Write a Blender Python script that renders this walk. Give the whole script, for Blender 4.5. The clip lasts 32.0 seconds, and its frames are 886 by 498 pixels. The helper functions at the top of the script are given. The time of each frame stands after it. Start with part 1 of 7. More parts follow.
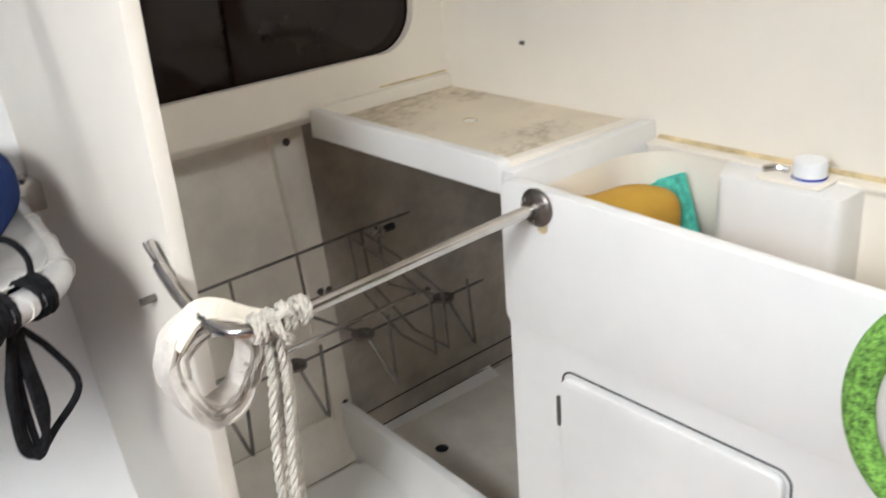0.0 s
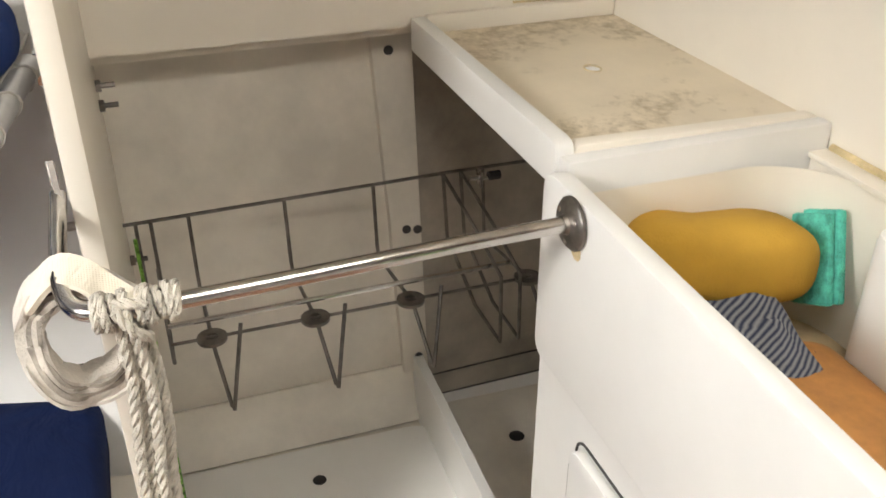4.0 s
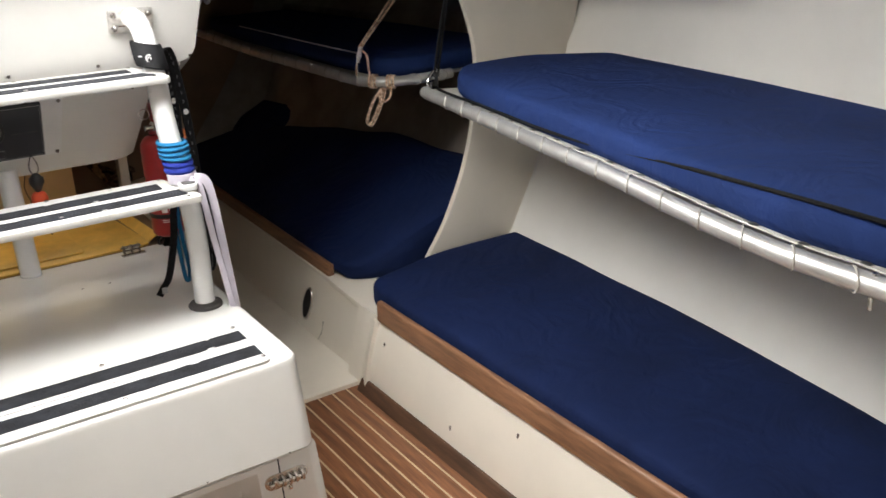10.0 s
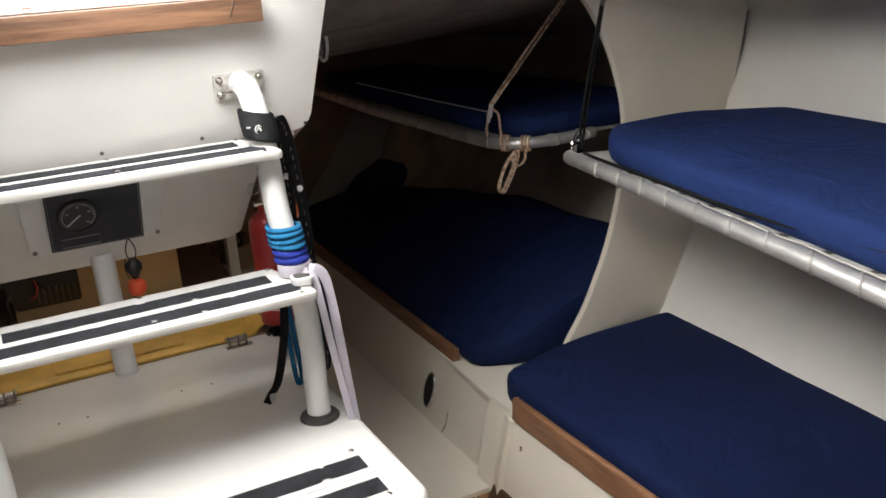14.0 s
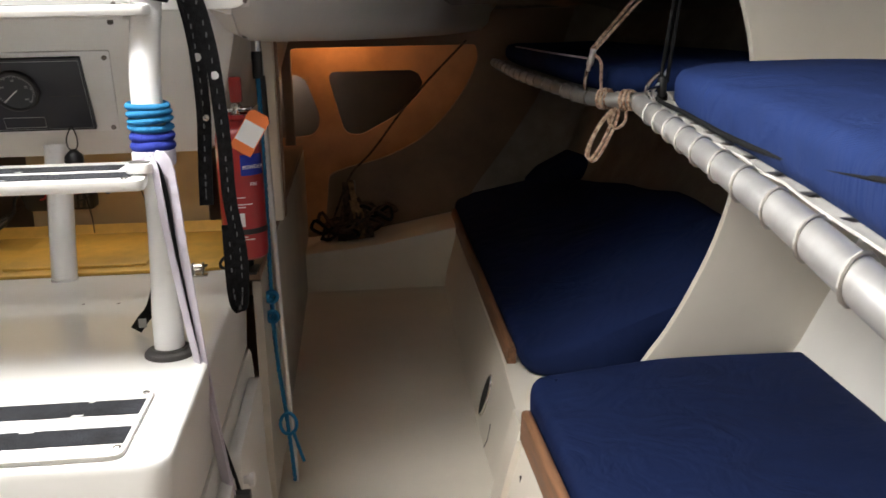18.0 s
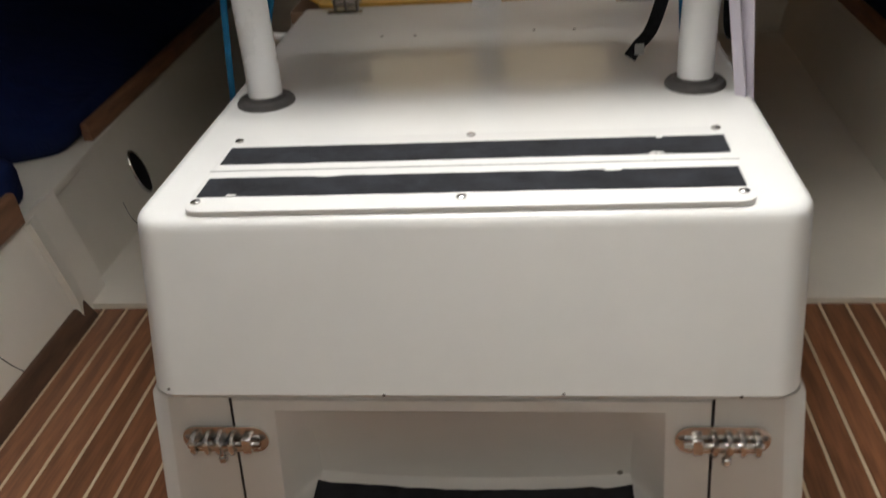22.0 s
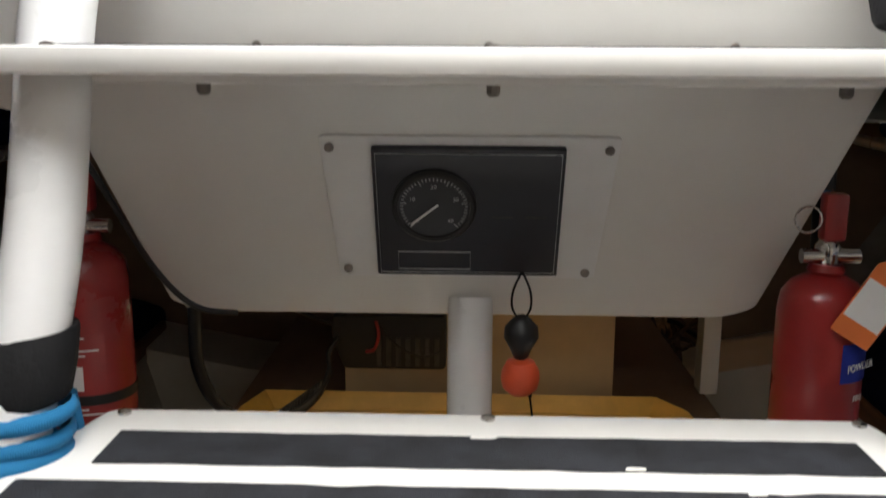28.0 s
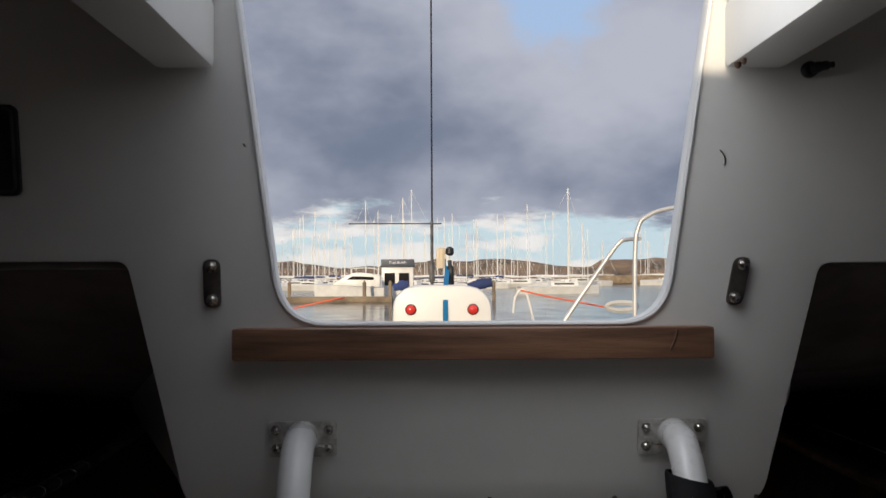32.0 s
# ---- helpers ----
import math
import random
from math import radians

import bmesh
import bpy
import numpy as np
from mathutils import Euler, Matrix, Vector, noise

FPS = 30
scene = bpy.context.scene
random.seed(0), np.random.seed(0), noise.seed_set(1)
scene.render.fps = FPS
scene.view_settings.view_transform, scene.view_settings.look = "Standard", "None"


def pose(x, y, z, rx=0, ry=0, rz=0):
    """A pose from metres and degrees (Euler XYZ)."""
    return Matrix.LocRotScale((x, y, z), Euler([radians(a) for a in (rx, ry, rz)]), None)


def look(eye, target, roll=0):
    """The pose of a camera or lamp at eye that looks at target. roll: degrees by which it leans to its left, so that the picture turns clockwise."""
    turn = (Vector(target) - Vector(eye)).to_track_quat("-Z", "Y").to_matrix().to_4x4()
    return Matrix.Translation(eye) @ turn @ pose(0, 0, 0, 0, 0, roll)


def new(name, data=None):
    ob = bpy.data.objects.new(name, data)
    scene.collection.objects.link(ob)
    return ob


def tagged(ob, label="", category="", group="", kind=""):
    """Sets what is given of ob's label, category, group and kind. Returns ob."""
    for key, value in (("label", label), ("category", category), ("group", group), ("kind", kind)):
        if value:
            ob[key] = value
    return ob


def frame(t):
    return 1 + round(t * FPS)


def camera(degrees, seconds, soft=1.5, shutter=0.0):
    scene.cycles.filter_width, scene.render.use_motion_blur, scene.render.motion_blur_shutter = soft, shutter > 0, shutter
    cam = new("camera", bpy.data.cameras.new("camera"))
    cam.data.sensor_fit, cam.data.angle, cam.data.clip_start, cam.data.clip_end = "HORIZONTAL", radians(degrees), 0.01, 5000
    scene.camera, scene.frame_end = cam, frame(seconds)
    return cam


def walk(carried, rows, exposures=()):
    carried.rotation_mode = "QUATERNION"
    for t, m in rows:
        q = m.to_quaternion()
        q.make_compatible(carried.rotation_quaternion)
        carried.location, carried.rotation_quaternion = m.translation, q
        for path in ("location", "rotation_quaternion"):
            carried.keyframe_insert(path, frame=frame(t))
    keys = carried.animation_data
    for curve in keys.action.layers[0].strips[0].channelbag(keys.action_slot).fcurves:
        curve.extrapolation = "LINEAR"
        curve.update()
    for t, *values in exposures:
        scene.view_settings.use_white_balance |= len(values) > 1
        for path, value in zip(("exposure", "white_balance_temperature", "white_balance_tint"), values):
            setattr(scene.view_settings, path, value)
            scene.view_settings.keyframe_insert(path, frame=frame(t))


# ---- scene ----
# brightness of the sky, the sun, the hatch light and the added fills, and the picture's exposure on the way
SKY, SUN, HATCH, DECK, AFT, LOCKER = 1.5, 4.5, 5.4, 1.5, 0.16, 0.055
EXPOSURE = [(0.0, 3.32, 5900, 10), (1.0, 3.25, 6250, 10), (2.5, 3.4, 6500, 10), (5.0, 3.35, 6500, 10), (6.5, 3.05, 6500, 10), (8.0, 2.95, 6250, 11), (9.0, 2.93, 6400, 10), (11.0, 2.75, 6500, 10), (14.0, 2.57, 6500, 10), (15.5, 2.79, 6500, 10), (18.0, 3.12, 6500, 10), (20.0, 2.99, 6500, 10), (21.0, 2.85, 6500, 10), (22.0, 2.3, 6500, 10), (23.0, 2.53, 6500, 10), (24.0, 2.05, 6500, 10), (25.0, 2.35, 6500, 10), (25.5, 2.6, 6500, 10), (27.5, 2.5, 6500, 10), (28.0, 2.4, 6500, 10), (29.0, 2.58, 6500, 10), (29.8, 2.3, 6450, 10), (30.4, 1.42, 6350, 10), (31.0, 0.55, 6250, 10), (31.6, -0.2, 6150, 11), (32.0, -0.55, 6100, 12)]
cam = camera(52.23, 32.0, soft=1.5, shutter=0.5)
walk(cam, [
    (0.0, pose(-0.1380, -1.0017, 1.4327, 66.714, 4.223, -131.107)),
    (0.5, pose(-0.0954, -1.0660, 1.4098, 64.309, 4.090, -125.961)),
    (1.0, pose(-0.0367, -1.2228, 1.4069, 64.017, 2.465, -117.390)),
    (1.5, pose(0.0107, -1.3468, 1.3929, 62.372, 1.296, -109.381)),
    (2.0, pose(0.0435, -1.3988, 1.3917, 60.030, 1.248, -111.808)),
    (2.5, pose(0.0515, -1.4201, 1.3914, 58.764, 2.233, -114.932)),
    (4.5, pose(-0.0147, -1.5310, 1.4117, 62.762, -0.510, -106.530)),
    (5.0, pose(-0.0178, -1.5203, 1.4382, 68.706, -0.538, -102.765)),
    (5.5, pose(-0.0173, -1.4684, 1.4361, 68.192, -0.951, -94.318)),
    (6.0, pose(-0.0262, -1.4844, 1.4457, 68.155, 0.485, -87.680)),
    (6.5, pose(-0.1257, -1.5812, 1.4576, 66.332, -0.990, -72.660)),
    (7.0, pose(-0.2163, -1.6324, 1.4853, 66.131, -0.336, -64.291)),
    (7.5, pose(-0.2850, -1.6435, 1.4999, 65.899, -0.008, -58.914)),
    (8.0, pose(-0.2951, -1.7113, 1.5096, 63.410, -1.070, -53.598)),
    (8.5, pose(-0.3298, -1.7335, 1.5116, 62.982, -0.139, -50.016)),
    (9.0, pose(-0.3677, -1.7303, 1.5355, 64.529, 0.684, -44.555)),
    (9.5, pose(-0.3653, -1.7323, 1.5703, 66.229, 1.126, -39.011)),
    (10.0, pose(-0.3565, -1.7392, 1.5744, 68.614, 1.631, -34.446)),
    (10.5, pose(-0.3375, -1.7174, 1.5692, 68.241, 0.962, -32.316)),
    (11.0, pose(-0.3379, -1.7160, 1.5670, 68.371, 1.156, -29.449)),
    (11.5, pose(-0.3338, -1.7115, 1.5765, 69.089, 1.567, -26.732)),
    (12.0, pose(-0.3241, -1.6914, 1.5661, 69.062, 0.649, -26.582)),
    (12.5, pose(-0.3069, -1.6657, 1.5725, 69.436, 1.403, -25.354)),
    (13.0, pose(-0.2716, -1.5872, 1.5545, 70.126, 1.066, -27.292)),
    (13.5, pose(-0.2373, -1.4607, 1.5583, 71.019, 2.576, -29.051)),
    (14.0, pose(-0.2229, -1.3381, 1.5523, 71.733, 3.753, -28.130)),
    (14.5, pose(-0.1554, -1.2331, 1.5518, 72.065, 2.925, -25.744)),
    (15.0, pose(0.0084, -1.1413, 1.5257, 73.456, 1.507, -23.456)),
    (15.5, pose(0.1602, -1.0708, 1.5027, 73.066, 0.360, -22.676)),
    (17.5, pose(0.6087, -1.1459, 1.2385, 76.937, -0.544, -8.170)),
    (18.0, pose(0.6375, -1.1424, 1.1744, 75.248, 1.109, -5.802)),
    (18.5, pose(0.6463, -1.1426, 1.1638, 75.504, 0.533, -3.515)),
    (19.0, pose(0.6257, -1.1257, 1.1611, 74.649, 1.177, -0.581)),
    (19.5, pose(0.5766, -1.1239, 1.1656, 75.016, 0.880, 3.669)),
    (20.0, pose(0.5140, -1.1169, 1.1608, 75.329, 0.826, 7.987)),
    (20.5, pose(0.4226, -1.1114, 1.1441, 75.845, 1.277, 10.747)),
    (21.0, pose(0.3227, -1.0614, 1.1349, 72.529, 1.454, 10.304)),
    (21.5, pose(0.2067, -0.9904, 1.1003, 65.218, 2.920, 7.743)),
    (22.0, pose(0.0891, -0.9140, 1.0670, 60.646, 3.820, 5.058)),
    (22.5, pose(-0.0108, -0.8617, 1.0690, 52.813, 1.428, 0.355)),
    (23.0, pose(-0.0267, -0.8396, 1.0229, 48.733, 1.072, 0.401)),
    (23.5, pose(-0.0492, -0.7799, 1.0245, 50.747, 0.170, -0.178)),
    (24.0, pose(-0.0326, -0.6661, 1.0470, 53.369, 0.154, 1.467)),
    (24.5, pose(-0.0350, -0.5727, 1.0564, 55.378, -0.310, 0.768)),
    (25.0, pose(-0.0261, -0.4817, 1.0763, 59.157, -0.832, -0.246)),
    (25.5, pose(-0.0119, -0.3904, 1.0994, 63.468, 0.004, 0.624)),
    (27.5, pose(-0.0153, -0.1842, 1.1481, 75.560, -0.490, 2.106)),
    (28.0, pose(-0.0161, -0.1621, 1.1843, 78.486, -0.338, 1.668)),
    (28.5, pose(-0.0251, -0.1901, 1.2272, 79.562, -0.634, 1.920)),
    (29.0, pose(-0.0244, -0.2670, 1.2671, 81.508, -0.553, 0.758)),
    (29.5, pose(-0.0272, -0.3636, 1.3069, 84.040, -0.316, 0.039)),
    (30.0, pose(-0.0294, -0.4680, 1.3458, 86.634, -0.048, -0.454)),
    (30.5, pose(-0.0575, -0.5814, 1.3719, 90.856, 0.118, -0.836)),
    (31.0, pose(-0.0782, -0.7041, 1.4468, 92.227, 0.133, -1.003)),
    (31.5, pose(-0.0942, -0.8087, 1.4998, 92.476, 0.039, -1.216)),
    (32.0, pose(-0.1052, -0.8819, 1.5716, 91.705, 0.275, -1.115)),
], EXPOSURE)

# ---- world, sun, large lights ----
world = bpy.data.worlds.new("sky")
scene.world = world
world.use_nodes = True
wn, wl = world.node_tree.nodes, world.node_tree.links
sky = wn.new("ShaderNodeTexSky")
sky.sky_type = "NISHITA"
sky.sun_disc = False
sky.sun_elevation = radians(11)
sky.sun_rotation = radians(195)


def world_noise(scale, detail, rough, squash, place):
    m, n = wn.new("ShaderNodeMapping"), wn.new("ShaderNodeTexNoise")
    m.inputs["Scale"].default_value, m.inputs["Location"].default_value = (1, 1, squash), place
    n.inputs["Scale"].default_value, n.inputs["Detail"].default_value, n.inputs["Roughness"].default_value = scale, detail, rough
    wl.new(coord.outputs["Generated"], m.inputs["Vector"])
    wl.new(m.outputs["Vector"], n.inputs["Vector"])
    return n.outputs["Fac"]


def world_ramp(value, a, ca, b, cb):
    r = wn.new("ShaderNodeValToRGB")
    r.color_ramp.interpolation = "EASE"
    r.color_ramp.elements[0].position, r.color_ramp.elements[0].color = a, (*ca, 1)
    r.color_ramp.elements[1].position, r.color_ramp.elements[1].color = b, (*cb, 1)
    wl.new(value, r.inputs["Fac"])
    return r.outputs["Color"]


def world_mix(fac, a, b):
    m = wn.new("ShaderNodeMix")
    m.data_type = "RGBA"
    wl.new(fac, m.inputs[0])
    wl.new(a, m.inputs[6])
    wl.new(b, m.inputs[7])
    return m.outputs[2]


def world_sum(a, b, gain):
    m = wn.new("ShaderNodeMath")
    m.operation = "MULTIPLY_ADD"
    wl.new(b, m.inputs[0])
    m.inputs[1].default_value = gain
    wl.new(a, m.inputs[2])
    return m.outputs["Value"]


coord = wn.new("ShaderNodeTexCoord")
up = wn.new("ShaderNodeSeparateXYZ")
wl.new(coord.outputs["Generated"], up.inputs["Vector"])
clouds = world_ramp(world_noise(3.0, 6, 0.5, 1.7, (0.35, 0.1, 0.2)), 0.38, (0.175, 0.203, 0.262), 0.66, (0.470, 0.475, 0.515))
gain = wn.new("ShaderNodeVectorMath")
gain.operation = "SCALE"
gain.inputs["Scale"].default_value = 0.05
wl.new(sky.outputs["Color"], gain.inputs[0])
clear = wn.new("ShaderNodeMix")
clear.data_type = "RGBA"
clear.inputs[0].default_value = 0.75
clear.inputs[7].default_value = (0.47, 0.62, 0.84, 1)
wl.new(gain.outputs["Vector"], clear.inputs[6])
# a clear gap high aft, and bright air with white cloud tops under the cloud's edge
aim = wn.new("ShaderNodeVectorMath")
aim.operation = "DISTANCE"
aim.inputs[1].default_value = (0.135, 0.95, 0.285)
wl.new(coord.outputs["Generated"], aim.inputs[0])
wisps = world_noise(9.0, 5, 0.6, 1.5, (0.1, 0.4, 0.0))
gap = world_ramp(world_sum(aim.outputs["Value"], wisps, 0.16), 0.105, (1, 1, 1), 0.150, (0, 0, 0))
air = world_ramp(world_noise(16.0, 6, 0.55, 3.0, (0.3, 0.0, 0.1)), 0.44, (0.56, 0.68, 0.69), 0.60, (0.86, 0.82, 0.74))
edge = world_ramp(world_sum(up.outputs["Z"], world_noise(11.0, 6, 0.6, 3.5, (0.0, 0.2, 0.5)), 0.13), 0.112, (1, 1, 1), 0.142, (0, 0, 0))
bg = wn.new("ShaderNodeBackground")
bg.inputs["Strength"].default_value = SKY
thin = world_ramp(world_sum(up.outputs["Z"], wisps, 0.22), 0.39, (0, 0, 0), 0.58, (0.7, 0.7, 0.7))
veil = wn.new("ShaderNodeRGB")
veil.outputs[0].default_value = (0.86, 0.87, 0.90, 1)
wl.new(world_mix(edge, world_mix(gap, world_mix(thin, clouds, veil.outputs[0]), clear.outputs[2]), air), bg.inputs["Color"])
wl.new(bg.outputs["Background"], wn["World Output"].inputs["Surface"])


def lamp(name, kind, m, power, colour, **more):
    data = bpy.data.lights.new(name, kind)
    data.energy, data.color = power, colour
    for key, value in more.items():
        if key == "size":
            data.size = value
        elif key == "size_y":
            data.shape, data.size_y = "RECTANGLE", value
        elif key == "angle":
            data.angle = value
        elif key == "radius":
            data.shadow_soft_size = value
    ob = new(name, data)
    ob.matrix_world = m
    return ob


sun = lamp("sun", "SUN", look((-2.6, -9.6, 1.95), (0, 0, 0)), SUN, (1.0, 0.82, 0.56), angle=radians(1.5))
# sky light entering by the companionway hatch, and an added fill over the saloon
lamp("hatch_light", "AREA", look((-0.06, 0.14, 2.06), (1.00, -0.71, 1.20)), HATCH, (1.0, 0.975, 0.92), size=0.55, size_y=0.66)
lamp("saloon_fill", "AREA", look((0.0, -1.62, 2.12), (0.12, -1.55, 0.0)), DECK, (1.0, 0.97, 0.91), size=0.52, size_y=0.52)

# warm fill added out of sight in the aft compartment; no fixture stands there
lamp("aft_warm_fill", "POINT", pose(0.60, 2.985, 1.105), AFT, (1.0, 0.50, 0.20), radius=0.03)
# wide warm fill added under the cockpit sole to brighten the yellow tray
lamp("locker_fill", "AREA", look((-0.03, 1.13, 0.866), (-0.02, 0.93, 0.61)), LOCKER, (1.0, 0.78, 0.48), size=0.56, size_y=0.16)


# ---- materials ----
def mat(name, colour, rough=0.5, metal=0.0, var=0.06, scale=6.0, bump=0.0, bump_scale=120.0, coat=0.0, stretch=None, dark=None, trans=0.0, island=0.0, sheen=0.0):
    m = bpy.data.materials.new(name)
    m.use_nodes = True
    n, l = m.node_tree.nodes, m.node_tree.links
    b = n["Principled BSDF"]
    b.inputs["Roughness"].default_value, b.inputs["Metallic"].default_value = rough, metal
    b.inputs["Coat Weight"].default_value = coat
    b.inputs["Transmission Weight"].default_value = trans
    b.inputs["Sheen Weight"].default_value = sheen
    tc = n.new("ShaderNodeTexCoord")
    mp = n.new("ShaderNodeMapping")
    if stretch:
        mp.inputs["Scale"].default_value = stretch
    l.new(tc.outputs["Object"], mp.inputs["Vector"])
    a = n.new("ShaderNodeTexNoise")
    a.inputs["Scale"].default_value, a.inputs["Detail"].default_value, a.inputs["Roughness"].default_value = scale, 6, 0.62
    l.new(mp.outputs["Vector"], a.inputs["Vector"])
    r = n.new("ShaderNodeValToRGB")
    c0 = dark or tuple(v * (1 - 2.2 * var) for v in colour)
    c1 = tuple(min(1, v * (1 + var)) for v in colour)
    r.color_ramp.elements[0].position, r.color_ramp.elements[0].color = 0.34, (*c0, 1)
    r.color_ramp.elements[1].position, r.color_ramp.elements[1].color = 0.62, (*c1, 1)
    l.new(a.outputs["Fac"], r.inputs["Fac"])
    out = r.outputs["Color"]
    if island:
        info = n.new("ShaderNodeObjectInfo")
        hsv = n.new("ShaderNodeHueSaturation")
        mr = n.new("ShaderNodeMapRange")
        mr.inputs["To Min"].default_value, mr.inputs["To Max"].default_value = 1 - island, 1 + island
        l.new(info.outputs["Random"], mr.inputs["Value"])
        l.new(mr.outputs["Result"], hsv.inputs["Value"])
        l.new(out, hsv.inputs["Color"])
        out = hsv.outputs["Color"]
    l.new(out, b.inputs["Base Color"])
    rr = n.new("ShaderNodeMapRange")
    rr.inputs["To Min"].default_value, rr.inputs["To Max"].default_value = max(0.02, rough - 0.1), min(1, rough + 0.12)
    l.new(a.outputs["Fac"], rr.inputs["Value"])
    l.new(rr.outputs["Result"], b.inputs["Roughness"])
    if bump:
        f = n.new("ShaderNodeTexNoise")
        f.inputs["Scale"].default_value, f.inputs["Detail"].default_value = bump_scale, 3
        l.new(mp.outputs["Vector"], f.inputs["Vector"])
        bp = n.new("ShaderNodeBump")
        bp.inputs["Strength"].default_value, bp.inputs["Distance"].default_value = bump, 0.004
        l.new(f.outputs["Fac"], bp.inputs["Height"])
        l.new(bp.outputs["Normal"], b.inputs["Normal"])
    return m


def weave(name, colour, thread=900.0):
    """Cloth: fine crossed threads, with broad soft creases."""
    m = mat(name, colour, rough=0.85, var=0.10, scale=3.0, sheen=0.0)
    n, l = m.node_tree.nodes, m.node_tree.links
    tc = n.new("ShaderNodeTexCoord")
    w1, w2 = n.new("ShaderNodeTexWave"), n.new("ShaderNodeTexWave")
    w1.bands_direction, w2.bands_direction = "X", "Y"
    crease = n.new("ShaderNodeTexNoise")
    crease.inputs["Scale"].default_value, crease.inputs["Detail"].default_value = 5.0, 4
    crease.inputs["Distortion"].default_value = 2.2
    add1, add2 = n.new("ShaderNodeMath"), n.new("ShaderNodeMath")
    for w in (w1, w2):
        w.inputs["Scale"].default_value = thread / 6
        l.new(tc.outputs["Object"], w.inputs["Vector"])
    l.new(tc.outputs["Object"], crease.inputs["Vector"])
    l.new(w1.outputs["Fac"], add1.inputs[0])
    l.new(w2.outputs["Fac"], add1.inputs[1])
    b1, b2 = n.new("ShaderNodeBump"), n.new("ShaderNodeBump")
    b1.inputs["Strength"].default_value, b1.inputs["Distance"].default_value = 0.25, 0.0006
    b2.inputs["Strength"].default_value, b2.inputs["Distance"].default_value = 0.75, 0.018
    l.new(add1.outputs["Value"], b1.inputs["Height"])
    l.new(crease.outputs["Fac"], b2.inputs["Height"])
    l.new(b1.outputs["Normal"], b2.inputs["Normal"])
    l.new(b2.outputs["Normal"], n["Principled BSDF"].inputs["Normal"])
    return m


GEL = mat("gelcoat", (0.77, 0.76, 0.725), rough=0.32, var=0.03, scale=2.2, bump=0.06, bump_scale=9, coat=0.25)
PAINT = mat("hull_paint", (0.80, 0.782, 0.735), rough=0.42, var=0.03, scale=1.6, bump=0.10, bump_scale=7)
CREAM = mat("cream_paint", (0.79, 0.735, 0.635), rough=0.40, var=0.03, scale=2.0, bump=0.06, bump_scale=10)
BOATGEL = mat("cockpit_gelcoat", (0.74, 0.74, 0.72), rough=0.4, var=0.04, scale=2.0)
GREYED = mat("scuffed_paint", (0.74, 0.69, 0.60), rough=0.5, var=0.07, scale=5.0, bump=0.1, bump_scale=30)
# recess wall under the counter, with the counter's shade in its colour
SHADEDRECESS = mat("shaded_recess_wall", (0.45, 0.40, 0.33), rough=0.7, var=0.14, scale=6.0, bump=0.2, bump_scale=40)
# the dimness beside the quarter berths is put into this hull colour
SHADEDHULL = mat("shaded_quarter_hull", (0.30, 0.265, 0.225), rough=0.75, var=0.16, scale=4.0, bump=0.2, bump_scale=40)
# underside of the side decks, its colour darkened for lack of light there
UNDERDECK = mat("underdeck_with_shade", (0.24, 0.215, 0.195), rough=0.85, var=0.15, scale=5.0, bump=0.2, bump_scale=60)
AFTPAINT = mat("aft_paint", (0.58, 0.54, 0.47), rough=0.5, var=0.08, scale=3.0, bump=0.08, bump_scale=20)
STAINED = mat("stained_counter", (0.72, 0.63, 0.48), rough=0.55, var=0.05, scale=4.0, bump=0.15, bump_scale=60)
sn, sl = STAINED.node_tree.nodes, STAINED.node_tree.links
spots, broad = sn.new("ShaderNodeTexNoise"), sn.new("ShaderNodeTexNoise")
spots.inputs["Scale"].default_value, spots.inputs["Detail"].default_value, spots.inputs["Roughness"].default_value = 38, 8, 0.75
broad.inputs["Scale"].default_value, broad.inputs["Detail"].default_value = 4.5, 3
sco = sn.new("ShaderNodeTexCoord")
mult, cut = sn.new("ShaderNodeMath"), sn.new("ShaderNodeMapRange")
mult.operation = "MULTIPLY"
cut.inputs["From Min"].default_value, cut.inputs["From Max"].default_value, cut.inputs["To Max"].default_value = 0.265, 0.39, 0.7
stain = sn.new("ShaderNodeMix")
stain.data_type = "RGBA"
stain.inputs[7].default_value = (0.30, 0.23, 0.13, 1)
for node in (spots, broad):
    sl.new(sco.outputs["Object"], node.inputs["Vector"])
sl.new(spots.outputs["Fac"], mult.inputs[0])
sl.new(broad.outputs["Fac"], mult.inputs[1])
sl.new(mult.outputs["Value"], cut.inputs["Value"])
sl.new(cut.outputs["Result"], stain.inputs[0])
sl.new(sn["Principled BSDF"].inputs["Base Color"].links[0].from_socket, stain.inputs[6])
sl.new(stain.outputs[2], sn["Principled BSDF"].inputs["Base Color"])
CAULK = mat("old_caulk", (0.62, 0.50, 0.28), rough=0.7, var=0.15, scale=30)
TEAK = mat("teak_trim", (0.27, 0.135, 0.072), rough=0.45, var=0.18, scale=9.0, stretch=(6, 0.7, 6), bump=0.15, bump_scale=40)
TEAKX = mat("teak_board", (0.25, 0.13, 0.075), rough=0.5, var=0.22, scale=8.0, stretch=(0.6, 8, 8), bump=0.2, bump_scale=40)
DARKTEAK = mat("dark_teak", (0.10, 0.05, 0.028), rough=0.5, var=0.2, scale=9.0, stretch=(6, 0.7, 6), bump=0.15, bump_scale=40)
PLANK = mat("teak_plank", (0.235, 0.098, 0.045), rough=0.38, var=0.2, scale=7.0, stretch=(9, 0.6, 1), bump=0.08, bump_scale=50, island=0.16, coat=0.2)
HOLLY = mat("holly_strip", (0.62, 0.50, 0.34), rough=0.45, var=0.1, scale=10, stretch=(8, 0.6, 1))
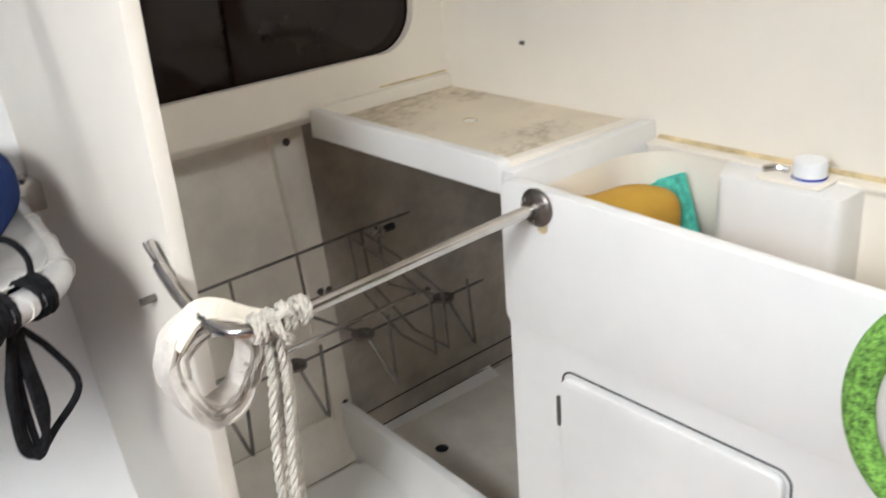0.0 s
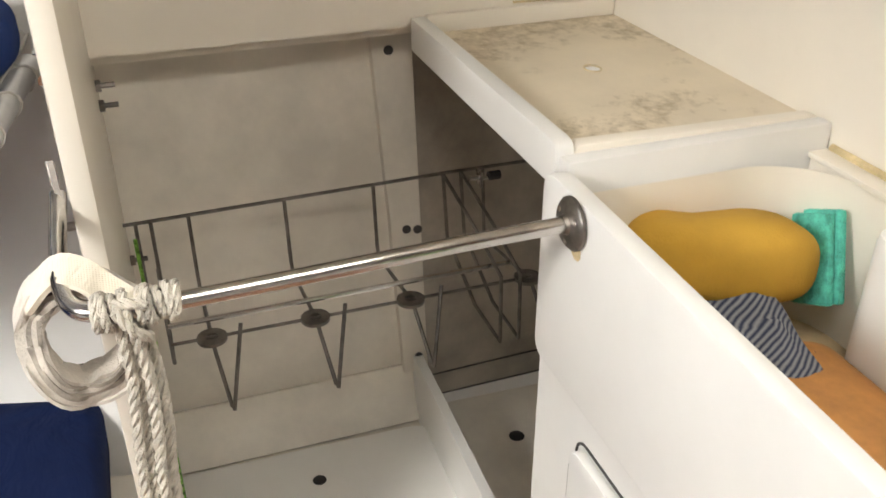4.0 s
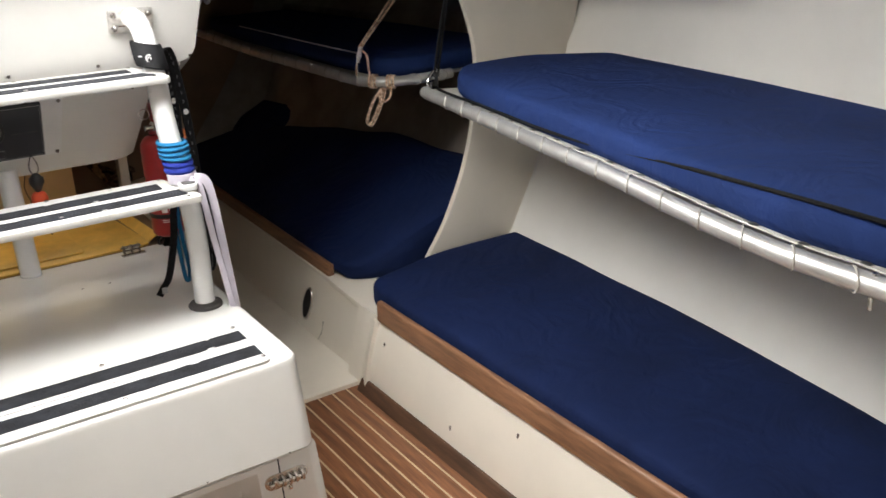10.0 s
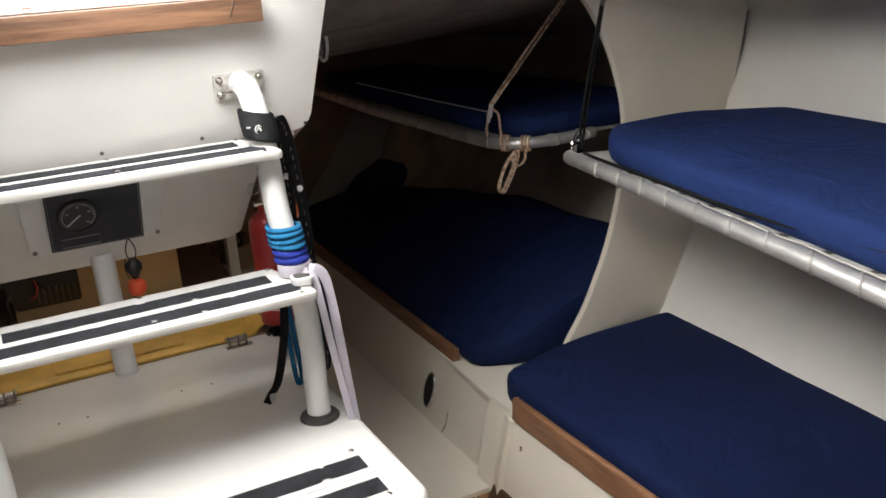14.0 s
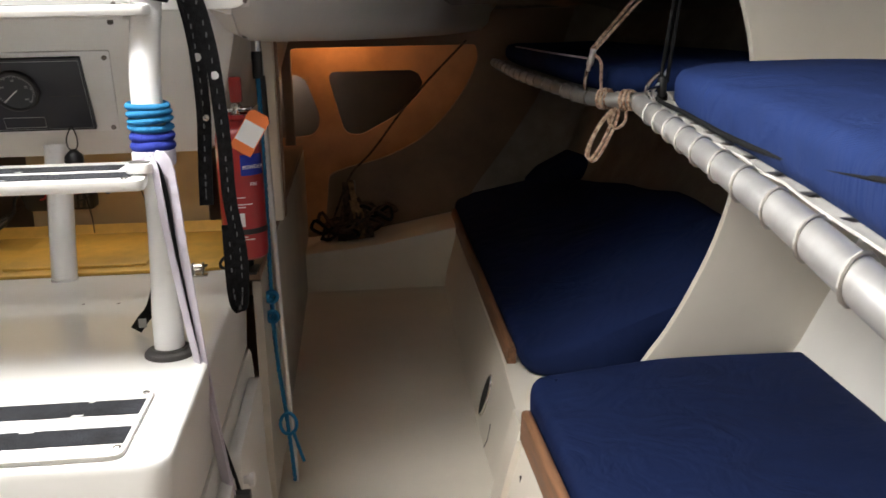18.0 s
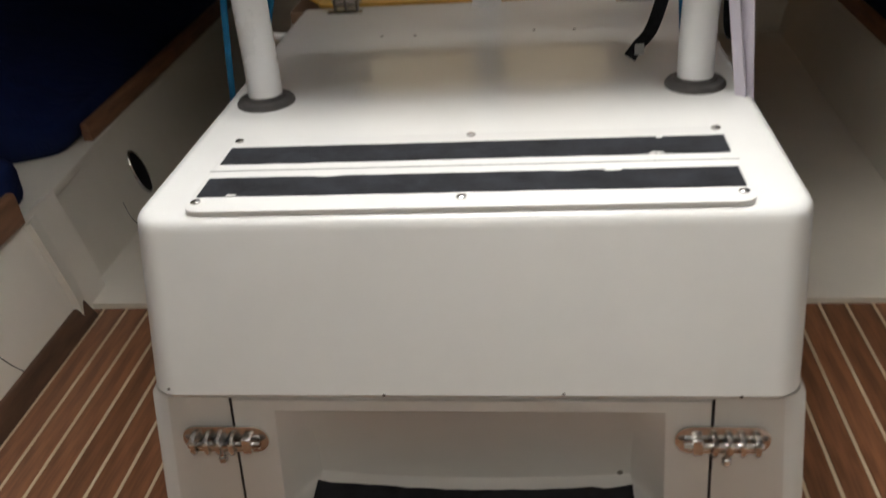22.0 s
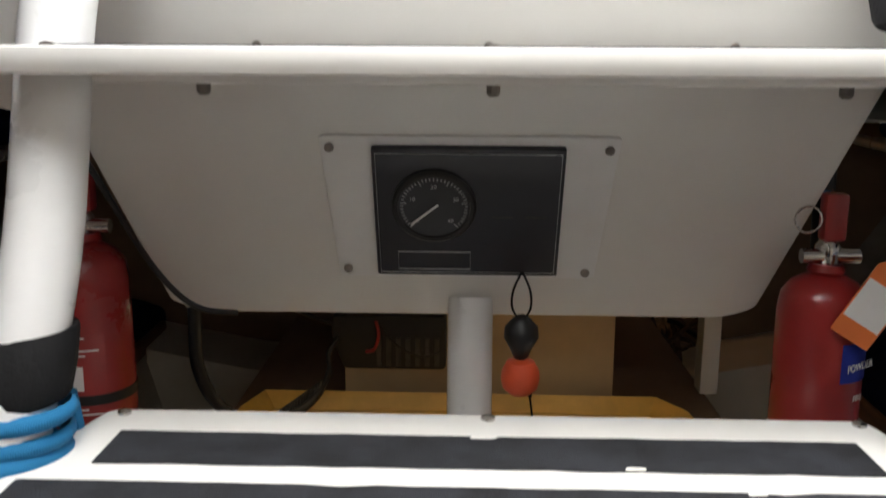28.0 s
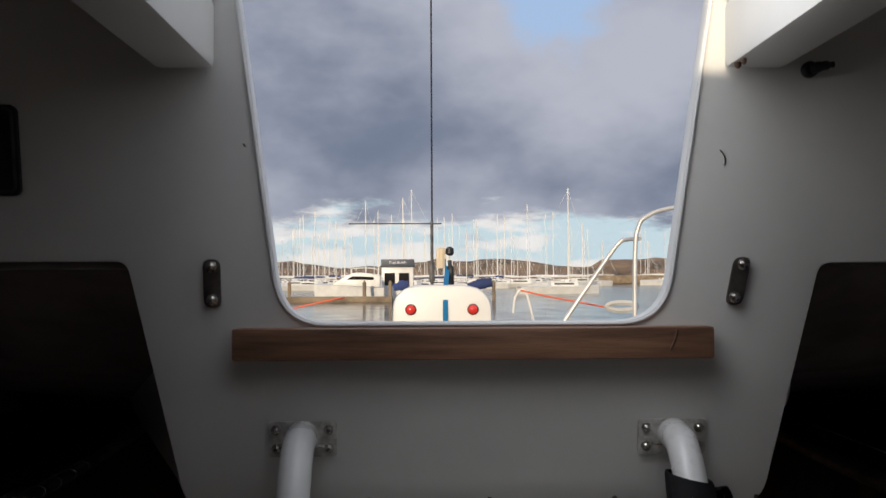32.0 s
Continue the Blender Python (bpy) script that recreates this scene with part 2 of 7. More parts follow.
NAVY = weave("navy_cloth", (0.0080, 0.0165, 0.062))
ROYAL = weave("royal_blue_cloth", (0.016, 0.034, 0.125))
for cloth in (NAVY, ROYAL):
    cloth.node_tree.nodes["Principled BSDF"].inputs["Specular IOR Level"].default_value = 0.12
CANVAS = weave("white_canvas", (0.54, 0.52, 0.48), thread=500)
ALU = mat("aluminium_tube", (0.68, 0.675, 0.66), rough=0.38, metal=0.7, var=0.06, scale=14)
BRIGHTALU = mat("bright_alloy", (0.86, 0.86, 0.86), rough=0.34, metal=0.65, var=0.08, scale=40)
STEEL = mat("stainless_steel", (0.62, 0.60, 0.57), rough=0.18, metal=1.0, var=0.08, scale=20)
OLDSTEEL = mat("dull_steel", (0.22, 0.20, 0.18), rough=0.38, metal=0.9, var=0.2, scale=25)
TUBEWHITE = mat("white_tube_paint", (0.80, 0.80, 0.79), rough=0.28, var=0.03, scale=7, coat=0.3, bump=0.05, bump_scale=14)
WORNWHITE = mat("chipped_white_plate", (0.66, 0.64, 0.60), rough=0.5, var=0.12, scale=45, dark=(0.35, 0.33, 0.30), bump=0.3, bump_scale=80)
GRIT = mat("black_grip_tape", (0.021, 0.023, 0.029), rough=0.9, var=0.3, scale=24, bump=0.9, bump_scale=900)
BLACK = mat("black_plastic", (0.012, 0.012, 0.013), rough=0.45, var=0.2, scale=10)
RUBBER = mat("grey_rubber", (0.065, 0.06, 0.056), rough=0.75, var=0.15, scale=30, bump=0.2, bump_scale=90)
NEOPRENE = mat("black_neoprene", (0.013, 0.013, 0.014), rough=0.7, var=0.2, scale=20, bump=0.2, bump_scale=200)
PANEL = mat("black_instrument_panel", (0.010, 0.011, 0.019), rough=0.35, var=0.1, scale=8)
DIAL = mat("dial_face", (0.030, 0.032, 0.038), rough=0.3, var=0.05, scale=10)
MARK = mat("dial_marks", (0.45, 0.46, 0.46), rough=0.4)
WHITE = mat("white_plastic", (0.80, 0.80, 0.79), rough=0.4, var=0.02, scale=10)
RED = mat("red_enamel", (0.33, 0.022, 0.022), rough=0.3, var=0.08, scale=8, coat=0.3)
ORANGE = mat("orange_float", (0.75, 0.10, 0.035), rough=0.5, var=0.05, scale=12)
TAG = mat("orange_card", (0.80, 0.20, 0.05), rough=0.6, var=0.05)
AMBER = mat("yellow_tray", (0.88, 0.56, 0.13), rough=0.4, var=0.12, scale=6, coat=0.2)
BEIGE = mat("beige_locker", (0.66, 0.50, 0.29), rough=0.55, var=0.06, scale=4)
DIMPRINT = mat("worn_print", (0.16, 0.165, 0.17), rough=0.6)
TEAL = weave("teal_cord", (0.008, 0.165, 0.36), thread=1500)
NAVYBLUE = weave("blue_cord", (0.012, 0.03, 0.30), thread=1500)
LILAC = weave("lilac_webbing", (0.62, 0.58, 0.66), thread=1500)
COTTON = mat("white_rope", (0.58, 0.54, 0.46), rough=0.9, var=0.10, scale=60, bump=0.9, bump_scale=260)
FELT = mat("felted_webbing", (0.62, 0.57, 0.50), rough=0.95, var=0.08, scale=30, bump=0.5, bump_scale=300)
FELTGREY = mat("grey_webbing", (0.36, 0.32, 0.27), rough=0.95, var=0.2, scale=30, bump=0.5, bump_scale=300)
WEBCREAM = weave("cream_webbing", (0.70, 0.64, 0.52), thread=700)
TAN = mat("tan_rope", (0.74, 0.60, 0.46), rough=0.85, var=0.3, scale=90, dark=(0.40, 0.19, 0.11), bump=0.8, bump_scale=300)
DARKCORD = mat("dark_brown_cordage", (0.10, 0.065, 0.045), rough=0.9, var=0.4, scale=40, bump=0.6, bump_scale=200)
CLOTHTAN = mat("tan_cloth", (0.42, 0.24, 0.12), rough=0.9, var=0.35, scale=25, bump=0.6, bump_scale=150)
BLACKROPE = mat("black_rope", (0.012, 0.012, 0.013), rough=0.8, var=0.3, scale=100, bump=0.7, bump_scale=400)
SMOKE = mat("smoked_acrylic", (0.013, 0.0075, 0.0055), rough=0.10, var=0.05)
SMOKE.node_tree.nodes["Principled BSDF"].inputs["Specular IOR Level"].default_value = 0.28
MUSTARD = mat("mustard_sponge", (0.52, 0.30, 0.035), rough=0.95, var=0.05, scale=9, bump=0.35, bump_scale=260)
MINT = mat("green_scourer", (0.10, 0.52, 0.40), rough=0.9, var=0.2, scale=60, bump=0.8, bump_scale=300)
OCHRE = mat("orange_brown_piece", (0.52, 0.24, 0.07), rough=0.6, var=0.15, scale=12)
TROUGHTAN = mat("tan_trough_floor", (0.58, 0.45, 0.27), rough=0.6, var=0.2, scale=9)
CLOTHGREY = weave("grey_dishcloth", (0.30, 0.31, 0.33), thread=500)
gn, gl = CLOTHGREY.node_tree.nodes, CLOTHGREY.node_tree.links
stripe, stripe_mix, gco = gn.new("ShaderNodeTexWave"), gn.new("ShaderNodeMix"), gn.new("ShaderNodeTexCoord")
stripe.bands_direction = "DIAGONAL"
stripe.inputs["Scale"].default_value, stripe.inputs["Distortion"].default_value = 55.0, 1.0
stripe_mix.data_type = "RGBA"
stripe_mix.inputs[7].default_value = (0.02, 0.03, 0.07, 1)
gl.new(gco.outputs["Object"], stripe.inputs["Vector"])
gl.new(stripe.outputs["Fac"], stripe_mix.inputs[0])
gl.new(gn["Principled BSDF"].inputs["Base Color"].links[0].from_socket, stripe_mix.inputs[6])
gl.new(stripe_mix.outputs[2], gn["Principled BSDF"].inputs["Base Color"])
GREEN = mat("green_braid", (0.20, 0.42, 0.07), rough=0.9, var=0.4, scale=150, dark=(0.05, 0.12, 0.02), bump=1.0, bump_scale=350)
for dull in (BLACKROPE, NEOPRENE):
    dull.node_tree.nodes["Principled BSDF"].inputs["Specular IOR Level"].default_value = 0.15
# the warm glow on the aft wall is part of this orange
LITORANGE = mat("orange_lit_paint", (0.60, 0.33, 0.15), rough=0.5, var=0.12, scale=3, bump=0.1, bump_scale=15)
# brown for the aft parts, darkened by the shade they stand in
BROWNSHADE = mat("brown_with_shade", (0.26, 0.17, 0.11), rough=0.6, var=0.12, scale=3)


# ---- shapes ----
def bx(x0, y0, z0, x1, y1, z1, bev=0.0, seg=2):
    bm = bmesh.new()
    bmesh.ops.create_cube(bm, size=1)
    lo = Vector((min(x0, x1), min(y0, y1), min(z0, z1)))
    d = Vector((abs(x1 - x0), abs(y1 - y0), abs(z1 - z0)))
    for v in bm.verts:
        v.co = Vector((lo[i] + (v.co[i] + 0.5) * d[i] for i in range(3)))
    if bev:
        bmesh.ops.bevel(bm, geom=bm.edges[:], offset=min(bev, min(d) * 0.49), segments=seg, profile=0.6, affect="EDGES")
    return bm


def rrect(x0, y0, x1, y1, r, n=6):
    pts = []
    for cx, cy, a in ((x1 - r, y1 - r, 0), (x0 + r, y1 - r, 90), (x0 + r, y0 + r, 180), (x1 - r, y0 + r, 270)):
        for k in range(n + 1):
            t = radians(a + 90 * k / n)
            pts.append((cx + r * math.cos(t), cy + r * math.sin(t)))
    return pts


def rounded(poly, r, n=5):
    """A polygon with its corners rounded."""
    out = []
    for i, p in enumerate(poly):
        p, a, b = Vector(p), Vector(poly[i - 1]), Vector(poly[(i + 1) % len(poly)])
        q = r[i] if isinstance(r, (list, tuple)) else r
        u, w = (a - p), (b - p)
        k = min(q, u.length * 0.48, w.length * 0.48)
        if k < 1e-5:
            out.append(tuple(p))
            continue
        s, e = p + u.normalized() * k, p + w.normalized() * k
        for j in range(n + 1):
            t = j / n
            out.append(tuple((1 - t) ** 2 * s + 2 * t * (1 - t) * p + t * t * e))
    return out


def slab(outer, f, g, holes=(), bev=0.0):
    """A plate between two faces: f and g turn a point of the flat outline into space."""
    bm = bmesh.new()
    for h in (f, g):
        loops = []
        for loop in (outer, *holes):
            vs = [bm.verts.new(h(*p)) for p in loop]
            loops += [bm.edges.new((vs[i - 1], vs[i])) for i in range(len(vs))]
        bmesh.ops.triangle_fill(bm, edges=loops, use_beauty=True)
    bm.verts.ensure_lookup_table()
    k, start = len(bm.verts) // 2, 0
    for loop in (outer, *holes):
        n = len(loop)
        for i in range(n):
            a, b = start + i, start + (i + 1) % n
            bm.faces.new((bm.verts[a], bm.verts[b], bm.verts[b + k], bm.verts[a + k]))
        start += n
    bmesh.ops.recalc_face_normals(bm, faces=bm.faces[:])
    if bev:
        sharp = [e for e in bm.edges if len(e.link_faces) == 2 and e.calc_face_angle(0) > 0.9]
        bmesh.ops.bevel(bm, geom=sharp, offset=bev, segments=2, profile=0.6, affect="EDGES")
    return bm


def plate_z(outline, z0, z1, bev=0.0, holes=()):
    return slab(outline, lambda x, y: (x, y, z0), lambda x, y: (x, y, z1), holes, bev)


def plate_x(outline, x0, x1, bev=0.0, holes=()):
    return slab(outline, lambda y, z: (x0, y, z), lambda y, z: (x1, y, z), holes, bev)


def plate_y(outline, y0, y1, bev=0.0, holes=()):
    return slab(outline, lambda x, z: (x, y0, z), lambda x, z: (x, y1, z), holes, bev)


def smooth(points, n=6, closed=False):
    """Points along a soft line through the given ones."""
    p = [Vector(q) for q in points]
    out = []
    m = len(p)
    for i in range(m if closed else m - 1):
        a, b, c, d = (p[(i + k) % m] if closed else p[min(max(i + k, 0), m - 1)] for k in (-1, 0, 1, 2))
        for j in range(n):
            t = j / n
            out.append(0.5 * (2 * b + (c - a) * t + (2 * a - 5 * b + 4 * c - d) * t * t + (3 * b - a - 3 * c + d) * t ** 3))
    if not closed:
        out.append(p[-1])
    return out


def tube(points, r, seg=10, closed=False, n=6, flat=1.0, bm=None):
    """A round or flattened tube along a soft line. r: a number, or one for each given point."""
    bm = bm or bmesh.new()
    p = smooth(points, n, closed) if n > 1 else [Vector(q) for q in points]
    rings, up_way = [], None
    for i, q in enumerate(p):
        a, b = (p[i - 1], p[(i + 1) % len(p)]) if closed else (p[max(i - 1, 0)], p[min(i + 1, len(p) - 1)])
        t = (b - a).normalized() if (b - a).length > 1e-9 else Vector((0, 0, 1))
        if up_way is None:
            up_way = Vector((0, 0, 1)) if abs(t.z) < 0.9 else Vector((0, 1, 0))
        u = (up_way - t * up_way.dot(t)).normalized()
        up_way = u
        w = t.cross(u)
        rad = r if not isinstance(r, (list, tuple)) else r[min(len(r) - 1, int(i * len(r) / len(p)))]
        rings.append([bm.verts.new(q + (u * math.cos(k * math.tau / seg) * flat + w * math.sin(k * math.tau / seg)) * rad) for k in range(seg)])
    last = len(rings) if closed else len(rings) - 1
    for i in range(last):
        A, B = rings[i], rings[(i + 1) % len(rings)]
        for k in range(seg):
            bm.faces.new((A[k], A[(k + 1) % seg], B[(k + 1) % seg], B[k]))
    if not closed:
        bm.faces.new(rings[0][::-1])
        bm.faces.new(rings[-1])
    return bm


def rope(points, r, turns_per_m=45, n=6, strands=3, seg=6):
    """A laid rope: strands wound about a soft line."""
    bm = bmesh.new()
    p = smooth(points, n)
    length, line, prev, up_way = 0.0, [], None, Vector((0.3, 0.2, 1)).normalized()
    fine = []
    for a, b in zip(p, p[1:]):
        k = max(1, int((b - a).length * turns_per_m * 4))
        fine += [a.lerp(b, j / k) for j in range(k)]
    fine.append(p[-1])
    for s in range(strands):
        length, path = 0.0, []
        uw = up_way
        for i, q in enumerate(fine):
            t = (fine[min(i + 1, len(fine) - 1)] - fine[max(i - 1, 0)]).normalized()
            u = (uw - t * uw.dot(t)).normalized()
            uw = u
            w = t.cross(u)
            if i:
                length += (q - fine[i - 1]).length
            ang = length * turns_per_m * math.tau / strands + s * math.tau / strands
            path.append(q + (u * math.cos(ang) + w * math.sin(ang)) * r * 0.52)
        tube(path, r * 0.56, seg, n=1, bm=bm)
    return bm


def ribbon(points, width, thick, side, n=6):
    """A flat strap along a soft line, its width along side."""
    bm = bmesh.new()
    p = smooth(points, n)
    s = Vector(side).normalized()
    rows = []
    for i, q in enumerate(p):
        t = (p[min(i + 1, len(p) - 1)] - p[max(i - 1, 0)]).normalized()
        w = (s - t * s.dot(t)).normalized()
        u = t.cross(w)
        rows.append([bm.verts.new(q + w * a * width / 2 + u * b * thick / 2) for a, b in ((-1, -1), (1, -1), (1, 1), (-1, 1))])
    for A, B in zip(rows, rows[1:]):
        for k in range(4):
            bm.faces.new((A[k], A[(k + 1) % 4], B[(k + 1) % 4], B[k]))
    bm.faces.new(rows[0][::-1])
    bm.faces.new(rows[-1])
    return bm


def turned(profile, seg=20, centre=(0, 0, 0), axis="z"):
    """A shape turned about an axis from (radius, height) pairs."""
    bm = bmesh.new()
    rings = []
    for r, h in profile:
        ring = []
        for k in range(seg):
            c, s = r * math.cos(k * math.tau / seg), r * math.sin(k * math.tau / seg)
            co = {"z": (c, s, h), "y": (c, h, s), "x": (h, c, s)}[axis]
            ring.append(bm.verts.new(Vector(co) + Vector(centre)))
        rings.append(ring)
    for A, B in zip(rings, rings[1:]):
        for k in range(seg):
            bm.faces.new((A[k], A[(k + 1) % seg], B[(k + 1) % seg], B[k]))
    bm.faces.new(rings[0][::-1])
    bm.faces.new(rings[-1])
    bmesh.ops.recalc_face_normals(bm, faces=bm.faces[:])
    return bm


def sheet(rows, thick=None):
    """A skin over rows of points, with thickness along its normals."""
    bm = bmesh.new()
    grid = [[bm.verts.new(p) for p in row] for row in rows]
    for A, B in zip(grid, grid[1:]):
        for i in range(len(A) - 1):
            bm.faces.new((A[i], A[i + 1], B[i + 1], B[i]))
    bm.normal_update()
    if thick:
        back = {v: bm.verts.new(v.co + v.normal * thick) for v in bm.verts[:]}
        for f in bm.faces[:]:
            bm.faces.new([back[v] for v in reversed(f.verts)])
        for e in [e for e in bm.edges[:] if len(e.link_faces) == 1 and e.verts[0] in back and e.verts[1] in back]:
            a, b = e.verts
            bm.faces.new((a, b, back[b], back[a]))
        bmesh.ops.recalc_face_normals(bm, faces=bm.faces[:])
    return bm


def cushion_shape(outline, z0, z1, r=0.03, puff=0.008, step=0.07):
    """A stuffed cushion: outline in plan with a soft rounded rim and an uneven top."""
    pts = []
    m = len(outline)
    for i in range(m):
        a, b = Vector(outline[i]), Vector(outline[(i + 1) % m])
        k = max(1, int((b - a).length / step))
        pts += [a.lerp(b, j / k) for j in range(k)]
    c = sum(pts, Vector((0, 0))) / len(pts)
    bm = bmesh.new()

    def inset(d):
        out = []
        n = len(pts)
        for i in range(n):
            t = (pts[(i + 1) % n] - pts[i - 1])
            nrm = Vector((-t.y, t.x)).normalized()
            if nrm.dot(c - pts[i]) < 0:
                nrm = -nrm
            out.append(pts[i] + nrm * d)
        return out

    levels = [(r * 0.7, z0), (0.004, z0 + r * 0.55), (0.0, z0 + r), (0.0, z1 - r), (r * 0.12, z1 - r * 0.55), (r * 0.45, z1 - r * 0.14), (r, z1), (r * 2.2, z1 + puff * 0.6)]
    rings = []
    for d, z in levels:
        rings.append([bm.verts.new((q.x, q.y, z + 0.5 * puff * noise.noise((q.x * 4, q.y * 4, z * 9)))) for q in inset(d)])
    for A, B in zip(rings, rings[1:]):
        for k in range(len(A)):
            bm.faces.new((A[k], A[(k + 1) % len(A)], B[(k + 1) % len(A)], B[k]))
    for t in (0.75, 0.5, 0.25):
        top = rings[-1]
        base = [v.co.copy() for v in rings[7]]
        ring = []
        for q in base:
            p = Vector((c.x, c.y, q.z)).lerp(q, t)
            p.z = z1 + puff * (1.0 + 0.7 * noise.noise((p.x * 3.3, p.y * 3.3, 1.7)))
            ring.append(bm.verts.new(p))
        for k in range(len(top)):
            bm.faces.new((top[k], top[(k + 1) % len(top)], ring[(k + 1) % len(ring)], ring[k]))
        rings.append(ring)
    mid = bm.verts.new((c.x, c.y, z1 + puff))
    for k in range(len(rings[-1])):
        bm.faces.new((rings[-1][k], rings[-1][(k + 1) % len(rings[-1])], mid))
    bm.faces.new(rings[0][::-1])
    bmesh.ops.recalc_face_normals(bm, faces=bm.faces[:])
    return bm


def lettering(text, size, m, depth=0.0006):
    """Raised letters in the built-in font, as a mesh."""
    cu = bpy.data.curves.new("lettering", "FONT")
    cu.body, cu.size, cu.extrude, cu.align_x, cu.align_y = text, size, depth, "CENTER", "CENTER"
    tmp = new("lettering", cu)
    dep = bpy.context.evaluated_depsgraph_get()
    me = bpy.data.meshes.new_from_object(tmp.evaluated_get(dep))
    bpy.data.objects.remove(tmp)
    bm = bmesh.new()
    bm.from_mesh(me)
    bm.transform(m)
    bpy.data.meshes.remove(me)
    return bm


def mesh_of(name, bm, material, flat=False):
    me = bpy.data.meshes.new(name)
    bm.normal_update()
    bm.to_mesh(me)
    bm.free()
    if not flat:
        me.shade_smooth()
        me.set_sharp_from_angle(angle=radians(38))
    me.materials.append(material)
    return me


def thing(name, label, category, place, group="", kind=""):
    ob = new(name)
    ob.location = place
    ob.empty_display_size = 0.05
    ob.matrix_world = Matrix.Translation(place)
    return tagged(ob, label, category, group, kind)


def solid(name, bm, material, label="", category="", group="", kind="", flat=False):
    return tagged(new(name, mesh_of(name, bm, material, flat)), label, category, group, kind)


def part(name, bm, material, parent, label="", flat=False):
    ob = new(name, mesh_of(name, bm, material, flat))
    ob.parent = parent
    ob.matrix_parent_inverse = world_of(parent).inverted()
    if label:
        ob["label"] = label
    return ob


def world_of(ob):
    m = ob.matrix_basis.copy()
    while ob.parent:
        m = ob.parent.matrix_basis @ ob.matrix_parent_inverse @ m
        ob = ob.parent
    return m


def joined(*many):
    bm = bmesh.new()
    for b in many:
        me = bpy.data.meshes.new("tmp")
        b.to_mesh(me)
        b.free()
        bm.from_mesh(me)
        bpy.data.meshes.remove(me)
    return bm


def line(table, v):
    """Straight-line reading of a table of pairs."""
    for (a, p), (b, q) in zip(table, table[1:]):
        if v <= b:
            return p + (q - p) * max(0.0, min(1.0, (v - a) / (b - a)))
    return table[-1][1]


# ---- the hull and the large structure ----
BEAM = [(-2.6, 1.72), (-1.4415, 1.76), (-1.441, 1.392), (-1.33, 1.424), (-0.78, 1.566), (-0.16, 1.648), (0.79, 1.705), (1.6, 1.69), (2.6, 1.60), (3.6, 1.42), (4.6, 1.25)]
FLARE = [(-2.6, 0.22), (-1.3, 0.25), (-0.36, 0.33), (0.85, 0.38), (2.0, 0.38), (4.6, 0.30)]


def hull_x(y, z):
    """Half breadth of the inside of the hull."""
    x = line(BEAM, y)
    s = line(FLARE, y)
    if z < 0.37:
        return x - (0.37 - z) * 0.75 - max(0.0, 0.1 - z) * 1.6
    if z < 1.15:
        return x + (z - 0.37) * s + 0.045 * math.sin(math.pi * (z - 0.37) / 0.78) ** 2 * (1 if y > -1.3 else 0)
    return x + 0.78 * s + (z - 1.15) * s * 0.45 - max(0, z - 1.5) ** 2 * 2.2


def hull_side(sign, ys):
    rows = []
    for y in ys:
        top = line([(0.56, 2.02), (0.62, 1.60), (1.0, 1.44), (2.0, 1.26), (4.4, 1.19)], y)
        rows.append([(sign * hull_x(y, z), y, z if z <= 1.05 else 1.05 + (z - 1.05) * (top - 1.05) / 0.97) for z in (-0.06, 0.1, 0.25, 0.37, 0.6, 0.85, 1.05, 1.2, 1.4, 1.6, 1.75, 1.9, 2.02)])
    return sheet(rows, -0.03 * sign)


FORE_YS = [-2.5, -2.2, -1.9, -1.6, -1.442, -1.440, -1.38] + [-1.30 + 0.15 * i for i in range(15)] + [0.86]
AFT_YS = [0.861, 0.95] + [1.1 + 0.15 * i for i in range(23)]
solid("wall_port", hull_side(1, FORE_YS), PAINT, "white painted inside of the boat's port hull", "hull side", kind="structure")
solid("wall_starboard", hull_side(-1, FORE_YS), PAINT, "white painted inside of the boat's starboard hull", "hull side", kind="structure")
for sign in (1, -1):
    solid("wall_quarter", hull_side(sign, AFT_YS), SHADEDHULL, "inside of the hull beside the quarter berth, shade in its colour", "hull side", kind="structure")

CEIL = 2.0
HX0, HX1, HY0, HY1 = -0.428, 0.362, -0.26, 0.50
deck_outline = [(-2.1, -2.55), (2.1, -2.55), (2.1, 0.56), (HX1, 0.56), (HX1, HY0), (HX0, HY0), (HX0, 0.56), (-2.1, 0.56)]
solid("ceiling", plate_z(deck_outline, CEIL, CEIL + 0.05, holes=([(-0.26, -1.88), (0.26, -1.88), (0.26, -1.36), (-0.26, -1.36)],)),
      PAINT, "white painted deckhead with the companionway opening and an added, unseen one", "ceiling", kind="structure", flat=True)
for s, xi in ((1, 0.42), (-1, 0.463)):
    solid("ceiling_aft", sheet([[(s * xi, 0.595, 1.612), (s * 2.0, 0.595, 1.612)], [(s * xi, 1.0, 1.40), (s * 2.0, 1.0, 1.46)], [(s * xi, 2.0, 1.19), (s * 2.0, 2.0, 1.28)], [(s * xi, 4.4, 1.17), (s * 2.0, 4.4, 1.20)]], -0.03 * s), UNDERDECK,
          "underside of the side decks above the quarter berths, shade in its colour", "ceiling", kind="structure")

for s, xi in ((1, 0.42), (-1, 0.463)):
    solid("wall_seat_front", plate_x([(0.70, 1.19), (4.35, 1.165), (4.35, 1.19), (2.0, 1.22), (1.0, 1.43), (0.625, 1.62)], s * xi, s * (xi - 0.025)), BOATGEL, "white front of the cockpit seat", "cockpit seat", kind="structure")

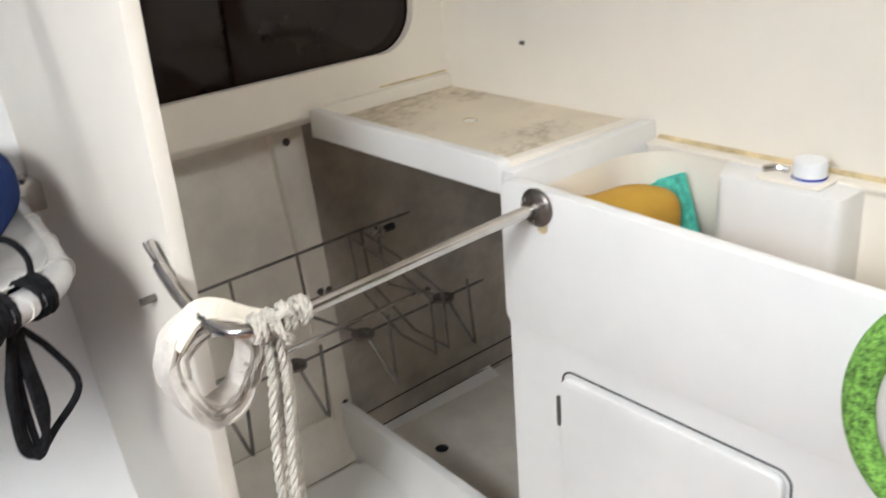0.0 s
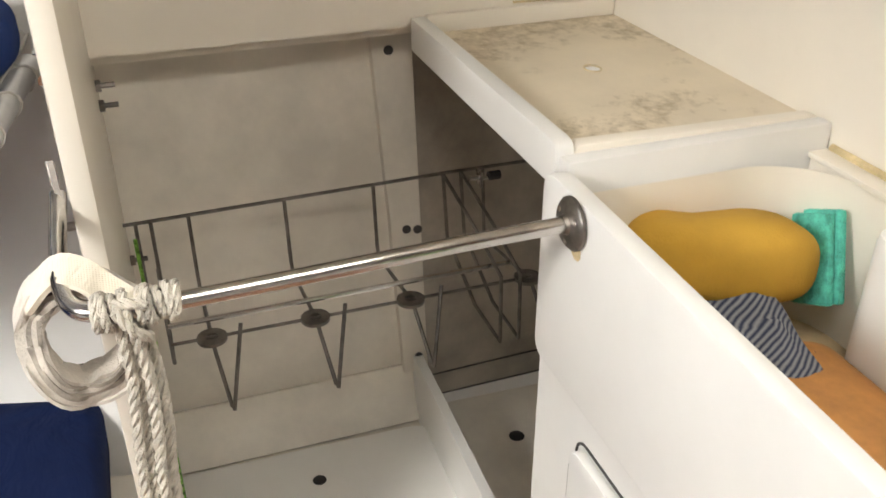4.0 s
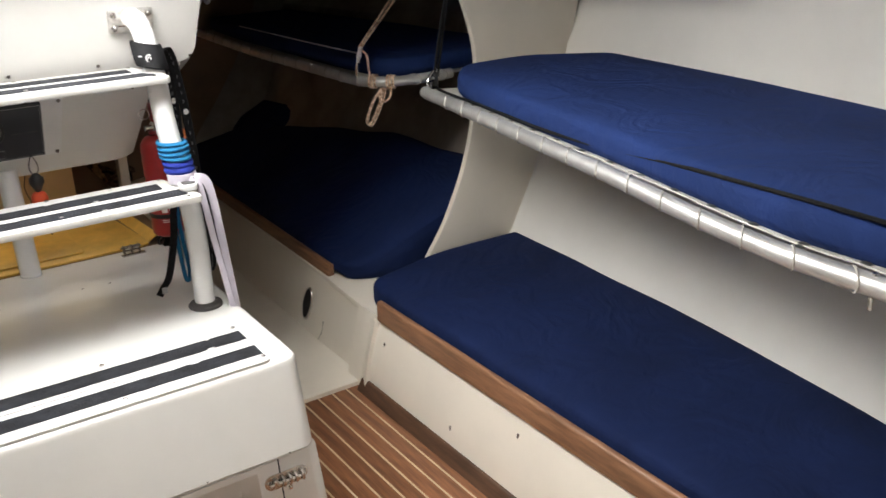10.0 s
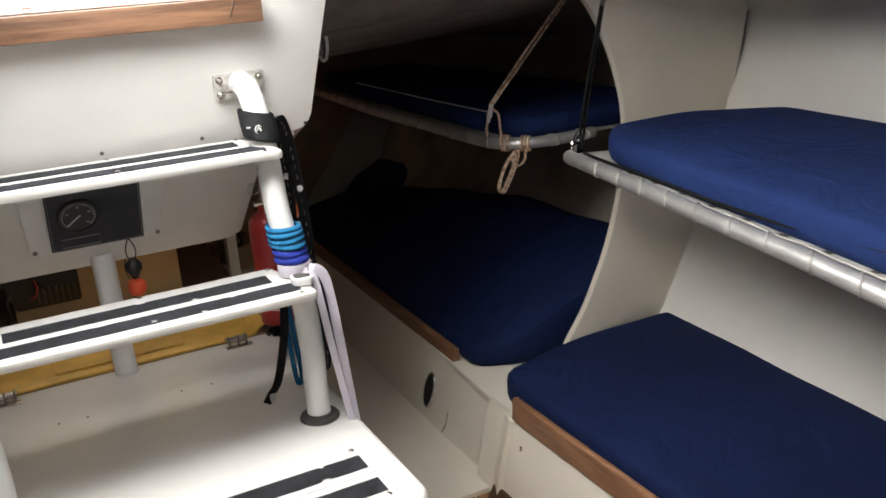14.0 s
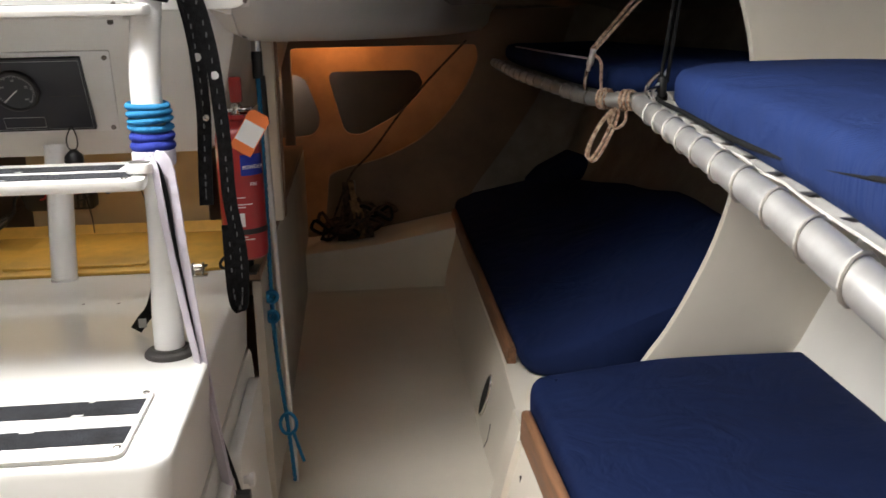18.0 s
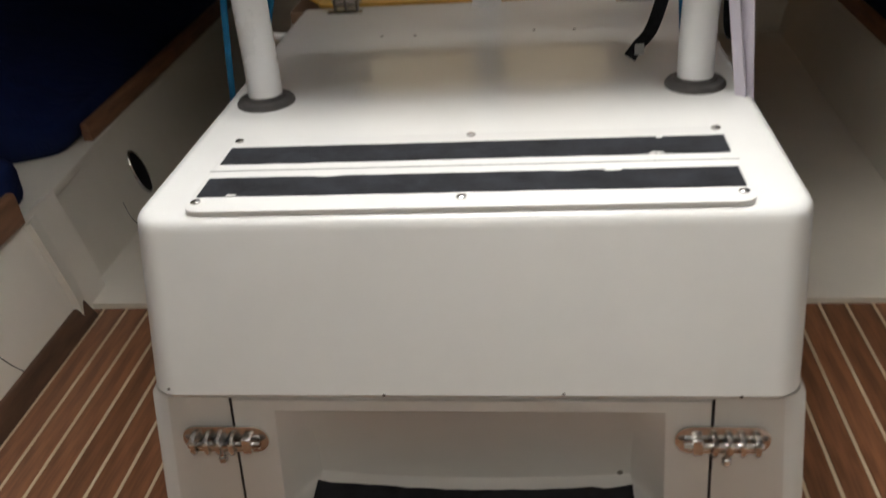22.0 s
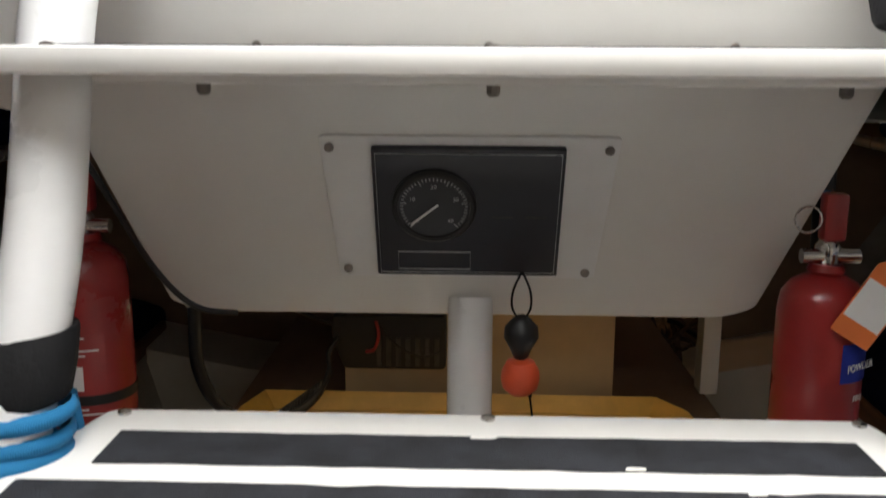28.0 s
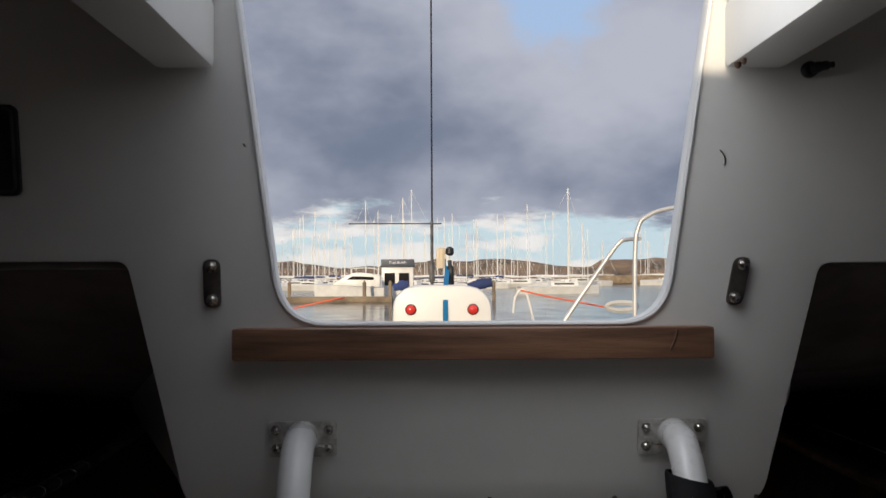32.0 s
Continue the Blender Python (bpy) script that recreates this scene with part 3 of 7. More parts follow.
# sides and underside of the cockpit seats, curving outboard behind the bulkhead
for s, dx in ((1, 0.0), (-1, 0.047)):
    rows = []
    for y, low, edge, top, zlow, ztop in ((0.645, 0.42, 0.462, 0.533, 1.186, 1.600), (0.72, 0.42, 0.482, 0.556, 1.150, 1.58), (0.80, 0.42, 0.505, 0.580, 1.128, 1.56), (1.05, 0.42, 0.590, 0.668, 1.113, 1.50), (1.35, 0.42, 0.710, 0.785, 1.104, 1.43), (1.70, 0.42, 0.850, 0.920, 1.097, 1.36), (2.20, 0.42, 1.05, 1.11, 1.090, 1.30), (2.90, 0.42, 1.25, 1.31, 1.086, 1.25)):
        rows.append([(s * (low + dx), y, zlow), (s * (edge - 0.075 + dx), y, zlow), (s * (edge - 0.035 + dx), y, zlow + 0.008), (s * (edge - 0.006 + dx), y, zlow + 0.034), (s * (edge + 0.006 + dx), y, zlow + 0.075), (s * ((edge + top) / 2 + dx), y, (zlow + 0.05 + ztop) / 2), (s * (top + dx), y, ztop)])
    solid("wall_seat_side", sheet(rows, 0.012 * s), GEL, "white gelcoat side of the cockpit seat behind the bulkhead", "cockpit seat", kind="structure")
latch_way = Vector((0.87, -0.42, -0.25)).normalized()
seat_latch = thing("flush_latch", "stainless flush latch on the cockpit seat's side", "latch", (0.722, 1.25, 1.33))
part("plate", tube([(0.716, 1.225, 1.285), (0.722, 1.235, 1.32), (0.729, 1.245, 1.355)], [0.016, 0.020, 0.016], 14, n=4, flat=0.5), STEEL, seat_latch)
part("rim", tube([Vector((0.722, 1.235, 1.32)) + Vector((0.006 * math.cos(a), -0.026 * math.cos(a), 0.052 * math.sin(a))) + latch_way * 0.008 for a in (k * math.tau / 16 for k in range(16))], 0.005, 8, closed=True, n=1), BRIGHTALU, seat_latch)

# closed hatch added out of view: holds the saloon fill, keeps the sun out
unseen_hatch = thing("unseen_hatch", "white deck hatch with a raised coaming, added out of view over the saloon fill", "hatch", (0, -1.62, 2.05), kind="structure")
for xa, ya, xb, yb in ((-0.30, -1.92, -0.26, -1.32), (0.26, -1.92, 0.30, -1.32), (-0.26, -1.92, 0.26, -1.88), (-0.26, -1.36, 0.26, -1.32)):
    part("coaming", bx(xa, ya, 2.05, xb, yb, 2.17, 0.004), PAINT, unseen_hatch)
part("lid", bx(-0.31, -1.93, 2.171, 0.31, -1.31, 2.20, 0.01), BOATGEL, unseen_hatch)

# deckhead beams along the hatch
for sign, xa, xb in ((-1, -0.428, -0.52), (1, 0.362, 0.456)):
    beam_ob = thing("hatch_coaming", "white painted box beam beside the open companionway hatch", "hatch coaming", (xa, 0.1, 1.93), group="hatch coamings", kind="structure")
    part("beam", bx(xa, -0.5, 1.892, xb, 0.512, 1.998, 0.012), PAINT, beam_ob)

# companionway bulkhead, which leans forward as it rises


def bulk_y(z):
    return 0.632 - 0.157 * (z - 1.2)


bulk_outline = rounded([(-0.502, 1.185), (0.456, 1.185), (0.535, 1.590), (1.95, 1.592), (1.95, 2.06), (0.345, 2.06), (0.281, 1.497), (-0.336, 1.497), (-0.398, 2.06), (-1.95, 2.06), (-1.95, 1.597), (-0.583, 1.597)], [0.045, 0.045, 0.02, 0, 0, 0.01, 0.075, 0.075, 0.01, 0, 0, 0.02], 7)
bulk = solid("wall_companionway", slab(bulk_outline, lambda x, z: (x, bulk_y(z), z), lambda x, z: (x, bulk_y(z) + 0.035, z), (), 0.004), GEL,
             "white gelcoat bulkhead below the open companionway", "bulkhead", kind="structure")
for x, z in ((-0.481, 1.2), (-0.20, 1.2), (0.0, 1.2), (0.209, 1.2), (0.447, 1.2)):
    part("screw", turned([(0.0045, 0), (0.004, -0.002), (0.001, -0.003)], 8, (x, bulk_y(z), z), "y"), OLDSTEEL, bulk)
# gasket round the opening
part("gasket", tube([(p[0], bulk_y(p[1]) - 0.002, p[1]) for p in rounded([(-0.402, 2.06), (-0.340, 1.493), (0.285, 1.493), (0.349, 2.06)], [0.0, 0.077, 0.077, 0.0], 7)], 0.0028, 6, n=1), WHITE, bulk)

# cockpit well: underside lip, raked face with the engine panel, and the sole above it
solid("wall_cockpit_lip", bx(-0.50, 0.66, 1.187, 0.455, 0.80, 1.215, 0.01), GEL, "white underside of the bulkhead's lower lip", "bulkhead", kind="structure")
rake = [(-0.463, 0.0), (0.418, 0.0), (0.335, 1.0), (0.300, 1.05), (-0.345, 1.05), (-0.383, 1.0)]


def rake_pt(x, s, d=0.0):
    """A place on the raked face, s from its top to its foot, d in front of it."""
    return (x, 0.775 + 0.137 * s - d * 0.9, 1.192 - 0.297 * s - d * 0.42)


solid("wall_cockpit_well", slab(rounded(rake, [0.01, 0.01, 0.02, 0.03, 0.03, 0.02], 5), lambda x, s: rake_pt(x, s), lambda x, s: (x, rake_pt(x, s)[1] + 0.05, rake_pt(x, s)[2] + 0.02), (), 0.006), GEL,
      "raked white gelcoat front of the cockpit well", "bulkhead", kind="structure")
well_side = [((-0.463, 0.8, 1.192), (-0.463, 4.2, 1.192), (-0.36, 4.2, 0.885), (-0.36, 0.93, 0.885)), ((0.418, 0.8, 1.192), (0.418, 4.2, 1.192), (0.315, 4.2, 0.885), (0.315, 0.93, 0.885))]
for quad in well_side:
    solid("wall_well_side", sheet([[quad[0], quad[1]], [quad[3], quad[2]]], 0.01), AFTPAINT, "painted side of the cockpit well", "cockpit well", kind="structure")
solid("ceiling_well", plate_z([(-0.365, 0.93), (0.32, 0.93), (0.32, 4.2), (-0.365, 4.2)], 0.885, 0.90), AFTPAINT, "painted underside of the cockpit sole", "cockpit well", kind="structure")

# floors
solid("ground", plate_z([(-1.4, -2.5), (1.4, -2.5), (1.4, 4.4), (-1.4, 4.4)], -0.07, -0.05), AFTPAINT, "bare inner hull below the sole boards", "bilge", kind="structure", flat=True)
solid("floor_aft", plate_z(rounded([(-1.02, 0.725), (1.02, 0.725), (1.10, 2.62), (-1.10, 2.62)], 0.0), -0.05, 0.012), CREAM, "cream painted floor between the engine box and quarter berths", "floor", kind="structure")

# galley bulkhead, forward bulkhead and aft bulkhead
solid("wall_galley_end", plate_y(rounded([(0.945, -0.05), (hull_x(-1.45, 0.0), -0.05), (hull_x(-1.45, 0.4), 0.4), (hull_x(-1.45, 1.1), 1.1), (hull_x(-1.45, 1.6), 1.6), (hull_x(-1.45, 2.0) + 0.01, CEIL), (0.93, CEIL), (0.955, 1.2)], 0.0), -1.455, -1.428, 0.006), CREAM,
      "cream painted half bulkhead between berth and galley", "bulkhead", kind="structure")
# never in view: dark so that less light bounces back aft
solid("wall_forward_starboard", plate_y([(-2.0, -0.06), (-0.101, -0.06), (-0.101, 2.0), (-2.0, 2.0)], -2.39, -2.356), DARKTEAK, "dark forward bulkhead to starboard, added out of view to cut bounced light", "bulkhead", kind="structure")
solid("wall_forward", plate_y([(-0.10, -0.06), (0.886, -0.06), (0.886, 0.928), (2.0, 0.928), (2.0, 2.0), (-0.10, 2.0)], -2.39, -2.356), CREAM, "cream painted forward bulkhead behind the galley", "bulkhead", kind="structure")
ring = [(1.285, 0.27), (1.31, 0.335), (1.37, 0.42), (1.425, 0.52), (1.478, 0.64), (1.518, 0.78), (1.54, 0.92), (1.54, 1.04), (1.52, 1.14), (1.478, 1.255), (1.41, 1.375), (1.31, 1.47)]


def frame_ring(sign):
    out = smooth([(p[0], p[1], 0) for p in ring], 3)
    outline = [(sign * p.x, p.y) for p in out] + [(sign * 1.29, 1.482)]
    outline += [(sign * (hull_x(0.86, z) + 0.012), z) for z in (1.482, 1.35, 1.2, 0.9, 0.6, 0.37, 0.27)]
    return plate_y(outline, 0.848, 0.872, 0.005)


solid("wall_frame_port", frame_ring(1), CREAM, "cream ring frame with a curved inner edge across the port berths", "ring frame", kind="structure")
solid("wall_frame_starboard", frame_ring(-1), CREAM, "cream ring frame with a curved inner edge across the starboard berths", "ring frame", kind="structure")

# aft end: a frame with a rounded opening, and the orange-lit compartment with two openings behind it
ledge_top = [(-1.2, 0.305), (-1.02, 0.268), (-0.73, 0.214), (-0.43, 0.184), (0.0, 0.175), (0.43, 0.184), (0.73, 0.214), (1.02, 0.268), (1.2, 0.305)]
ledge = solid("wall_aft_ledge", plate_y([(1.2, -0.05), (-1.2, -0.05)] + ledge_top, 2.62, 3.05, 0.012), CREAM, "low cream painted step at the aft end", "ledge", kind="structure")
win_a = rounded([(0.525, 0.912), (0.945, 0.912), (0.985, 0.83), (0.87, 0.715), (0.67, 0.612), (0.60, 0.625)], 0.05, 5)
win_b = rounded([(0.16, 0.90), (0.42, 0.90), (0.49, 0.70), (0.46, 0.62), (0.16, 0.60)], 0.05, 5)
win_c, win_d = [(-x, z) for x, z in win_a], [(-x, z) for x, z in win_b]
solid("wall_aft", plate_y([(-1.75, 0.0), (1.75, 0.0), (1.9, 1.18), (-1.9, 1.18)], 3.15, 3.18, 0.0, (win_a, win_b, win_c, win_d)), LITORANGE, "aft bulkhead with rounded openings, warm light in its orange-brown colour", "bulkhead", kind="structure")
solid("wall_aft_closing", plate_y([(-1.9, -0.1), (1.9, -0.1), (1.9, 1.18), (-1.9, 1.18)], 4.3, 4.33), BROWNSHADE, "dark closing bulkhead of the lazarette", "bulkhead", kind="structure")
arch = [(0.378, 1.030), (1.195, 1.030), (1.207, 0.970), (1.151, 0.847), (1.054, 0.716), (0.931, 0.608), (0.757, 0.531), (0.600, 0.500), (0.520, 0.470), (0.490, 0.210), (0.378, 0.210)]
solid("wall_aft_frame", plate_y([(0.335, 0.17), (1.05, 0.17), (1.19, 0.40), (1.33, 0.58), (1.46, 0.77), (1.58, 1.0), (1.64, 1.18), (0.335, 1.18)], 2.92, 2.95, 0.004, (rounded(arch, [0.02, 0.02, 0.03, 0.1, 0.1, 0.1, 0.1, 0.06, 0.03, 0.01, 0.01], 4),)), BROWNSHADE,
      "aft frame with a rounded cut-out, shade in its brown colour", "ring frame", kind="structure")
# added to keep the aft light from leaking past the frame
solid("wall_quarter_end", plate_y([(1.03, 0.17), (1.95, 0.17), (1.95, 1.19), (1.62, 1.19), (1.56, 1.0), (1.44, 0.77), (1.31, 0.58), (1.17, 0.40)], 2.952, 2.965), SHADEDHULL, "piece added outboard of the aft frame to stop light, shade in its colour", "bulkhead", kind="structure")
solid("wall_aft_frame_starboard", plate_y([(-0.335, 0.0), (-1.85, 0.0), (-1.85, 1.18), (-0.335, 1.18)], 2.92, 2.95), BROWNSHADE, "aft frame beside the well, shade in its brown colour", "ring frame", kind="structure")


# ---- the sole of teak planks with pale strips ----
sole = thing("floor", "varnished teak sole of brown planks with pale strips", "floor", (0, -0.6, 0.0), kind="structure")
EDGE, PITCH, STRIP = 0.9517, 0.05365, 0.0055
plank_mesh = mesh_of("plank", bx(-(PITCH - STRIP) / 2 + 0.0004, -1.575, -0.03, (PITCH - STRIP) / 2 - 0.0004, 1.575, 0.0, 0.0012, 1), PLANK, True)
strip_mesh = mesh_of("strip", bx(-STRIP / 2, -1.575, -0.03, STRIP / 2, 1.575, -0.0006), HOLLY, True)
for k in range(35):
    xk = -EDGE + PITCH * (k + 0.5)
    for nm, me, dx in (("plank", plank_mesh, 0), ("strip", strip_mesh, PITCH / 2)):
        if nm == "strip" and k == 34:
            continue
        ob = new(nm, me)
        ob.parent = sole
        ob.location = (xk + dx, -0.6 - 0.253 + 0.6, 0.0)


# ---- berths ----
def berth(sign):
    side = "port" if sign > 0 else "starboard"
    s = sign
    base = thing("berth_base", f"white gelcoat berth front along the {side} side", "berth", (s * 1.1, 0, 0), group="berth bases", kind="structure")
    rows = []
    for z, x in ((-0.05, 0.918), (0.05, 0.930), (0.15, 0.953), (0.262, 0.985)):
        rows.append([(s * x, y, z) for y in (-1.43, -0.4, 0.3, 0.66, 0.80)])
    part("front", sheet(rows, 0.015 * s), CREAM, base)
    aft = []
    for z, x in ((-0.05, 0.945), (0.08, 0.965), (0.23, 1.005), (0.252, 1.012)):
        aft.append([(s * (x + max(0, y - 1.2) * 0.035 - (0.045 if y < 0.7 else 0)), y, z) for y in (0.66, 0.80, 1.1, 1.9, 3.14)])
    part("front_aft", sheet(aft, 0.015 * s), CREAM, base)
    top = [(s * 0.985, -1.43), (s * 0.985, 0.60), (s * 0.99, 0.80), (s * 1.01, 1.1), (s * 1.07, 3.14), (s * hull_x(3.14, 0.24), 3.14), (s * hull_x(1.6, 0.24), 1.6), (s * hull_x(0.8, 0.24), 0.8), (s * hull_x(-0.4, 0.24), -0.4), (s * hull_x(-1.43, 0.24), -1.43)]
    part("top", plate_z(top, 0.235, 0.258, 0.006), CREAM, base)
    lee = thing("lee_board", "varnished teak lee board along the berth front", "lee board", (s * 0.985, -0.3, 0.26), group="lee boards")
    part("board", plate_y(rounded([(s * 0.972, 0.256), (s * 0.998, 0.256), (s * 0.998, 0.327), (s * 0.976, 0.327)], [0.004, 0.004, 0.010, 0.010], 3), -1.425, 0.655, 0.003), TEAK, lee)
    lee2 = thing("lee_board", "short teak lee board along the quarter berth", "lee board", (s * 1.03, 1.9, 0.25), group="lee boards")
    part("board", slab(rounded([(0.0, 0.246), (0.026, 0.246), (0.026, 0.305), (0.004, 0.305)], [0.004, 0.004, 0.010, 0.010], 3), lambda a, z: (s * (1.018 + a), 1.09, z), lambda a, z: (s * (1.062 + a), 2.85, z), (), 0.003), TEAK, lee2)
    o = [(s * 1.003, -1.362), (s * 1.003, 0.70), (s * 1.02, 0.765), (s * 1.30, 0.835)]
    o += [(s * (hull_x(y, 0.355) + 0.016), y) for y in (0.835, 0.70, 0.4, 0.0, -0.4, -0.8, -1.1, -1.362)]
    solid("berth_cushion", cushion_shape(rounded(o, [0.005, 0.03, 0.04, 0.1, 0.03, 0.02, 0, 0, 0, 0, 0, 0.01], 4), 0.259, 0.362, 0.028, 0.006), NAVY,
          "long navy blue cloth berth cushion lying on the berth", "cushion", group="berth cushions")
    o = [(s * 1.045, 1.0), (s * 1.045, 1.2), (s * 1.095, 3.1), (s * (hull_x(3.1, 0.45) - 0.02), 3.1), (s * (hull_x(2.3, 0.5) - 0.02), 2.3), (s * (hull_x(1.7, 0.5) - 0.02), 1.7), (s * (hull_x(1.2, 0.5) - 0.02), 1.2), (s * (hull_x(0.93, 0.5) - 0.02), 0.89), (s * 1.20, 0.915)]
    quarter = cushion_shape(rounded(o, [0.05, 0.01, 0.03, 0.03, 0, 0, 0, 0.03, 0.1], 4), 0.259, 0.335, 0.028, 0.006)
    for v in quarter.verts:
        v.co.z += max(0.0, abs(v.co.x) - 1.10) * line([(1.0, 0.41), (1.7, 0.41), (2.6, 0.27), (3.1, 0.16)], v.co.y) * max(0.0, (v.co.z - 0.259) / 0.076)
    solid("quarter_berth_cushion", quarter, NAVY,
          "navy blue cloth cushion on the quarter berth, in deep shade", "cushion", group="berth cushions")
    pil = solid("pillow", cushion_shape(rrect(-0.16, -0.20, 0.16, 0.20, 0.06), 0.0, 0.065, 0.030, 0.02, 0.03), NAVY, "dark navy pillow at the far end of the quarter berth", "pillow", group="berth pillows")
    pil.matrix_world = pose(s * 1.59, 2.88, 0.435, 0, -s * 28, s * 6)
    fid = thing("floor_fiddle", "dark teak strip at the foot of the berth front", "floor trim", (s * 0.92, 0, 0), group="floor fiddles", kind="structure")
    part("strip", plate_y(rounded([(s * 0.898, 0.0), (s * 0.932, 0.0), (s * 0.935, 0.042), (s * 0.922, 0.042)], [0.002, 0.002, 0.006, 0.008], 3), -0.60, 0.695, 0.003), DARKTEAK, fid)
    hole = thing("finger_hole", "black oval finger hole in the berth front", "locker pull", (s * 1.0, 1.225, 0.166), group="finger holes")
    part("rim", tube([(s * (0.976 + 0.30 * 0.058 * math.sin(a)), 1.205 + 0.031 * math.cos(a), 0.120 + 0.058 * math.sin(a)) for a in (k * math.tau / 16 for k in range(16))], 0.004, 6, closed=True, n=1), STEEL, hole)
    part("cup", slab([(0.030 * math.cos(k * math.tau / 16), 0.056 * math.sin(k * math.tau / 16)) for k in range(16)], lambda a, z: (s * (0.973 + 0.30 * z), 1.205 + a, 0.120 + z), lambda a, z: (s * (0.982 + 0.30 * z), 1.205 + a, 0.120 + z)), BLACK, hole)
    return base


port_base = berth(1)
star_base = berth(-1)
for base_, s in ((port_base, 1), (star_base, -1)):
    part("seam", tube([(s * 0.968, 1.06, 0.10), (s * 0.962, 1.065, 0.06), (s * 0.953, 1.085, 0.02)], 0.0012, 5), OLDSTEEL, base_, "thin dark line on the berth front")
# this line stands for a thin cord lying along the berth front
part("crack", tube([(-0.948, 0.385, 0.14), (-0.940, 0.40, 0.10), (-0.931, 0.421, 0.06), (-0.924, 0.452, 0.02)], 0.0012, 5), OLDSTEEL, star_base, "thin dark line on the berth front")
for y, z in ((0.60, 0.19), (0.186, 0.09), (-0.1, 0.2)):
    x = line([(0.05, 0.930), (0.15, 0.953), (0.262, 0.985)], z)
    part("chip", bx(x - 0.002, y - 0.003, z - 0.008, x + 0.002, y + 0.003, z + 0.008, 0.001), OLDSTEEL, port_base, "small dark chip in the gelcoat")

# hatch step beside the berth
fstep = thing("low_step", "low white step with a black grip pad", "step", (0.74, -0.75, 0.0))
part("body", plate_z(rrect(0.60, -1.05, 0.862, -0.535, 0.035), 0.0, 0.15, 0.01), GEL, fstep)
part("pad", plate_z(rrect(0.632, -1.01, 0.830, -0.585, 0.03), 0.150, 0.153), GRIT, fstep, "black grip pad")


# ---- engine box with its steps ----
def screw(parent, x, y, z, r=0.0062):
    part("screw", turned([(r, 0), (r * 0.95, 0.0015), (r * 0.55, 0.0028), (0.0005, 0.003)], 10, (x, y, z)), STEEL, parent)


ebox = thing("engine_box", "white gelcoat engine box with a step top", "engine box", (0, 0.4, 0))


def box_shell(levels, r, aft_y):
    """Walls of a tapered box from (z, half breadth, front y) levels, with rounded front corners."""
    bm = bmesh.new()
    rings = []
    for z, hw, fy in levels:
        ring = []
        for cx, sx in ((-hw + r, -1), (hw - r, 1)):
            seq = range(7) if sx < 0 else range(6, -1, -1)
            for k in seq:
                a = radians(90 * k / 6)
                ring.append((cx + sx * r * math.cos(a), fy + r - r * math.sin(a), z))
        ring = [(-hw, aft_y, z)] + ring + [(hw, aft_y, z)]
        rings.append([bm.verts.new(p) for p in ring])
    for A, B in zip(rings, rings[1:]):
        for i in range(len(A) - 1):
            bm.faces.new((A[i], A[i + 1], B[i + 1], B[i]))
        bm.faces.new((A[-1], A[0], B[0], B[-1]))
    bm.faces.new(rings[0][::-1])
    bm.faces.new(rings[-1])
    bmesh.ops.recalc_face_normals(bm, faces=bm.faces[:])
    return bm


part("lid", box_shell([(0.425, 0.365, -0.118), (0.43, 0.369, -0.120), (0.574, 0.378, -0.0588), (0.59, 0.379, -0.052), (0.601, 0.3797, -0.0473), (0.608, 0.3797, -0.0442), (0.613, 0.3775, -0.0400), (0.6153, 0.373, -0.034), (0.6155, 0.366, -0.027), (0.6156, 0.352, -0.014)], 0.035, 0.87), GEL, ebox)
for x, z in ((-0.09, 0.432), (0.11, 0.434), (-0.34, 0.44), (0.30, 0.431)):
    part("chip", turned([(0.0022, 0), (0.0016, -0.001), (0.0004, -0.0012)], 7, (x, -0.1225, z), "y"), OLDSTEEL, ebox, "dark chip on the lid's edge")
body_shell = box_shell([(-0.05, 0.406, -0.166), (0.0, 0.404, -0.160), (0.415, 0.377, -0.116), (0.4225, 0.372, -0.112)], 0.03, 0.87)
wide = [f for f in body_shell.faces if f.normal.y < -0.9 and max(v.co.x for v in f.verts) - min(v.co.x for v in f.verts) > 0.5 and min(v.co.z for v in f.verts) > -0.02]
bmesh.ops.delete(body_shell, geom=wide, context="FACES")
part("body", body_shell, GEL, ebox)


def face_y(z):
    return -0.160 + 0.044 * z / 0.415


def on_face(d):
    return lambda x, z: (x, face_y(z) - d, z)


# locker door in the front, with a scooped step moulded into it
part("gap", tube([on_face(0.0006)(*p) for p in rounded([(-0.273, 0.422), (-0.279, 0.009), (0.279, 0.009), (0.273, 0.422)], [0, 0.062, 0.062, 0], 6)], 0.0017, 5, n=1), BLACK, ebox, "dark gap round the door")


def scoop(u, v):
    """The moulded step: u across from -1 to 1, v from its top edge down to its lip."""
    half = (0.221 + 0.008 * v) * (1 - 0.26 * max(0.0, (v - 0.72) / 0.28) ** 3)
    x = u * half
    bow = (1 - u * u)
    if v < 0.42:
        z = 0.408 - 0.136 * v / 0.42 - 0.012 * bow * v / 0.42
        depth = 0.062 * math.sin(v / 0.42 * math.pi / 2)
    elif v < 0.80:
        k = (v - 0.42) / 0.38
        z = 0.272 - 0.012 * bow - 0.014 * k - 0.014 * bow * k
        depth = 0.062 - 0.097 * k - 0.040 * bow * k
    else:
        k = (v - 0.80) / 0.20
        z = 0.258 - 0.026 * bow - 0.118 * k
        depth = -0.035 - 0.040 * bow + (0.037 + 0.040 * bow) * k ** 2.6
    edge = min(1.0, (1 - abs(u)) / 0.13)
    edge = edge * edge * (3 - 2 * edge)
    return (x, face_y(z) - 0.0045 + depth * edge, z)


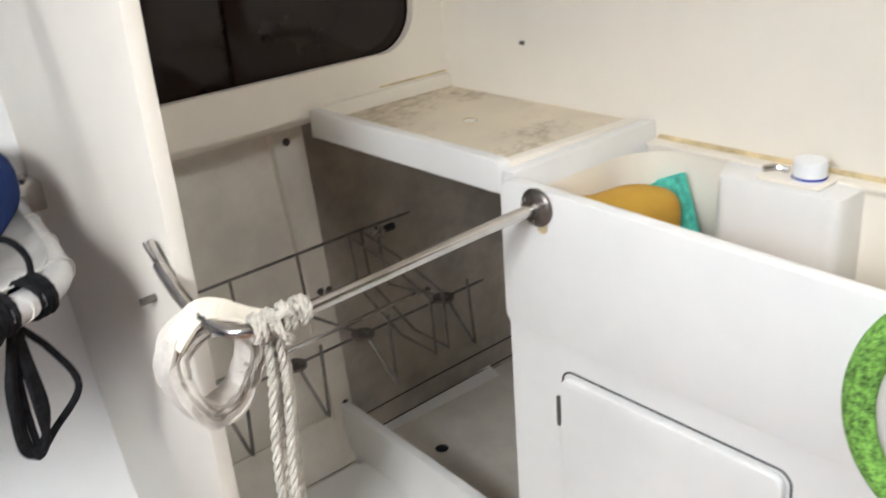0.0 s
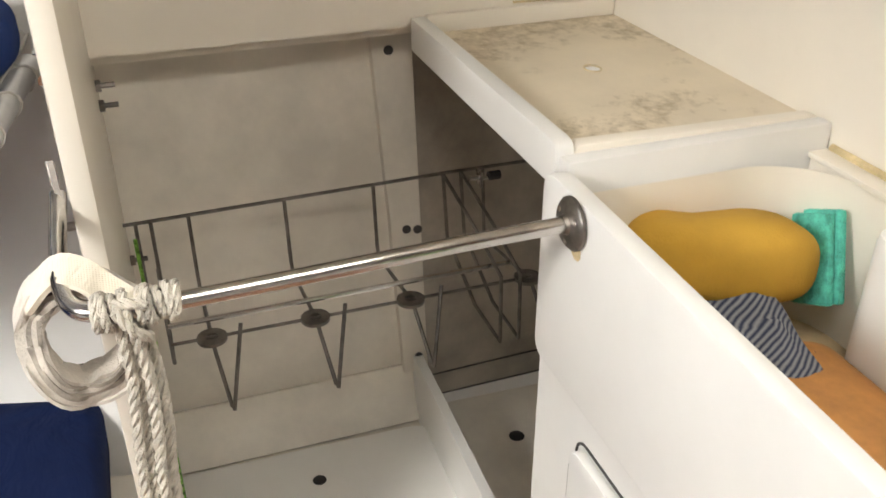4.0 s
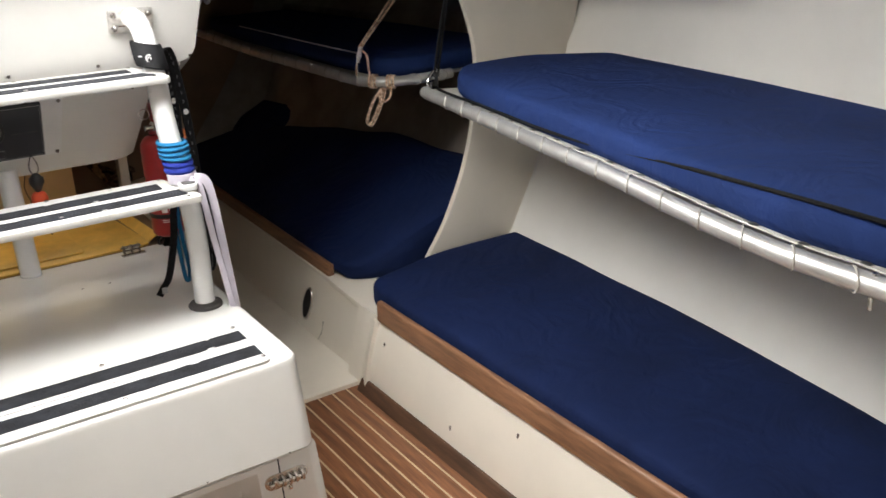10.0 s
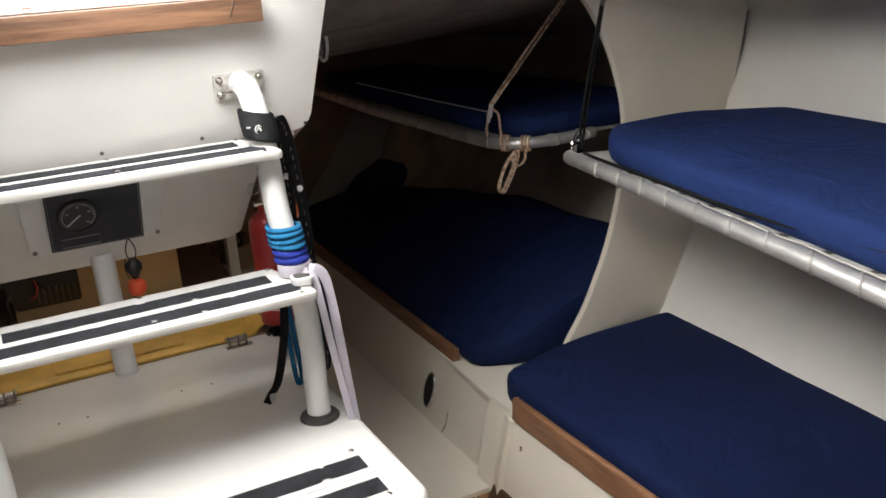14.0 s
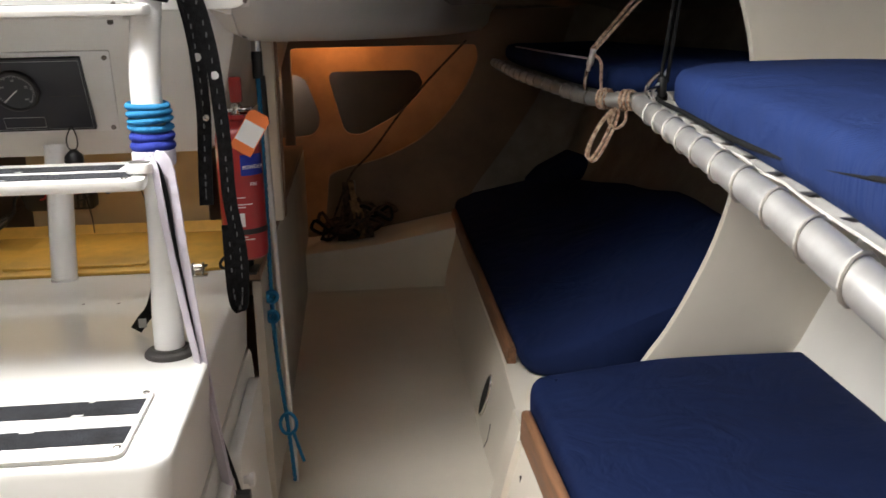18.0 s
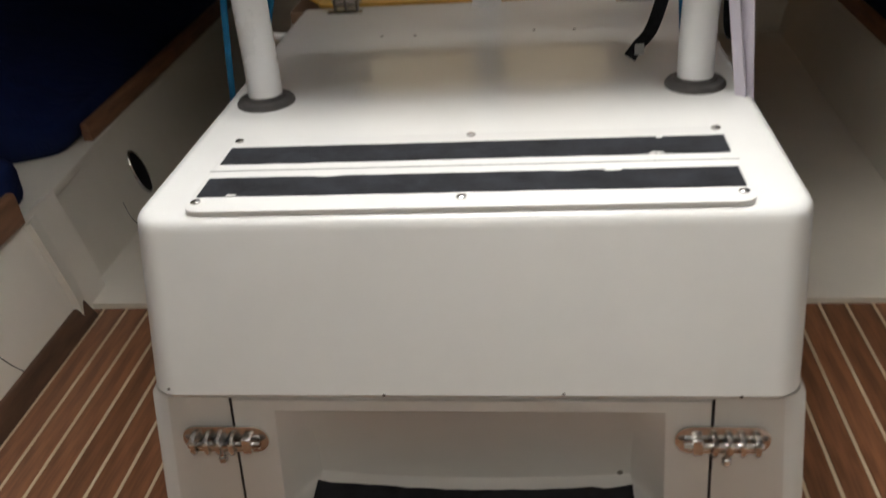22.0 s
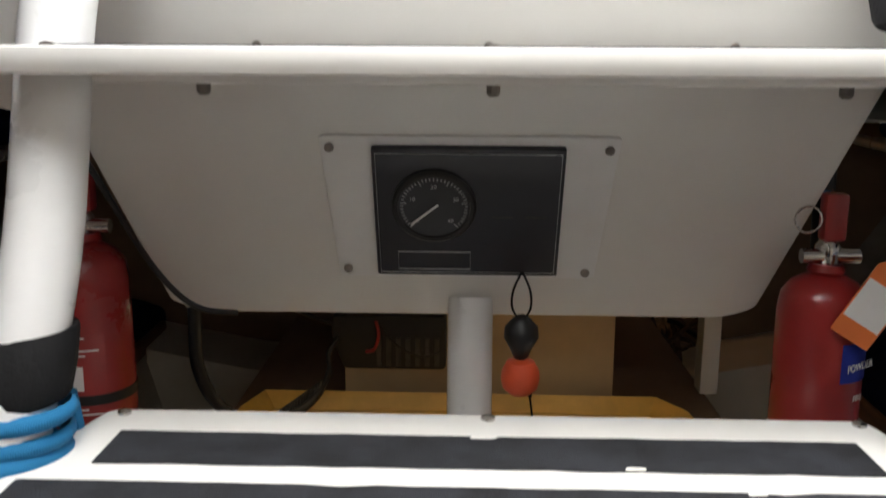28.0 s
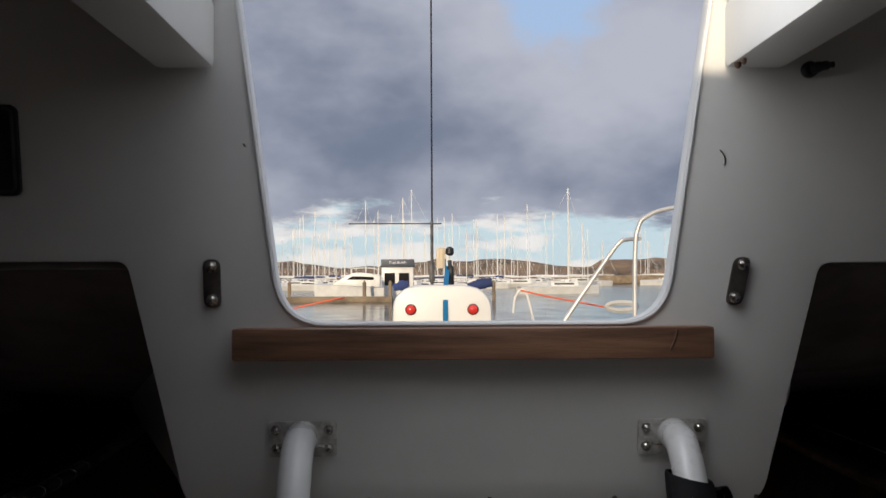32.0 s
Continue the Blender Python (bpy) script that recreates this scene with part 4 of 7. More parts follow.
door_line = rounded([(-0.270, 0.4212), (0.270, 0.4212), (0.276, 0.012), (-0.276, 0.012)], [0.004, 0.004, 0.060, 0.060], 6)
round_step = [scoop(-1 + 2 * i / 28, 0) for i in range(29)] + [scoop(1, j / 22) for j in range(1, 23)] + [scoop(1 - 2 * i / 28, 1) for i in range(1, 29)] + [scoop(-1, 1 - j / 22) for j in range(1, 22)]
round_step = [(p[0], p[2]) for p in round_step]
door = part("door", slab(door_line, on_face(-0.004), on_face(0.004), (round_step,)), GEL, ebox)
frame_line = [(-0.376, 0.0), (0.376, 0.0), (0.348, 0.4225), (-0.348, 0.4225)]
part("front_frame", slab(frame_line, on_face(-0.006), on_face(0.0005), (rounded([(-0.274, 0.4215), (0.274, 0.4215), (0.280, 0.008), (-0.280, 0.008)], [0.004, 0.004, 0.063, 0.063], 6),)), GEL, ebox)
part("inner_panel", slab([(-0.30, -0.01), (0.30, -0.01), (0.30, 0.42), (-0.30, 0.42)], on_face(-0.075), on_face(-0.07)), GEL, ebox)
step_mesh = sheet([[scoop(-1 + 2 * i / 28, j / 22) for i in range(29)] for j in range(23)])
moulded = part("moulded_step", step_mesh, GEL, door, "white moulded step with two strips of grip tape")


def tape_on_scoop(u0, u1, v0, v1, jag, seed):
    rnd = random.Random(seed)
    rows = []
    for j in range(6):
        row = []
        for i in range(25):
            u = u0 + (u1 - u0) * i / 24
            v = v0 + (v1 - v0) * j / 5
            if j == 0:
                v += jag * rnd.random() * (1.6 if i > 20 or i < 3 else 0.4)
            p = scoop(u, v)
            row.append((p[0], p[1] - 0.0022, p[2] + 0.0022))
        rows.append(row)
    return sheet(rows)


for u, v, r_ in ((0.97, 0.56, 0.007), (0.96, 0.71, 0.004), (-0.9, 0.44, 0.003), (0.80, 0.40, 0.004)):
    p = scoop(u, v)
    part("chip", turned([(r_, 0.0), (r_ * 0.6, -0.001), (0.0005, -0.0012)], 7, (p[0], p[1] - 0.001, p[2] + 0.001), "y"), OLDSTEEL, door, "dark chip in the gelcoat")
part("grip_tape", tape_on_scoop(-0.87, 0.86, 0.455, 0.585, 0.012, 3), GRIT, door, "torn black grip tape")
part("grip_tape", tape_on_scoop(-0.84, 0.93, 0.62, 0.775, 0.003, 4), GRIT, door, "black grip tape")


def barrel_bolt(cx, cz, sign):
    b = thing("barrel_bolt", "chromed barrel bolt on the engine box door", "bolt", (cx, face_y(cz) - 0.006, cz), group="door bolts")
    yb = face_y(cz) - 0.0045
    part("backplate", plate_y(rrect(cx - 0.052, cz - 0.019, cx + 0.052, cz + 0.019, 0.0185), yb, yb - 0.003, 0.001), STEEL, b)
    part("bolt_rod", tube([(cx - 0.043, yb - 0.010, cz - 0.002), (cx + 0.043, yb - 0.010, cz - 0.002)], 0.0045, 10, n=1), STEEL, b)
    for dx in (-0.036, -0.020, -0.006, 0.010):
        part("guide", tube([(cx + sign * dx, yb - 0.002, cz - 0.012), (cx + sign * dx, yb - 0.015, cz - 0.010), (cx + sign * dx, yb - 0.017, cz), (cx + sign * dx, yb - 0.015, cz + 0.007), (cx + sign * dx, yb - 0.002, cz + 0.010)], 0.0034, 6, n=3), STEEL, b)
    part("catch", bx(cx + sign * 0.022, yb - 0.002, cz - 0.012, cx + sign * 0.034, yb - 0.015, cz + 0.009, 0.003), STEEL, b)
    part("knob", turned([(0.003, 0), (0.003, -0.012), (0.0052, -0.014), (0.0052, -0.020), (0.002, -0.022)], 10, (cx - sign * 0.004, yb - 0.012, cz - 0.004)), STEEL, b)
    for dx in (-0.045, 0.045):
        part("rivet", turned([(0.004, 0), (0.003, -0.0015), (0.001, -0.002)], 8, (cx + dx, yb - 0.003, cz + 0.004), "y"), OLDSTEEL, b)


barrel_bolt(-0.284, 0.370, 1)
barrel_bolt(0.284, 0.374, -1)

# louvred side panel and knob on the port side of the box
for y0, y1 in ((0.02, 0.36), (0.40, 0.80)):
    p = part("side_door", plate_x(rrect(y0, 0.05, y1, 0.39, 0.03), 0.380, 0.404, 0.002), GEL, ebox)
part("side_knob", turned([(0.008, 0), (0.008, 0.008), (0.013, 0.010), (0.013, 0.02), (0.004, 0.023)], 12, (0.404, 0.42, 0.33), "x"), WHITE, ebox, "white plastic knob")
for x, y in ((-0.19, 0.66), (-0.13, 0.655), (0.08, 0.66), (0.15, 0.655)):
    part("screw_hole", turned([(0.0035, 0), (0.003, 0.0006)], 8, (x, y, 0.6156)), OLDSTEEL, ebox)


def tread_tapes(parent, x0, x1, bands, z, seed):
    rnd = random.Random(seed)
    for y0, y1 in bands:
        n = 26
        pts = [(x0 + (x1 - x0) * i / n, y0 + rnd.uniform(-0.0005, 0.0012)) for i in range(n + 1)]
        pts += [(x1 - (x1 - x0) * i / n, y1 - (0.004 * rnd.random() if rnd.random() < 0.12 else rnd.uniform(0, 0.001))) for i in range(n + 1)]
        tape = part("grip_tape", plate_z(pts, z, z + 0.0012), GRIT, parent, "black grip tape")
        for k in range(2):
            fx, fy = rnd.uniform(x0 + 0.03, x1 - 0.03), rnd.choice((y0 + 0.002, y1 - 0.003))
            w_ = rnd.uniform(0.004, 0.011)
            part("bare_spot", plate_z(rounded([(fx - w_, fy - 0.0025), (fx + w_ * 0.8, fy - 0.002), (fx + w_, fy + 0.002), (fx - w_ * 0.7, fy + 0.003)], 0.002, 3), z + 0.0012, z + 0.0016), GEL, tape)


plate = thing("step_plate", "white step plate with two black grip tapes, on the engine box", "step plate", (0, 0.07, 0.6155))
part("plate", plate_z(rounded([(-0.318, -0.034), (0.318, -0.034), (0.318, 0.178), (-0.318, 0.178)], [0.02, 0.02, 0.006, 0.006], 5), 0.6155, 0.6225, 0.0022), GEL, plate)
tread_tapes(plate, -0.311, 0.312, ((0.002, 0.053), (0.094, 0.146)), 0.6226, 11)
part("seam", bx(-0.318, 0.0745, 0.6224, 0.318, 0.0757, 0.6229), RUBBER, plate)
for x in (-0.308, 0.0, 0.307):
    screw(plate, x, 0.170, 0.6225)
    screw(plate, x, -0.010, 0.6225)

# ladder of two bent tubes and two treads
ladder = thing("companionway_ladder", "white tubular companionway ladder standing on the engine box", "ladder", (0, 0.4, 0.6155))
for s, bx0, by0 in ((-1, -0.316, 0.336), (1, 0.309, 0.352)):
    top_x = -0.306 if s < 0 else 0.300
    pts = [(bx0, by0, 0.616), (bx0, by0 + 0.003, 0.68), (bx0 - s * -0.004, by0 + 0.012, 0.78), (bx0 + s * 0.002, by0 + 0.033, 0.90), (top_x - s * 0.004, 0.425, 1.06), (top_x, 0.482, 1.21), (top_x, 0.520, 1.275), (top_x, 0.555, 1.305), (top_x, bulk_y(1.31) - 0.012, 1.312)]
    part("rail", tube(pts, 0.0255, 18, n=5), TUBEWHITE, ladder)
    part("base_flange", turned([(0.043, 0), (0.043, 0.004), (0.040, 0.008), (0.031, 0.010), (0.030, 0.013), (0.026, 0.014)], 26, (bx0, by0, 0.6155)), RUBBER, ladder, "worn grey rubber flange")
    cx = -0.307 if s < 0 else 0.300
    plate_b = part("bracket", slab(rrect(cx - 0.056, 1.276, cx + 0.056, 1.335, 0.006), lambda x, z: (x, bulk_y(z) - 0.001, z), lambda x, z: (x, bulk_y(z) - 0.007, z), (), 0.0015), WORNWHITE, ladder, "chipped white bracket plate")
    for dx in (-0.043, 0.043):
        for z in (1.290, 1.321):
            y = bulk_y(z) - 0.007
            part("bolt", joined(turned([(0.0085, 0), (0.0085, -0.0015), (0.006, -0.002), (0.006, -0.007), (0.003, -0.010)], 8, (cx + dx, y, z), "y")), STEEL, plate_b)
    part("cross_bolt", tube([(cx - 0.036, bulk_y(1.297) - 0.020, 1.297), (cx + 0.036, bulk_y(1.297) - 0.020, 1.297)], 0.004, 8, n=1), STEEL, ladder)
for name_z, y0, y1, x0, x1, z in ((1, 0.268, 0.470, -0.318, 0.312, 0.932), (2, 0.398, 0.590, -0.320, 0.316, 1.195)):
    outline = rounded([(x0, y0), (x1, y0), (x1 - 0.004, y0 + 0.05), (x1 - 0.036, y1), (x0 + 0.036, y1), (x0 + 0.004, y0 + 0.05)], [0.014, 0.014, 0, 0.012, 0.012, 0], 4)
    t = part("tread", plate_z(outline, z - 0.018, z, 0.006), GEL, ladder, "white tread with two black grip tapes")
    ymid = (y0 + y1) / 2
    tread_tapes(t, x0 + 0.026, x1 - 0.026, ((y0 + 0.028, y0 + 0.079),), z + 0.0002, 20 + name_z)
    tread_tapes(t, x0 + 0.062, x1 - 0.062, ((y0 + 0.105, y0 + 0.156),), z + 0.0002, 30 + name_z)
    for x in (-0.281, 0.0, 0.281):
        screw(t, x, y0 + 0.041 if abs(x) < 0.1 else y0 + 0.014, z, 0.0055)
        screw(t, x * 0.95, y1 - 0.012, z, 0.0055)
    part("stiffener", bx(x0 + 0.05, y0 + 0.05, z - 0.024, x1 - 0.05, y1 - 0.02, z - 0.018, 0.002), GEL, t)
    for x in (-0.2, 0.0, 0.24):
        part("nut", turned([(0.005, 0), (0.005, -0.006), (0.003, -0.008)], 7, (x, y0 + 0.07, z - 0.024)), OLDSTEEL, t)

# teak board and eyes on the bulkhead
sill = thing("sill_board", "varnished teak board below the companionway opening", "board", (0, 0.57, 1.47))
part("board", bx(-0.412, 0.553, 1.438, 0.356, bulk_y(1.46) - 0.001, 1.489, 0.005), TEAKX, sill)
part("nick", tube([(0.285, 0.553, 1.452), (0.291, 0.5525, 1.468), (0.295, 0.553, 1.484)], 0.0021, 6), DARKTEAK, sill, "dark nick in the board")
for cx, lean in ((-0.446, 0), (0.394, 1)):
    eye = thing("strap_eye", "small stainless strap plate with two bolts", "deck fitting", (cx, bulk_y(1.56), 1.56), group="strap plates")
    part("strap", slab(rounded([(cx + lean * 0.012 - 0.014, 1.60), (cx + lean * 0.012 + 0.014, 1.60), (cx + 0.014, 1.522), (cx - 0.014, 1.522)], 0.013, 5), lambda x, z: (x, bulk_y(z) - 0.002, z), lambda x, z: (x, bulk_y(z) - 0.008, z), (), 0.002), OLDSTEEL, eye)
    for dx, z in ((lean * 0.012, 1.588), (0.0, 1.535)):
        part("bolt", turned([(0.010, 0), (0.010, -0.002), (0.0065, -0.003), (0.0065, -0.010), (0.003, -0.012)], 8, (cx + dx, bulk_y(z) - 0.008, z), "y"), STEEL, eye)


# fittings high on the bulkhead and under the deck
speaker = thing("black_wall_plate", "black rectangular plate on the companionway bulkhead", "wall plate", (-0.80, bulk_y(1.77), 1.77))
part("plate", slab(rrect(-0.90, 1.70, -0.738, 1.84, 0.012), lambda x, z: (x, bulk_y(z) - 0.001, z), lambda x, z: (x, bulk_y(z) - 0.012, z), (), 0.002), BLACK, speaker)
part("rim", tube([(p[0], bulk_y(p[1]) - 0.012, p[1]) for p in rrect(-0.893, 1.707, -0.745, 1.833, 0.010)], 0.003, 6, closed=True, n=1), RUBBER, speaker)
hook = thing("coat_hook", "small black knob under the deck beside the hatch beam", "hook", (0.50, 0.50, 1.89))
part("base", turned([(0.013, 0), (0.013, -0.008), (0.010, -0.011)], 14, (0.500, bulk_y(1.893) - 0.001, 1.893), "y"), BLACK, hook)
part("knob", tube([(0.500, bulk_y(1.893) - 0.012, 1.893), (0.515, bulk_y(1.893) - 0.022, 1.895), (0.530, bulk_y(1.893) - 0.024, 1.897)], [0.009, 0.0075, 0.005], 10), BLACK, hook)
for lx, ly in ((0.66, 0.30), (-0.67, 0.30)):
    dl = thing("dome_lamp", "round brass deckhead lamp with a ribbed rim, unlit", "ceiling lamp", (lx, ly, 1.97), group="deckhead lamps")
    part("rim", turned([(0.060, 1.999), (0.062, 1.985), (0.056, 1.978), (0.052, 1.984), (0.048, 1.975), (0.044, 1.980), (0.040, 1.970)], 28, (lx, ly, 0)), OLDSTEEL, dl)
    part("dome", turned([(0.040, 1.975), (0.034, 1.962), (0.020, 1.955), (0.001, 1.953)], 24, (lx, ly, 0)), WHITE, dl)
part("crescent_crack", tube([(0.364, bulk_y(1.770) - 0.001, 1.770), (0.371, bulk_y(1.762) - 0.001, 1.762), (0.373, bulk_y(1.752) - 0.001, 1.752), (0.371, bulk_y(1.745) - 0.001, 1.745)], 0.0011, 6), OLDSTEEL, bulk, "dark crescent crack")
part("chip", tube([(-0.391, bulk_y(1.781) - 0.001, 1.781), (-0.387, bulk_y(1.776) - 0.001, 1.776)], 0.0016, 6, n=1), OLDSTEEL, bulk)
for cy_, r_ in ((0.47, 0.006), (0.445, 0.005)):
    crumb = solid("chipped_edge", turned([(r_, 0.0), (r_ * 0.8, -0.006), (r_ * 0.3, -0.009)], 7, (0.370, cy_, 1.893)), DARKTEAK, "dark chip in the hatch beam's edge", "chip", group="chips")

# ---- engine panel, key, column and gear behind the ladder ----
def rake_plate(x0, s0, x1, s1, d0, d1, r=0.004):
    return slab(rrect(x0, s0, x1, s1, r, 3), lambda x, s: rake_pt(x, s, d0), lambda x, s: rake_pt(x, s, d1), (), 0.0008)


engine_panel = thing("tachometer_unit", "black engine instrument panel with a tachometer on a white backing plate", "instrument panel", rake_pt(-0.015, 0.56))
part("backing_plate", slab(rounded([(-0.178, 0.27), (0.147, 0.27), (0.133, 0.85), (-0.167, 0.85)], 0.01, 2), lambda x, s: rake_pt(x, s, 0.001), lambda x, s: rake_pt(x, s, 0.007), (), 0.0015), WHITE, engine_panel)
part("panel", rake_plate(-0.121, 0.30, 0.088, 0.815, 0.007, 0.017), PANEL, engine_panel, "black instrument panel")
for x, s in ((-0.167, 0.31), (0.135, 0.315), (-0.157, 0.81), (0.122, 0.82)):
    q = rake_pt(x, s, 0.008)
    part("screw", turned([(0.0055, 0), (0.005, -0.003), (0.001, -0.004)], 10, q, "y"), OLDSTEEL, engine_panel)
RAKE = Matrix.LocRotScale(rake_pt(-0.054, 0.515, 0.018), Euler((radians(90 + 24.8), 0, 0)), None)


def on_dial(bm):
    bm.transform(RAKE)
    return bm


gauge = part("tachometer", on_dial(turned([(0.047, -0.002), (0.047, 0.004), (0.044, 0.007), (0.0405, 0.006), (0.040, 0.003), (0.001, 0.003)], 36)), BLACK, engine_panel, "round black tachometer")
part("dial", on_dial(turned([(0.0395, 0.003), (0.0395, 0.0036), (0.0005, 0.0036)], 36)), DIAL, gauge, "dark grey dial face")
marks = []
for k in range(41):
    a = radians(225 - k * 270 / 40)
    r0 = 0.031 if k % 8 == 0 else 0.034
    b = bx(r0, -0.0005, 0.0036, 0.0375, 0.0005, 0.0042)
    b.transform(Matrix.Rotation(a, 4, "Z"))
    marks.append(b)
part("scale", on_dial(joined(*marks)), MARK, gauge, "pale scale marks")
needle = bx(-0.006, -0.0011, 0.005, 0.034, 0.0011, 0.006)
needle.transform(Matrix.Rotation(radians(221), 4, "Z"))
part("needle", on_dial(needle), WHITE, gauge, "white needle")
for k, txt in enumerate(("0", "10", "20", "30", "40")):
    a = radians(225 - k * 270 / 4)
    part("numeral", on_dial(lettering(txt, 0.007, Matrix.Translation((0.026 * math.cos(a), 0.026 * math.sin(a), 0.0038)), 0.0002)), MARK, gauge)
lab = [rake_pt(x, s, 0.0185) for x, s in ((-0.096, 0.71), (-0.013, 0.71), (-0.013, 0.785), (-0.096, 0.785))]
part("label_frame", tube(lab, 0.0007, 5, closed=True, n=1), MARK, engine_panel, "thin pale label outline")
part("border", tube([rake_pt(x, s, 0.0180) for x, s in ((-0.117, 0.315), (0.084, 0.315), (0.084, 0.80), (-0.117, 0.80))], 0.0005, 5, closed=True, n=1), MARK, engine_panel)
for x in (0.022, 0.060):
    part("caption", bx(x - 0.012, rake_pt(x, 0.57, 0.0185)[1], rake_pt(x, 0.57)[2] - 0.006, x + 0.012, rake_pt(x, 0.57, 0.0185)[1] + 0.001, rake_pt(x, 0.57)[2] - 0.0045), RUBBER, engine_panel)
key = thing("ignition_key", "ignition key with an orange float hanging from the engine panel", "key", (0.045, 0.86, 0.86))
kx, ky = 0.046, 0.852
loop = []
for dx in (-0.010, 0.009):
    loop.append(tube([(kx, ky - 0.012, 0.955), (kx + dx, ky - 0.02, 0.935), (kx + dx * 1.1, ky - 0.022, 0.915), (kx + dx * 0.3, ky - 0.022, 0.902)], 0.0014, 6))
part("cord", joined(*loop), BLACKROPE, key)
part("fob", turned([(0.004, 0.907), (0.010, 0.903), (0.019, 0.893), (0.020, 0.880), (0.013, 0.868), (0.009, 0.858), (0.006, 0.855)], 14, (kx, ky - 0.022, 0)), BLACK, key, "black rubber key cover")
part("float", turned([(0.004, 0.856), (0.016, 0.852), (0.0215, 0.841), (0.0225, 0.831), (0.020, 0.820), (0.012, 0.813), (0.002, 0.812)], 18, (kx, ky - 0.022, 0)), ORANGE, key, "round orange float")
part("tail", tube([(kx + 0.010, ky - 0.02, 0.82), (kx + 0.018, ky - 0.01, 0.76), (kx + 0.017, ky, 0.72)], 0.0013, 5), BLACKROPE, key)

column = thing("support_column", "white tubular support column under the cockpit", "column", (-0.012, 0.86, 0.6155))
part("post", tube([(-0.012, 0.850, 0.6155), (-0.012, 0.915, 0.905)], 0.0275, 20, n=1), TUBEWHITE, column)
part("foot_ring", turned([(0.0285, 0.6155), (0.0285, 0.622), (0.027, 0.623)], 20, (-0.012, 0.850, 0)), WHITE, column)
for x in (-0.288, 0.268):
    latch = thing("toggle_latch", "stainless toggle latch on the engine box", "latch", (x, 0.835, 0.616), group="toggle latches")
    part("baseplate", bx(x - 0.034, 0.820, 0.6155, x + 0.034, 0.838, 0.6195, 0.001), STEEL, latch)
    part("drum", tube([(x - 0.020, 0.845, 0.632), (x + 0.020, 0.845, 0.632)], 0.009, 10, n=1), STEEL, latch)
    for dx in (-0.022, 0.0, 0.022):
        part("lug", bx(x + dx - 0.002, 0.836, 0.618, x + dx + 0.002, 0.854, 0.641, 0.001), OLDSTEEL, latch)
    part("lever", bx(x - 0.030, 0.850, 0.630, x + 0.030, 0.862, 0.634, 0.001), STEEL, latch)

tray = thing("yellow_tray", "shallow yellow plastic tray behind the engine box", "tray", (0, 1.08, 0.62))
part("base", plate_z(rounded([(-0.36, 0.885), (0.34, 0.885), (0.30, 1.262), (-0.345, 1.268)], 0.03), 0.612, 0.620, 0.002), AMBER, tray)
rim = [(-0.385, 0.885), (-0.378, 1.20), (-0.355, 1.278), (0.30, 1.272), (0.338, 1.21), (0.362, 0.885)]
inner = [(-0.355, 0.90), (-0.350, 1.18), (-0.335, 1.255), (0.285, 1.25), (0.315, 1.19), (0.335, 0.90)]
part("rim", sheet([[(x, y, 0.645) for x, y in rim], [(x, y, 0.62) for x, y in inner]], 0.004), AMBER, tray)
part("divider", bx(-0.17, 0.92, 0.62, 0.15, 1.24, 0.628, 0.004), AMBER, tray)
solid("shelf_aft", plate_z([(-0.41, 0.872), (0.41, 0.872), (0.41, 2.9), (-0.41, 2.9)], 0.587, 0.61), BROWNSHADE, "painted shelf behind the engine box", "shelf", kind="structure")
solid("wall_beige_locker", plate_y(rounded([(-0.225, 0.61), (0.235, 0.61), (0.235, 0.884), (-0.225, 0.884)], 0.0), 1.32, 1.34), BEIGE, "beige locker front below the cockpit", "locker", kind="structure")
for side_x in (0.412, -0.412):
    s = 1 if side_x > 0 else -1
    solid("wall_box_side", plate_x([(0.872, 0.0), (2.92, 0.0), (2.92, 0.585), (0.872, 0.585)], side_x - s * 0.02, side_x), AFTPAINT, "beige painted side of the engine space", "engine space", kind="structure")

solid("wall_well_panel", bx(0.399, 1.375, 0.612, 0.431, 1.420, 1.103, 0.004), CREAM, "narrow cream post below the cockpit seat", "post", kind="structure")
solid("trim", bx(0.411, 1.422, 0.612, 0.436, 1.462, 1.104, 0.004), BROWNSHADE, "dark brown post at the panel's aft edge", "post", kind="structure")

# round lamp under the cockpit sole, an unseen source added for the fill
dome = thing("added_lamp", "small round white lamp added out of view under the cockpit sole", "lamp", (-0.03, 1.13, 0.8845))
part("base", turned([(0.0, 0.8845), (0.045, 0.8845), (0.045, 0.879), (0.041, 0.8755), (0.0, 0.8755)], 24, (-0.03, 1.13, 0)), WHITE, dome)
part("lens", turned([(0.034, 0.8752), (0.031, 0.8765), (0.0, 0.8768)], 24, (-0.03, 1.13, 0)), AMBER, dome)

# black box with wiring on the locker front
charger = thing("wiring_box", "black electrical box with loose red and black wires", "electrical box", (-0.16, 1.29, 0.76))
part("case", plate_y(rounded([(-0.220, 0.687), (-0.050, 0.687), (-0.050, 0.778), (-0.240, 0.778), (-0.240, 0.742)], 0.01), 1.27, 1.318, 0.003), BLACK, charger)
for k in range(7):
    part("fin", bx(-0.165 + k * 0.016, 1.264, 0.694, -0.157 + k * 0.016, 1.271, 0.742, 0.001), RUBBER, charger)
part("wire", tube([(-0.165, 1.262, 0.772), (-0.160, 1.255, 0.750), (-0.168, 1.26, 0.725), (-0.182, 1.266, 0.718)], 0.003, 6), RED, charger, "red wire")
part("wire", tube([(-0.16, 1.262, 0.765), (-0.13, 1.25, 0.735), (-0.09, 1.252, 0.715), (-0.058, 1.262, 0.722)], 0.0022, 6), BLACK, charger)
